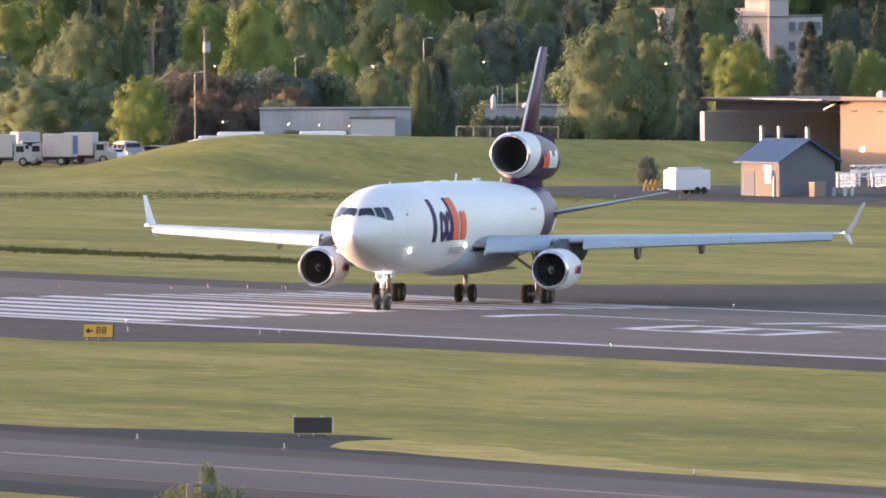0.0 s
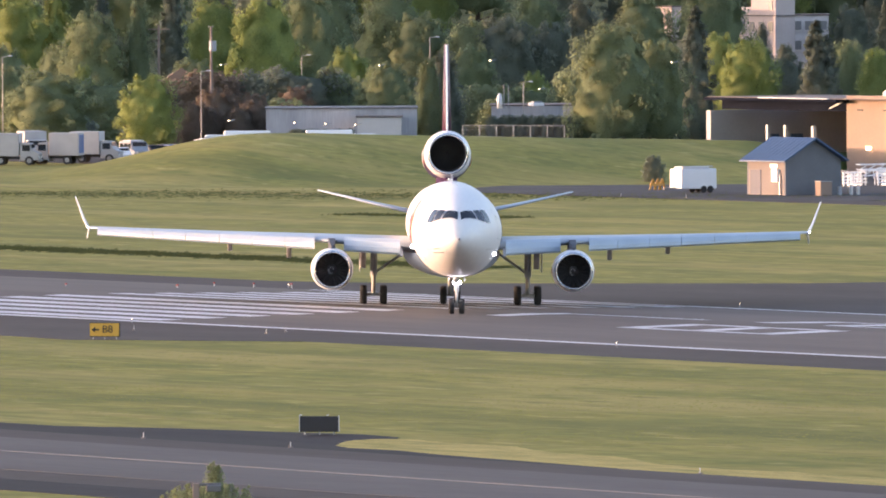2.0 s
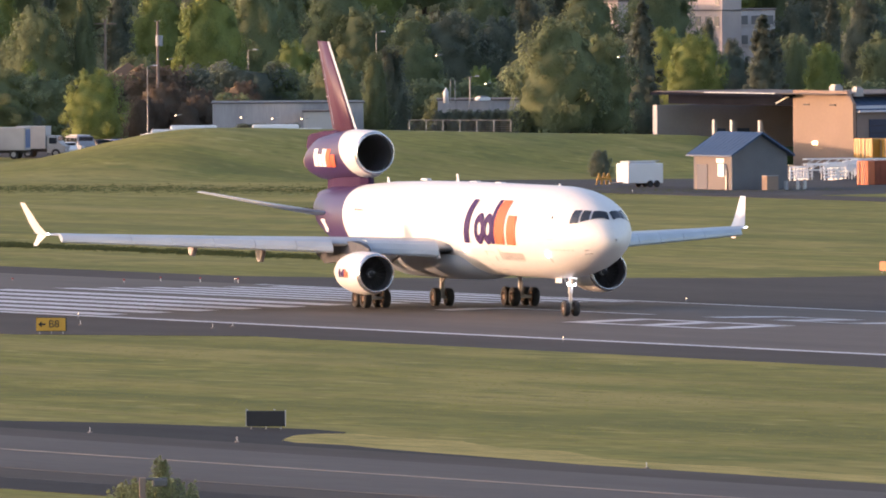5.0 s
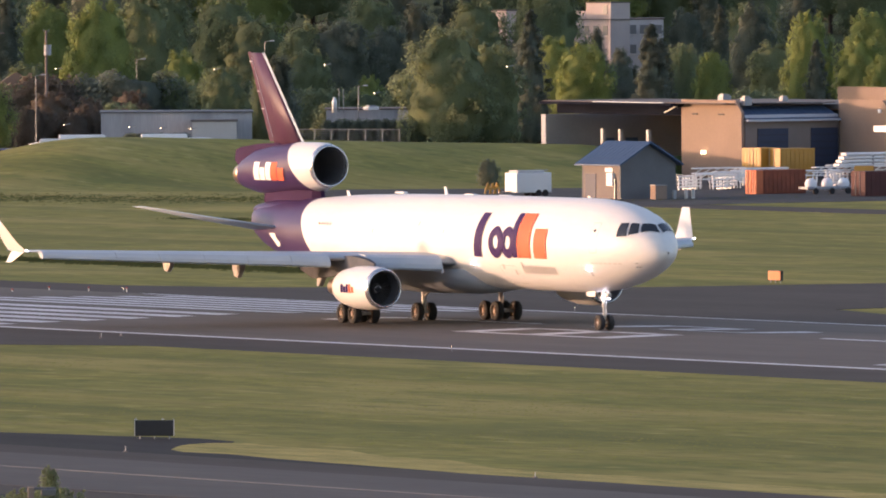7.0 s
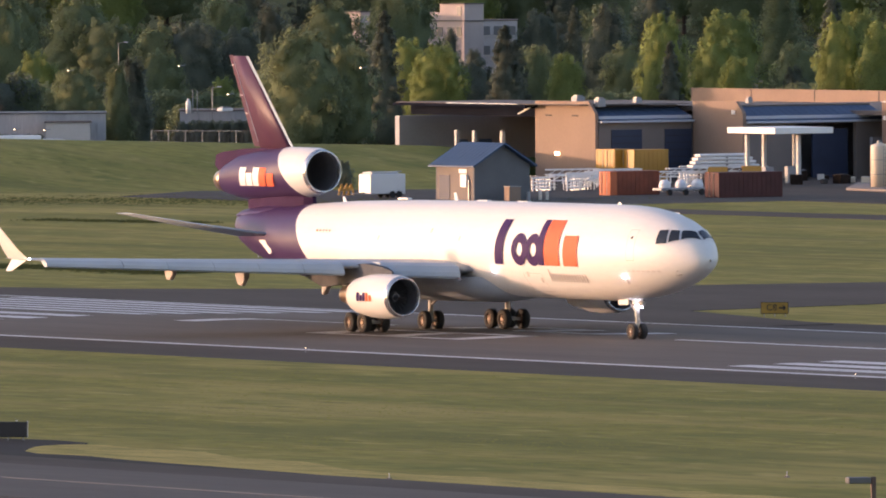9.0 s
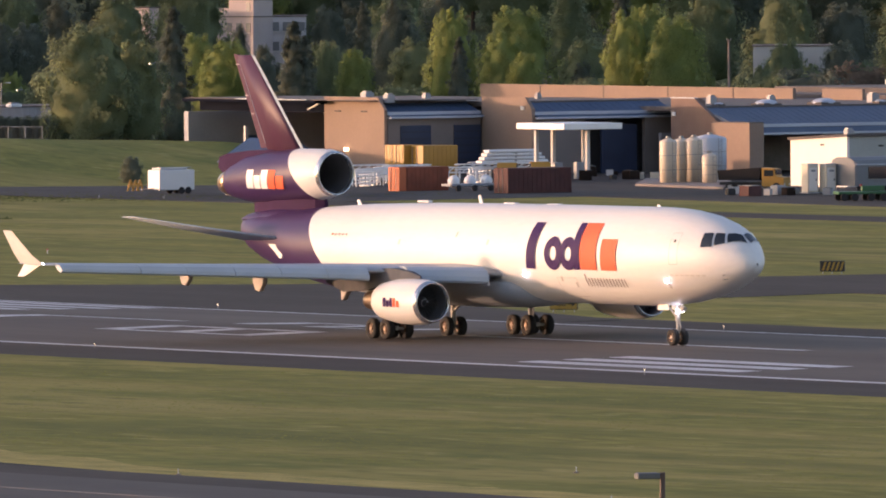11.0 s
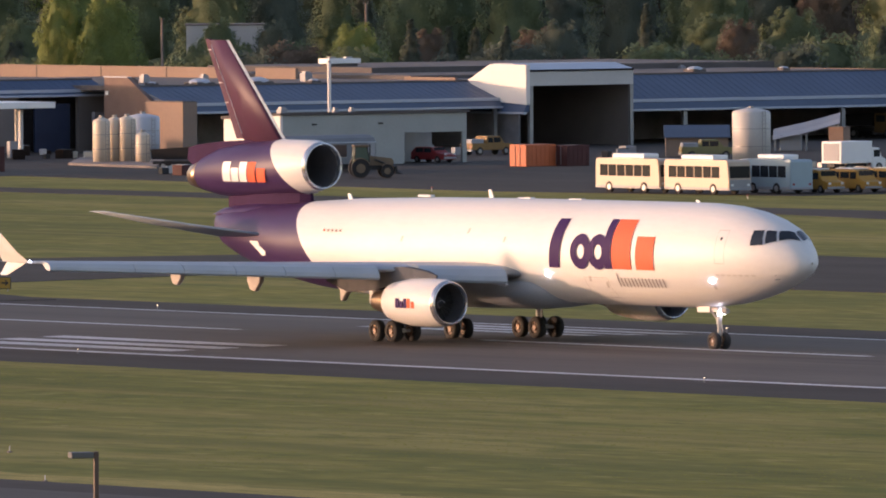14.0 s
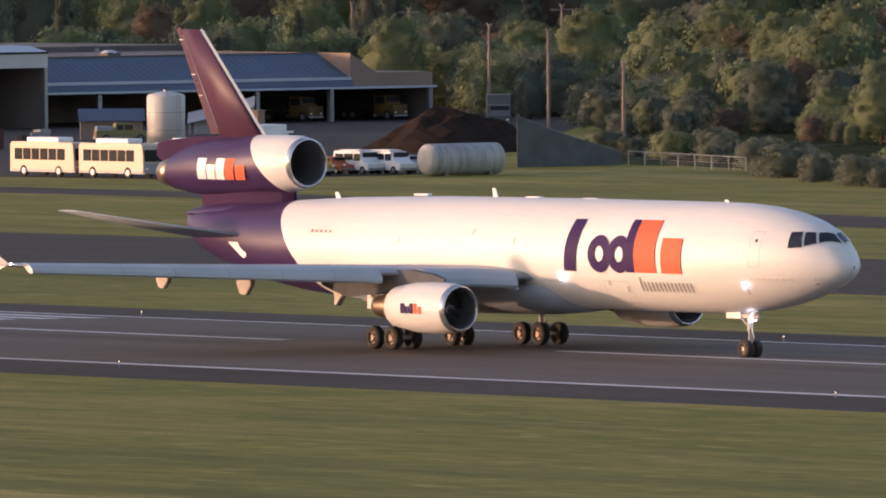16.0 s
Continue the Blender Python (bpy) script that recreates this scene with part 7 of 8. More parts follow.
def tractor(m):
    tan = material("dusty_tan_paint", (0.19, 0.135, 0.085), 0.7, vary=0.3, size=0.8)
    t = thing("tractor", m, "large dusty tan tractor with a glazed cab", "tractor")
    bm = bmesh.new()
    prism(bm, [(0.1, 1.15), (2.35, 1.1), (2.45, 1.45), (2.25, 1.8), (0.1, 2.05)], "y", -0.42, 0.42)
    bonnet = part("bonnet", bm, tan, t, "tan sloping bonnet")
    part("grille", one_box((2.42, 0, 1.4), (0.06, 0.6, 0.4)), BLACK, bonnet)
    bm = bmesh.new()
    prism(bm, [(-1.25, 1.3), (0.05, 1.3), (0.15, 2.0), (-0.1, 2.85), (-1.2, 2.85), (-1.35, 2.0)], "y", -0.72, 0.72)
    cab = part("cab", bm, material("greenish_cab_glass", (0.07, 0.11, 0.09), 0.12), t, "greenish glazed cab")
    for x0, x1 in ((0.12, -0.1), (-1.32, -1.2)):
        for s in (-1, 1):
            part("cab_pillar", rod(bmesh.new(), (x0, s * 0.73, 1.4), (x1, s * 0.73, 2.9), 0.05, 6), BLACK, cab)
    part("cab_roof", one_box((-0.62, 0, 2.95), (1.45, 1.6, 0.2), 0, 0.07), tan, t)
    part("chassis", one_box((0.5, 0, 0.95), (3.4, 0.6, 0.45), 0, 0.06), BLACK, t)
    part("exhaust", rod(bmesh.new(), (0.35, 0.5, 1.9), (0.35, 0.5, 3.1), 0.06), BLACK, t)
    for x, r, w in ((-0.75, 0.88, 0.5), (1.75, 0.62, 0.36)):
        for s in (-1, 1):
            y0, y1 = s * (1.1 - w), s * 1.1
            wh = part("wheel", rod(bmesh.new(), (x, y0, r), (x, y1, r), r, 24), RUBBER, t, "big black tyre")
            part("rim", rod(bmesh.new(), (x, y1 - s * 0.02, r), (x, y1 + s * 0.03, r), r * 0.5, 16), tan, wh)
            bm = bmesh.new()
            prism(bm, [(x + (r + 0.1) * math.cos(k * math.pi / 8), r + (r + 0.1) * math.sin(k * math.pi / 8)) for k in range(1, 7)] + [(x + (r + 0.03) * math.cos(k * math.pi / 8), r + (r + 0.03) * math.sin(k * math.pi / 8)) for k in range(6, 0, -1)], "y", s * 0.62, s * 1.12)
            part("mudguard", bm, tan, t)
    bm = bmesh.new()
    rod(bm, (0.6, -0.6, 1.7), (2.6, -0.6, 0.9), 0.09)
    rod(bm, (0.6, 0.6, 1.7), (2.6, 0.6, 0.9), 0.09)
    part("loader_arm", bm, BLACK, t)
    bm = bmesh.new()
    prism(bm, [(2.5, 0.35), (3.3, 0.3), (2.7, 0.55), (2.65, 1.05), (2.5, 1.05)], "y", -0.95, 0.95)
    part("bucket", bm, BLACK, t, "dark loader bucket")


def at(x, y, turn=0.0):
    return pose(x, y, GROUND_Z + 0.035, 0, 0, turn)


def yard_vehicles():
    bus(at(-104.97, 232.72, 0), material("cream_bus_paint", (0.47, 0.37, 0.28), 0.45, vary=0.08, size=3), "cream shuttle bus parked in the yard")
    bus(at(-95.5, 233.02, 0), bpy.data.materials["cream_bus_paint"], "cream shuttle bus with grey end parked in the yard", front=GREY_PAINT)
    bus(at(-92.44, 238.17, 180), material("pale_blue_bus_paint", (0.27, 0.37, 0.42), 0.5, vary=0.1, size=2), "pale blue-grey bus with a teal panel parked in the yard", 7.5, TEAL)
    for px in ((-91.1, 241.87), (-90.08, 245.31), (-89.01, 248.79)):
        van(at(px[0], px[1], 0), YELLOW, "yellow van parked in a row in the yard", "yellow vans")
    car(at(-90.4, 252.8, 0), ORANGE, "orange car parked beside yellow vans", "yard cars")
    for px in ((-88.66, 254.27), (-86.53, 256.07)):
        van(at(px[0], px[1], 0), WHITE, "white van with a roof rack parked in the yard", "white vans")
    car(at(-88.3, 259.78, 0), GREY_PAINT, "grey car parked beside white vans", "yard cars")
    box_truck(at(-146.74, 290.71, 100), WHITE, "white box truck parked behind the vans", "yard trucks", 6.5, 3.0)
    pickup(at(-236.67, 315.67, 92), OCHRE, "yellow pickup truck standing in front of the hall")
    pickup(at(-204.82, 318.81, 60), material("olive_paint", (0.22, 0.20, 0.08), 0.6, vary=0.2, size=1), "olive pickup truck among yard clutter")
    dump_truck(at(-203.77, 254.83, 35) @ Matrix.Diagonal((0.8, 0.8, 0.85, 1)), YELLOW, "yellow dump truck with a steel tipper", "yard trucks")
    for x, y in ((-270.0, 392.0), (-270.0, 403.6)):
        dump_truck(at(x, y, 12), SHADED_YELLOW, "yellow plough truck, paint darkened for shade, under the open hall", "plough trucks")
    for x, y, h in ((-256.5, 262.7, -38), (-258.0, 267.7, -30)):
        pickup(at(x, y, h), YELLOW, "yellow pickup truck parked by the fuel canopy", "yellow pickups")
    tractor(at(-167.6, 249.4, 62))
    car(at(-213.6, 291.6, 10), RED, "red car inside the garage recess", "yard cars")
    t = thing("mower_trailer", at(-166.0, 240.2, 70), "low green mower trailer parked in the yard", "trailer")
    part("deck", one_box((0, 0, 0.75), (5.5, 2.0, 0.25), 0, 0.04), GREEN, t)
    part("arm", one_box((0.8, 0, 1.15), (2.2, 0.5, 0.5), 0, 0.08), GREEN, t)
    for x in (-2.2, -1.2, 0.4, 1.6):
        for s in (-1, 1):
            part("wheel", rod(bmesh.new(), (x, s * 0.85, 0.35), (x, s * 1.1, 0.35), 0.35, 14), RUBBER, t)
    part("beacon", one_box((-0.3, 0, 1.45), (0.2, 0.2, 0.25)), RED, t)


def far_car_park():
    # white truck paint greyed to stand in for their shaded sides
    dusty = material("shaded_white_paint", (0.40, 0.385, 0.37), 0.6, vary=0.2, size=2)
    trucks = ((-400.99, 230.26, 30, dusty, None), (-400.46, 235.15, 205, dusty, BLUE), (-404.35, 242.37, 25, dusty, None))
    for x, y, h, m, d in trucks:
        box_truck(at(x, y, h + 20), m, "white box truck in the car park behind the bank", "car park trucks", 5.4, 3.4, None, d)
    box_truck(at(-416.44, 241.49, -20), dusty, "white box truck parked behind others", "car park trucks", 7.0, 3.3)
    for k, px in enumerate(((-407.32, 247.18), (-415.14, 253.59), (-418.43, 257.85), (-418.24, 260.12), (-419.01, 262.74), (-417.41, 265.41))):
        (van if k in (1, 5) else car)(at(px[0], px[1], -20 + 9 * k), (WHITE, GREY_PAINT, BLACK, BLUE, GREY_PAINT, WHITE)[k], "parked %s behind the grass bank" % ("van" if k in (1, 5) else "car"), "car park cars")
    # white buses seen over the bank
    for px in ((-393.23, 255.15), (-390.34, 263.75)):
        bus(pose(px[0], px[1], -0.37, 0, 0, 60), WHITE, "white coach behind the grass bank", 10)


# ---- yard equipment ----
def container(m, sx, sy, sz, mat, label, group=""):
    t = thing("container", m, label, "container", group)
    part("body", one_box((0, 0, sz / 2), (sx, sy, sz), 0, 0.04), mat, t)
    n = int(max(sx, sy) / 0.5)
    for k in range(n):
        if sy >= sx:
            y = -sy / 2 + sy * (k + 0.5) / n
            part("rib", one_box((sx / 2, y, sz / 2), (0.07, 0.16, sz * 0.9)), mat, t)
        else:
            x = -sx / 2 + sx * (k + 0.5) / n
            part("rib", one_box((x, -sy / 2, sz / 2), (0.16, 0.07, sz * 0.9)), mat, t)
    for s in (-1, 1):
        part("door_bar", rod(bmesh.new(), (s * 0.35, -sy / 2 - 0.05, 0.1), (s * 0.35, -sy / 2 - 0.05, sz - 0.1), 0.03, 6), STEEL, t)
    return t


def upright_tank(x, y, r, h, mat, label, group=""):
    t = thing("storage_tank", at(x, y), label, "tank", group)
    part("shell", lathe_z(bmesh.new(), [(0, r), (h * 0.96, r), (h, r * 0.9), (h + 0.25, r * 0.25)], 0, 0, 28), mat, t, "", True)
    for k in (0.33, 0.66):
        part("band", lathe_z(bmesh.new(), [(h * k, r + 0.02), (h * k + 0.06, r + 0.02)], 0, 0, 28), STEEL, t)
    part("hatch", rod(bmesh.new(), (0, 0, h + 0.1), (0, 0, h + 0.45), 0.25, 10), STEEL, t)
    bm = bmesh.new()
    for s in (-0.2, 0.2):
        rod(bm, (r + 0.12, s, 0), (r + 0.12, s, h), 0.025, 5)
    for k in range(int(h / 0.4)):
        rod(bm, (r + 0.12, -0.2, 0.3 + 0.4 * k), (r + 0.12, 0.2, 0.3 + 0.4 * k), 0.02, 5)
    part("ladder", bm, STEEL, t)


def yard_things():
    for px, r, h in (((-233.84, 266.2), 0.85, 4.3), ((-234.88, 268.5), 0.8, 4.3), ((-233.93, 269.33), 0.9, 4.4), ((-230.7, 268.92), 0.75, 2.9)):
        upright_tank(px[0], px[1], r, h, CREAM, "cream upright storage tank on a concrete pad", "cream tanks")
    upright_tank(-247.12, 280.67, 1.7, 4.3, FASCIA, "grey upright storage tank behind the cream ones")
    slab("tank_pad", [(-232.32, 261.13), (-213.82, 258.39), (-237.19, 276.17), (-252.04, 276.44)], CONCRETE, GROUND_Z + 0.25, "low concrete pad under the tanks")
    upright_tank(-181.99, 306.3, 1.85, 5.2, WHITE_WALL, "white upright silo in the yard")
    # fuel canopy
    t = thing("fuel_canopy", at(-262.2, 274.2), "flat white fuel canopy on slim posts", "canopy")
    part("deck", one_box((0, 0, 5.33), (8.4, 7.1, 0.62), 0, 0.05), WHITE, t, "white canopy deck")
    for x, y in ((-1.6, -2.9), (2.6, 0.4), (-1.6, 2.9), (-3.4, 0.4)):
        part("post", one_box((x, y, 2.45), (0.35, 0.35, 4.9)), WHITE_WALL, t, "pale canopy post")
    for y in (-1.5, 1.2):
        part("pump", one_box((0, y, 0.85), (0.6, 1.0, 1.7), 0, 0.05), GREY_PAINT, t)
    # containers
    SKIP_ORANGE = material("rusty_orange_paint", (0.25, 0.062, 0.028), 0.75, vary=0.35, size=1.2, fine=0.1)
    container(at(-285.88, 270.33, 3), 3.2, 2.6, 3.2, YELLOW, "yellow steel container in the yard", "yellow containers")
    container(at(-283.71, 272.25, 3), 2.8, 4.4, 3.15, YELLOW, "yellow steel container beside another", "yellow containers")
    container(at(-232.15, 235.73, 0), 2.2, 5.0, 2.3, SKIP_ORANGE, "open rust-orange skip with a torn end", "skips")
    container(at(-231.82, 232.87, 8), 1.6, 1.2, 2.3, ORANGE, "bright orange metal panel stack", "skips")
    container(at(-216.12, 237.73, 0), 2.4, 7.4, 2.4, RUST, "dark red steel container", "containers")
    container(at(-193.3, 288.4, 4), 2.4, 3.9, 2.1, ORANGE, "orange steel container outside the tall bay", "containers")
    container(at(-192.0, 291.9, 4), 2.4, 2.9, 2.0, RUST, "rust-red steel container beside the orange one", "containers")
    t = thing("field_shelter", at(-215.2, 325.6, -36), "small tan shelter with a blue sheet roof", "shed")
    part("wall", one_box((0, 0, 1.0), (2.6, 6.2, 2.0)), BEIGE, t)
    for s in (-1, 1):
        bm = bmesh.new()
        prism(bm, [(0, 3.0), (s * 1.7, 1.85), (s * 1.7, 1.95), (0, 3.1)], "y", -3.3, 3.3)
        part("roof_slope", bm, PALE_BLUE_ROOF, t, "blue sheet roof slope")
    bm = bmesh.new()
    prism(bm, [(-1.3, 2.0), (1.3, 2.0), (0, 2.9)], "y", -3.1, -2.95)
    part("gable", bm, BEIGE, t)
    t = thing("tarpaulin_shelter", at(-226.5, 348.6, 50), "pale tarpaulin stretched over poles as a lean-to", "canopy")
    bm = bmesh.new()
    loft(bm, [[(-3.4, y, 2.1 + d), (0, y, 2.82 + d), (3.4, y, 3.75 + d), (3.4, y, 3.82 + d), (0, y, 2.89 + d), (-3.4, y, 2.17 + d)] for y, d in ((-1.9, -1.0), (0, -0.6), (1.6, 0.0))])
    part("sheet", bm, GREY_PAINT, t, "pale grey sagging sheet")
    for x, h in ((-3.2, 2.1), (3.2, 3.7), (0, 2.8)):
        for y, d in ((-1.8, -0.98), (1.5, -0.05)):
            part("pole", rod(bmesh.new(), (x, y, 0), (x, y, h + d), 0.06, 8), STEEL, t)
    part("stored_box", one_box((-1.6, 0, 0.8), (2.2, 2.0, 1.6), 0, 0.05), GREY_PAINT, t)
    t = thing("plywood_box", at(-218.2, 346.2, 30), "tall plywood box standing in the yard", "crate")
    part("body", one_box((0, 0, 1.25), (1.6, 1.9, 2.5), 0, 0.03), TAN, t)
    part("lid", one_box((0, 0, 2.53), (1.7, 2.0, 0.07)), BEIGE, t)
    part("batten", one_box((0.82, 0, 1.25), (0.05, 1.9, 0.14)), BEIGE, t)
    OFFICE_GREY = material("dull_blue_grey_cladding", (0.17, 0.18, 0.19), 0.7, vary=0.15, size=2, fine=0.05)
    container(at(-308.21, 273.33, 20), 2.2, 3.4, 2.0, GREEN, "dark green covered skip beside the shed", "containers")
    # long grey trailer with a rounded roof, and two cream portable toilets at its end
    t = thing("office_trailer", at(-191.5, 261.6, 0), "long dull grey office trailer with a rounded roof and dark windows", "trailer")
    rings = [[(2.05 * w, y, 0.7), (2.05 * w, y, 2.7), (1.75 * w, y, 3.15), (0.9 * w, y, 3.42), (-0.9 * w, y, 3.42), (-1.75 * w, y, 3.15), (-2.05 * w, y, 2.7), (-2.05 * w, y, 0.7)] for y, w in ((-5.2, 0.94), (-5.0, 1.0), (5.0, 1.0), (5.2, 0.94))]
    part("body", loft(bmesh.new(), rings), OFFICE_GREY, t)
    part("roof_edge", one_box((2.0, 0, 2.74), (0.2, 10.2, 0.1)), FASCIA, t, "pale roof edge")
    for y, w in ((-2.6, 2.2), (0.3, 2.6), (3.2, 1.8)):
        win = part("window", one_box((2.06, y, 1.95), (0.06, w, 1.15)), GLASS, t, "dark trailer window")
        part("window_frame", one_box((2.07, y, 1.34), (0.08, w + 0.1, 0.06)), STEEL, win)
    part("door", one_box((2.06, 4.55, 1.75), (0.06, 0.8, 2.0)), GREY_PAINT, t)
    for y in (-1.0, 0.0, 1.0):
        part("wheel", rod(bmesh.new(), (1.75, y, 0.42), (2.0, y, 0.42), 0.42, 16), RUBBER, t)
    part("skirt", one_box((1.9, 0, 0.45), (0.08, 9.8, 0.5)), DARK, t)
    for x, y in ((-194.0, 254.35), (-193.0, 255.75)):
        t = thing("portable_toilet", at(x, y, -6), "cream portable toilet standing beside the trailer", "toilet cabin", "portable toilets")
        part("cabin", one_box((0, 0, 1.35), (1.25, 1.15, 2.7), 0, 0.06), CREAM, t)
        part("roof", one_box((0, 0, 2.76), (1.3, 1.2, 0.14), 0, 0.05), WHITE_WALL, t)
        door = part("door", one_box((0.64, 0, 1.35), (0.05, 0.85, 2.2), 0, 0.02), GABLE_WHITE, t)
        part("vent", one_box((0.68, 0, 2.15), (0.03, 0.5, 0.2)), GREY_PAINT, door)
        part("handle", one_box((0.69, 0.3, 1.3), (0.05, 0.06, 0.2)), BLACK, door)
        part("base", one_box((0, 0, 0.06), (1.4, 1.3, 0.14)), GREY_PAINT, t)
    # stacked barriers
    n = 0
    for y0, y1, px in ((0, 9, (-250.75, 241.37)), (0, 8, (-271.74, 262.36)), (0, 11, (-256.31, 262.71))):
        for k in range(7 if n != 1 else 5):
            b = thing("barrier_rack", at(px[0] - 1.3 * (k % 3), px[1] - 4.5 + 1.35 * k, 4 * (k % 2)), "pale metal barrier frame stacked in the yard", "barrier", "stacked barriers")
            for z in (0.3, 0.62, 0.95, 1.3):
                part("rail", one_box((0, 0.6, z), (0.14, 1.9, 0.14)), WHITE, b)
            for y in (-0.2, 0.6, 1.4):
                part("leg", one_box((0, y, 0.68), (0.12, 0.12, 1.36)), WHITE, b)
            part("foot", one_box((0, 0.6, 0.06), (1.0, 0.1, 0.12)), WHITE, b)
        n += 1
    for k in range(4):
        b = thing("pipe_stack", at(-277.53, 277.73, 0), "bundle of pale pipes on racks", "pipes", "pipe bundles")
        b.location.z += 1.3 + 0.36 * k
        for j in range(3):
            part("pipe", rod(bmesh.new(), (0.35 * j, -4.2 + 0.3 * k, 0.2), (0.35 * j, 4.0 - 0.4 * k, 0.2), 0.16, 8), WHITE, b)
        part("rack", one_box((0.3, 0, -0.05), (1.2, 0.2, 0.15)), STEEL, b)
    # long pale trusses laid out in rows
    for k, (px, ln) in enumerate((((-252.81, 242.76), 5.0), ((-259.79, 249.63), 5.5), ((-264.92, 255), 5.0), ((-276.1, 258.47), 6.0), ((-272.61, 261.58), 5.5), ((-271.25, 269.59), 6.0), ((-278.63, 276.76), 6.5), ((-271.64, 276.08), 6.0), ((-259.75, 259.63), 4.5), ((-288.36, 289.1), 5.0))):
        b = thing("lighting_truss", at(px[0], px[1], 3 * (k % 3) - 3), "long pale metal truss on trestle legs", "truss", "stacked trusses")
        for z in (0.95, 1.45):
            for x in (-0.3, 0.3):
                part("chord", rod(bmesh.new(), (x, -ln / 2, z), (x, ln / 2, z), 0.07, 6), WHITE, b)
        n = int(ln / 0.9)
        for j in range(n):
            y0, y1 = -ln / 2 + ln * j / n, -ln / 2 + ln * (j + 1) / n
            part("web", rod(bmesh.new(), (0.3, y0, 0.95), (0.3, y1, 1.45), 0.045, 5), WHITE, b)
        for y in (-ln / 2 + 0.2, -ln / 6, ln / 6, ln / 2 - 0.2):
            for x in (-0.3, 0.3):
                part("leg", rod(bmesh.new(), (x, y, 0), (x, y, 0.95), 0.06, 6), WHITE, b)
    # boxes, drums and bollards scattered before the halls
    rng = random.Random(31)
    for k in range(34):
        px = ((-260.02, 272.82), (-269.83, 284.56), (-254.83, 277.45), (-192.8, 246.27), (-190.33, 248.44), (-240.33, 312.74), (-217.55, 318.09), (-165.82, 298.46))[k % 8]
        s = rng.uniform(0.5, 1.3)
        m = rng.choice((GREY_PAINT, RUST, WHITE_WALL, BLACK, STEEL, CREAM, SOIL, SOIL))
        c = thing("crate", at(px[0] + rng.uniform(-4, 4), px[1] + rng.uniform(-4, 4), rng.uniform(0, 90)), "small weathered yard crate on the asphalt", "crate", "yard crates")
        part("body", one_box((0, 0, s * 0.4), (s, s * rng.uniform(0.7, 1.6), s * 0.8), 0, 0.04), m, c)
        part("lid", one_box((0, 0, s * 0.82), (s * 1.04, s * 0.8, 0.05)), rng.choice((GREY_PAINT, BLACK, m)), c)
    # cart with white domes
    t = thing("dome_cart", at(-226.57, 237.64, 90), "low cart carrying white domed floats", "trailer")
    part("bed", one_box((0, 0, 0.6), (5.6, 1.6, 0.25), 0, 0.04), GREY_PAINT, t)
    for x in (-1.9, 0.0, 1.9):
        bm = bmesh.new()
        bmesh.ops.create_uvsphere(bm, u_segments=14, v_segments=8, radius=0.6, matrix=Matrix.Translation((x, 0, 0.95)))
        part("dome", bm, WHITE, t, "white dome", True)
        part("wheel", rod(bmesh.new(), (x, -0.9, 0.3), (x, -0.7, 0.3), 0.3, 12), RUBBER, t)
    # small white cargo trailer and yellow frame by the hut
    t = thing("cargo_trailer", at(-238.44, 211.07, 0), "white cargo trailer with a ladder on its roof", "trailer")
    part("body", one_box((0, 0, 1.35), (2.1, 4.0, 1.9), 0, 0.06), WHITE, t)
    part("ladder", one_box((0, 0.3, 2.5), (0.5, 3.6, 0.1)), STEEL, t)
    part("roof_box", one_box((0, -0.2, 2.42), (1.6, 3.0, 0.2), 0, 0.04), WHITE_WALL, t)
    for y in (0.5, 1.25):
        for s in (-1, 1):
            part("wheel", rod(bmesh.new(), (s * 0.95, y, 0.34), (s * 1.1, y, 0.34), 0.34, 14), RUBBER, t)
    part("drawbar", rod(bmesh.new(), (0, -2.0, 0.5), (0, -3.4, 0.45), 0.07), STEEL, t)
    t = thing("yellow_frame", at(-251.05, 215.13, 20), "small yellow steel frame on the ground", "frame")
    for a0 in (-0.7, 0.1, 0.8):
        part("brace", rod(bmesh.new(), (0, a0 - 0.5, 0), (0, a0, 1.05), 0.1, 6), YELLOW, t)
        part("brace", rod(bmesh.new(), (0, a0 + 0.5, 0), (0, a0, 1.05), 0.1, 6), YELLOW, t)
    part("beam", one_box((0, 0, 0.5), (0.2, 2.2, 0.2)), YELLOW, t)
    # lying tank
    x, y = -77.95, 257.18
    t = thing("lying_tank", at(x, y), "weathered white tank lying on its side", "tank")
    bm = bmesh.new()
    n = 24
    rings = [[(r * math.cos(2 * math.pi * i / n), yy, 1.42 + r * math.sin(2 * math.pi * i / n)) for i in range(n)] for yy, r in ((-4.3, 0.1), (-4.25, 0.9), (-4.0, 1.36), (-3.8, 1.4), (3.8, 1.4), (4.2, 0.9), (4.25, 0.1))]
    part("shell", loft(bm, rings), material("streaked_tank", (0.42, 0.42, 0.40), 0.6, vary=0.5, size=1.2, fine=0.15, stretch=(1, 2.5, 0.3)), t, "rust-streaked shell", True)
    for yy in (-2.5, 2.5):
        part("saddle", one_box((0, yy, 0.2), (2.0, 0.4, 0.4)), CONCRETE, t)
    # soil heap with a pale truck behind it, block ramp
    bm = bmesh.new()
    cx, cy = -147.96, 315
    nu, nv = 30, 16
    g = []
    for i in range(nu + 1):
        row = []
        for j in range(nv + 1):
            u, v = -1 + 2 * i / nu, -1 + 2 * j / nv
            h = max(0.0, 1 - u * u) ** 1.1 * max(0.0, 1 - v * v) ** 1.2 * 4.6
            h *= 0.85 + 0.3 * noise.noise((u * 3, v * 3, 1))
            row.append(bm.verts.new((cx - 2 + v * 7, cy + 1 + u * 8.5, GROUND_Z + h + 0.35 * noise.noise((u * 9, v * 9, 5)) * min(1, h))))
        g.append(row)
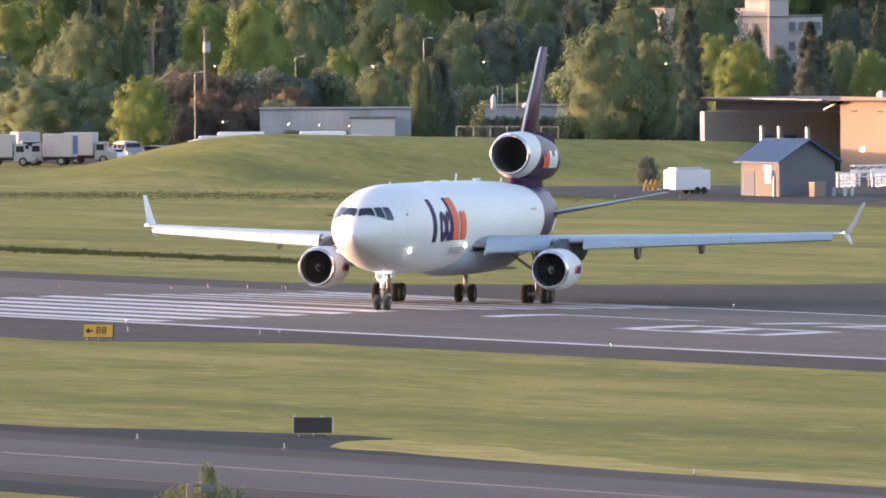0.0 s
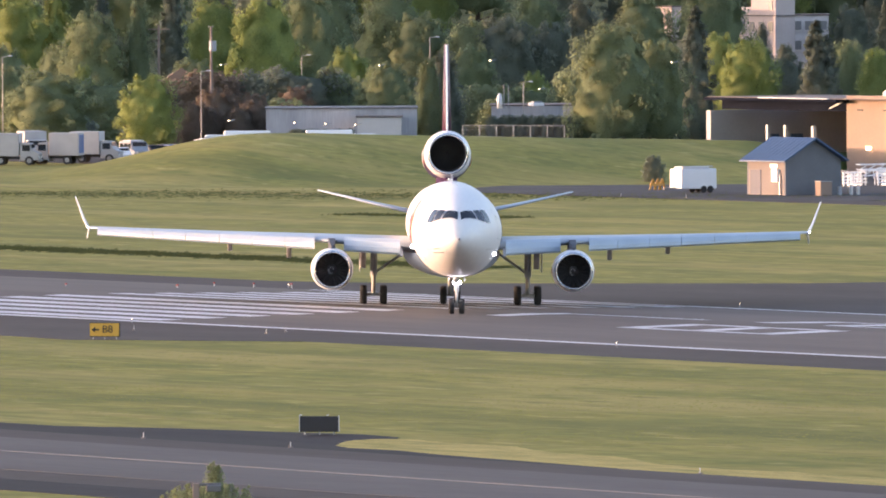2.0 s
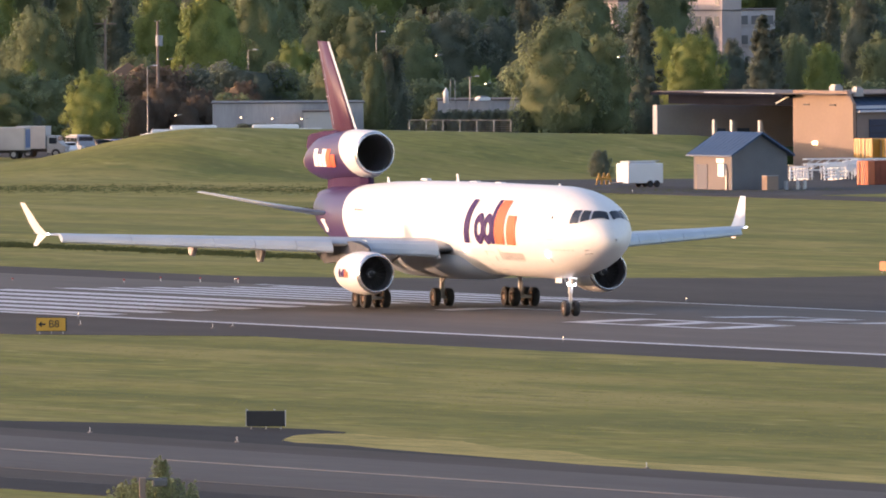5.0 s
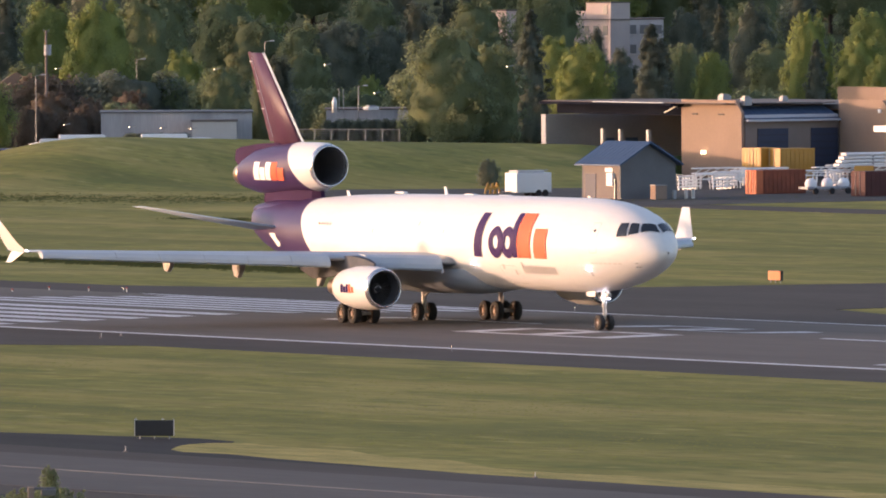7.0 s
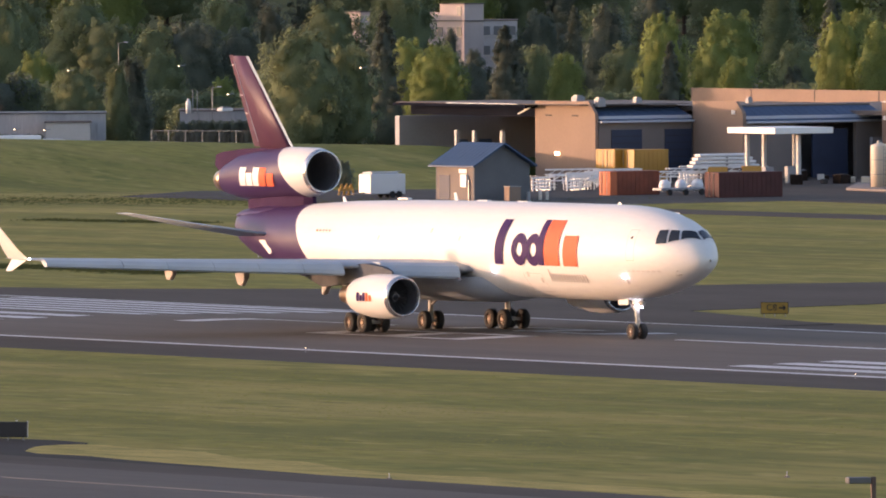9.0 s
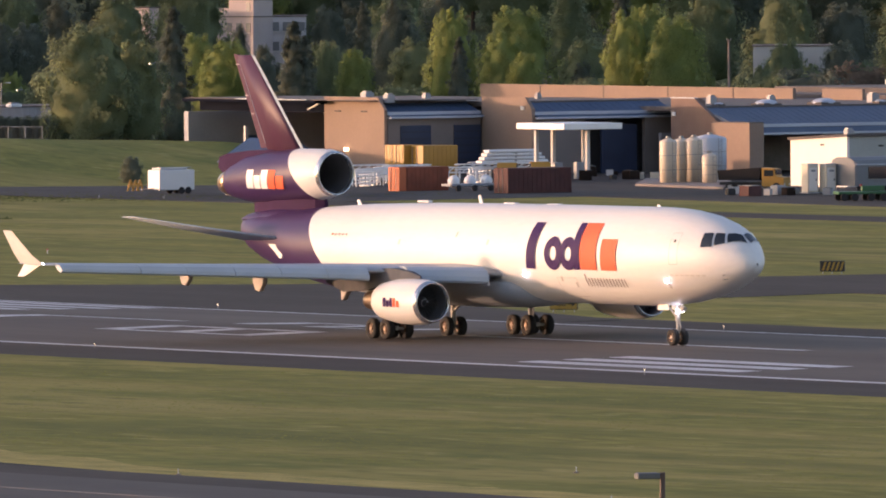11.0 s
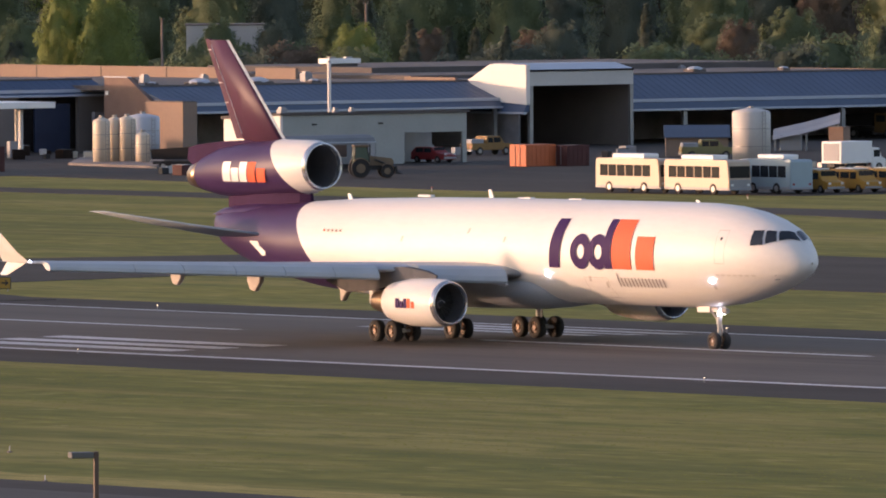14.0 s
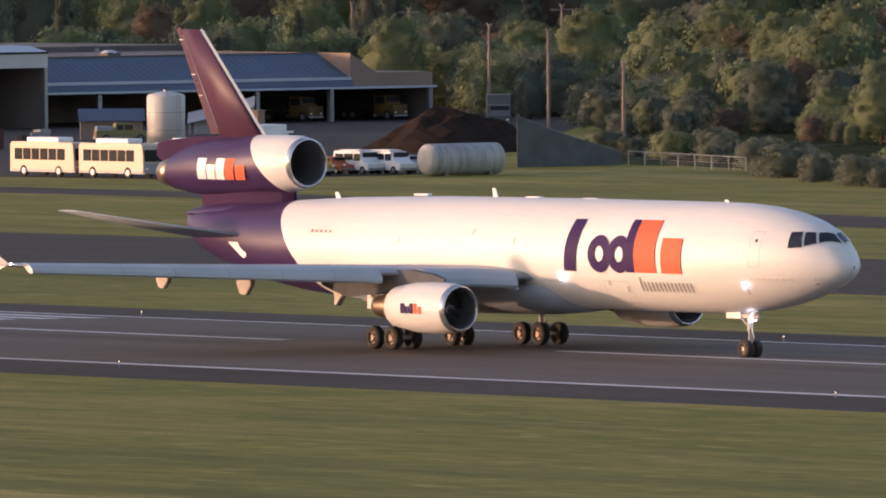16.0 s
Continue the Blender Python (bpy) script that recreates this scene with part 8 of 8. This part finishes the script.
    for r0, r1 in zip(g, g[1:]):
        for j in range(nv):
            bm.faces.new((r0[j], r0[j + 1], r1[j + 1], r1[j]))
    bmesh.ops.recalc_face_normals(bm, faces=bm.faces)
    h = thing("soil_heap", Matrix.Identity(4), "large heap of dark brown soil", "soil heap")
    part("soil", bm, SOIL, h)
    box_truck(pose(-228.0, 386.5, GROUND_Z + 0.03, 0, 0, -38), OLD_GREY, "dull grey truck facing out behind the soil heap", "yard trucks", 6.0, 3.4)
    SCREEN = material("grey_fence_screen", (0.10, 0.108, 0.106), 0.9, vary=0.3, size=1.5, fine=0.1)
    # screened slope fence beside the heap
    pa, pb = Vector((-96.48, 279.0, 0)), Vector((-96.52, 291.34, 0))
    t = thing("screen_fence", Matrix.Identity(4), "grey screened fence falling away from the soil heap", "fence")
    n = 14
    spot = lambda f: pa.lerp(pb, f)
    tall = lambda f: 4.7 - 3.5 * f ** 0.85
    for k in range(n):
        a_, b = spot(k / n), spot((k + 1) / n)
        ha, hb = tall(k / n), tall((k + 1) / n)
        bm = bmesh.new()
        d = (b - a_).normalized().cross(Vector((0, 0, 1))) * 0.04
        loft(bm, [[(*(a_ + d).xy, GROUND_Z), (*(a_ - d).xy, GROUND_Z), (*(a_ - d).xy, GROUND_Z + ha), (*(a_ + d).xy, GROUND_Z + ha)], [(*(b + d).xy, GROUND_Z), (*(b - d).xy, GROUND_Z), (*(b - d).xy, GROUND_Z + hb), (*(b + d).xy, GROUND_Z + hb)]])
        part("panel", bm, SCREEN, t, "grey mesh panel")
        part("post", rod(bmesh.new(), (*a_.xy, GROUND_Z), (*a_.xy, GROUND_Z + ha + 0.06), 0.05, 6), SCREEN, t)
        part("rail", rod(bmesh.new(), (*a_.xy, GROUND_Z + ha), (*b.xy, GROUND_Z + hb), 0.035, 6), STEEL, t)


def poles():
    for x, y, h, lamp in ((-241.29, 396.28, 10.44, 0), (-206.69, 375.3, 10.35, 0), (-133.22, 322.81, 8.44, 1), (-305.23, 460.1, 11.37, 2), (-453.72, 286.53, 14.04, 3), (-508.33, 312.1, 13.7, 2), (-389.04, 384.92, 12.06, 0), (-423.6, 439.35, 13.14, 0), (-366.72, 479.93, 11.14, 0), (-362.51, 485.07, 10.45, 2)):
        t = thing("utility_pole", at(x, y), "weathered wooden utility pole among trees", "pole", "utility poles")
        part("shaft", rod(bmesh.new(), (0, 0, -0.2), (0, 0, h), 0.19, 10, 0.13), WOOD_POLE, t)
        if lamp in (1, 2):
            part("crossarm", one_box((0.0, 0, h - 0.5), (0.12, 2.6 if lamp == 2 else 1.0, 0.14), -35), WOOD_POLE, t)
        for s in (-0.3, 0.3):
            part("insulator", rod(bmesh.new(), (0, s, h - 0.1), (0, s, h + 0.15), 0.05, 6), STEEL, t)
        if lamp == 3:
            part("transformer", rod(bmesh.new(), (0.35, 0, h - 2.8), (0.35, 0, h - 1.6), 0.42, 12), GREY_PAINT, t, "grey pole transformer")
    # slim car-park lamps
    for x, y, h in ((-420.01, 264.96, 9.45), (-474.03, 310.9, 10.3), (-431.08, 246.15, 11.19), (-462, 320.89, 12.36), (-430.95, 313.9, 7.58)):
        t = thing("street_lamp", at(x, y, 40), "slim metal street lamp with a small head", "lamp", "street lamps")
        part("shaft", rod(bmesh.new(), (0, 0, -0.2), (0, 0, h), 0.055, 8, 0.04), STEEL, t)
        part("arm", rod(bmesh.new(), (0, 0, h), (0.9, 0, h + 0.15), 0.03, 6), STEEL, t)
        part("head", one_box((0.9, 0, h + 0.12), (0.5, 0.22, 0.12), 0, 0.03), FASCIA, t)
    # small lit lamps seen between the trees and on walls
    for x, y, z in ((-466.01, 295.2, 9.15), (-443.82, 302.77, 9.18), (-440.92, 307.44, 9.28), (-428.72, 308.08, 9.75), (-425.77, 312.74, 6.54), (-389.08, 258.14, 3.9), (-387.34, 260.99, 3.76), (-385.65, 263.74, 3.68), (-394.45, 253.13, 4.15), (-379.96, 300.77, 10.01), (-338.79, 299.56, 1.33), (-411.29, 298.22, 2.21)):
        t = thing("wall_lamp", pose(x, y, z), "small lit lamp among trees and sheds", "lamp", "lit lamps")
        bm = bmesh.new()
        bmesh.ops.create_uvsphere(bm, u_segments=8, v_segments=6, radius=0.06)
        part("bulb", bm, LAMP_WARM, t, "lit lamp bulb")
        part("bracket", rod(bmesh.new(), (0, 0.15, 0), (0, 0.8, 0.1), 0.05, 6), STEEL, t)
    # chain-link fences on the bank and at the wood's edge
    for i, (p0, p1, n, hh) in enumerate((((-349.89, 254.97), (-339.97, 261.3), 6, 1.3), ((-96.03, 291.72), (-68.64, 282.06), 7, 1.25), ((-272.64, 250.98), (-270.54, 250.52), 2, 1.0))):
        t = thing("mesh_fence", Matrix.Identity(4), "chain-link fence with a pale top rail", "fence", "mesh fences")
        z = 2.85 if i == 0 else GROUND_Z
        pa, pb = Vector((*p0, z)), Vector((*p1, z))
        for k in range(n + 1):
            q = pa.lerp(pb, k / n)
            part("post", rod(bmesh.new(), (q.x, q.y, z - 0.6), (q.x, q.y, z + hh), 0.07, 6), STEEL, t)
        for f in (1.0, 0.5) if i else (1.0,):
            part("rail", rod(bmesh.new(), pa + Vector((0, 0, hh * f)), pb + Vector((0, 0, hh * f)), 0.04 if f == 1 else 0.02, 6), STEEL, t, "pale top rail")
        bm = bmesh.new()
        for k in range(1, 6):
            lift = Vector((0, 0, hh * k / 6))
            rod(bm, pa + lift, pb + lift, 0.009, 4)
        part("mesh", bm, GREY_PAINT, t, "thin wire mesh")


def near_lamp_and_tree():
    # a lamp post and a treetop stand between the deck and the field
    x, y, z = 503.63, -257.85, 12.08
    t = thing("street_lamp", pose(x, y, GROUND_Z, 0, 0, 250), "brown square-headed parking lamp post", "lamp", "parking lamps")
    part("shaft", one_box((0, 0, (z - GROUND_Z) / 2), (0.13, 0.13, z - GROUND_Z), 0, 0.02), DARK_POLE, t)
    part("head", one_box((0.42, 0, z - GROUND_Z - 0.09), (0.62, 0.40, 0.17), 0, 0.03), LAMP_GREY, t, "flat dark grey lamp head")
    x, y, z = 497.77, -285.14, 12.36
    t = thing("street_lamp", pose(x, y, GROUND_Z, 0, 0, 59), "grey square lamp post with a box head beside a treetop", "lamp", "parking lamps")
    H = z - GROUND_Z
    part("shaft", one_box((0, 0, H / 2), (0.17, 0.17, H), 0, 0.02), WOOD_POLE, t)
    part("arm", one_box((0.30, 0, H - 0.04), (0.70, 0.12, 0.07), 0, 0.015), LAMP_GREY, t, "flat grey arm")
    part("head", one_box((0.46, 0, H - 0.14), (0.38, 0.40, 0.18), 0, 0.03), LAMP_GREY, t, "boxy dark grey lamp head")
    x, y, z = 485.14, -277, 12.30
    rng = random.Random(9)
    vs, fs, ns = [], [], []
    H = z - GROUND_Z
    shoots = bmesh.new()
    across, away = Vector((0.515, 0.857)), Vector((-0.857, 0.515))
    for k in range(150):
        lead = k < 12
        f = rng.uniform(-0.2, 0.2) if lead else rng.uniform(-1.5, 1.0)
        d = rng.uniform(-0.2, 0.2) if lead else rng.uniform(-1.2, 1.2)
        top = H - (rng.uniform(0, 0.22) + 0.8 * abs(f) if lead else 0.46 + 0.22 * abs(f) + rng.random() ** 1.5 * 0.5 + 0.2 * abs(d))
        tip = across * f + away * d
        root = tip * 0.8
        rod(shoots, (*root, top - 1.4), (*tip, top), 0.012, 5, 0.004)
        for q in range(7):
            g = q / 6
            at_ = root.lerp(tip, 1 - 0.6 * g)
            leaf_cards(vs, fs, ns, (at_.x, at_.y, top - 0.03 - 0.85 * g), 0.06 + (0.20 if lead else 0.15) * min(1, g * 2.2), 40 if lead else 30, 0.026, rng, 1.3, 0.1)
    me = soft_mesh("crown", vs, fs, ns)
    me.materials.append(LEAF_MID)
    t = thing("tree", pose(x, y, GROUND_Z), "fresh green treetop below the viewing deck", "tree")
    c = new("crown", me)
    c.parent = t
    part("twigs", shoots, BARK, t)
    part("trunk", rod(bmesh.new(), (0, 0, 0), (0, 0, H - 0.9), 0.16, 8, 0.05), BARK, t)


signs()
yard_vehicles()
far_car_park()
yard_things()
poles()
near_lamp_and_tree()


PLANE_PATH = [   # seconds, x, y, heading, nose down
    (0, 32.87, 15.25, -44.96, -0.10),
    (0.5, 34.70, 13.38, -41.24, -0.08),
    (1, 36.56, 11.77, -37.68, -0.08),
    (1.5, 38.44, 10.33, -34.32, -0.10),
    (2, 40.39, 9.01, -31.10, -0.11),
    (2.5, 42.48, 7.82, -27.83, -0.07),
    (3, 44.69, 6.76, -24.57, 0.01),
    (5.5, 62.04, 0.77, -10.49, -0.13),
    (6, 65.24, 0.44, -8.31, -0.09),
    (6.5, 68.64, 0.31, -6.68, -0.08),
    (7, 72.29, 0.31, -5.43, -0.06),
    (7.5, 76.26, 0.22, -4.41, -0.02),
    (8, 80.78, 0.16, -3.65, 0.00),
    (8.5, 85.87, -0.05, -2.97, 0.03),
    (11, 118.40, -0.18, -1.43, -0.03),
    (11.5, 126.33, 0.05, -1.25, 0.02),
    (12, 134.98, 0.19, -0.99, 0.06),
    (12.5, 144.34, 0.36, -0.78, 0.06),
    (13, 154.37, 0.50, -0.58, 0.06),
    (13.5, 165.23, 0.69, -0.52, 0.06),
    (14, 177.00, 0.97, -0.51, 0.07),
    (14.5, 189.41, 0.94, -0.67, 0.07),
    (15, 202.60, 1.03, -0.83, 0.08),
    (15.5, 216.39, 1.33, -0.90, 0.09),
    (16, 230.59, 1.84, -0.71, 0.09),
]


def motions():
    rows = []
    for t, x, y, h, dip in PLANE_PATH:
        c, s = math.cos(radians(h)), math.sin(radians(h))
        left, right, nose = [crown(y + s * px + c * py) for px, py in ((0, 5.3), (0, -5.3), (24.6, 0))]
        z = (left + right) / 2   # the wheels stand on the runway's crown
        rows.append((t, pose(x, y, z, math.degrees((left - right) / 10.6), dip - math.degrees((nose - z) / 24.6), h)))
    walk(airliner, rows)
    # the wheels roll with the distance covered
    ts = [r[0] for r in PLANE_PATH]
    gone = [0.0]
    for a_, b_ in zip(PLANE_PATH, PLANE_PATH[1:]):
        gone.append(gone[-1] + math.hypot(b_[1] - a_[1], b_[2] - a_[2]))
    for wheel, at, r in wheels:
        rows, last, turned = [], 0.0, 0.0
        for k in range(16 * FPS + 1):
            t = k / FPS
            total = math.degrees(float(np.interp(t, ts, gone)) / r)
            if k == 0 or k == 16 * FPS or total - last > 40:
                turned += min(total - last, 84.0)
                last = total
                rows.append((t, Matrix.Translation(at) @ pose(0, 0, 0, 0, turned % 360, 0)))
        walk(wheel, rows)


motions()
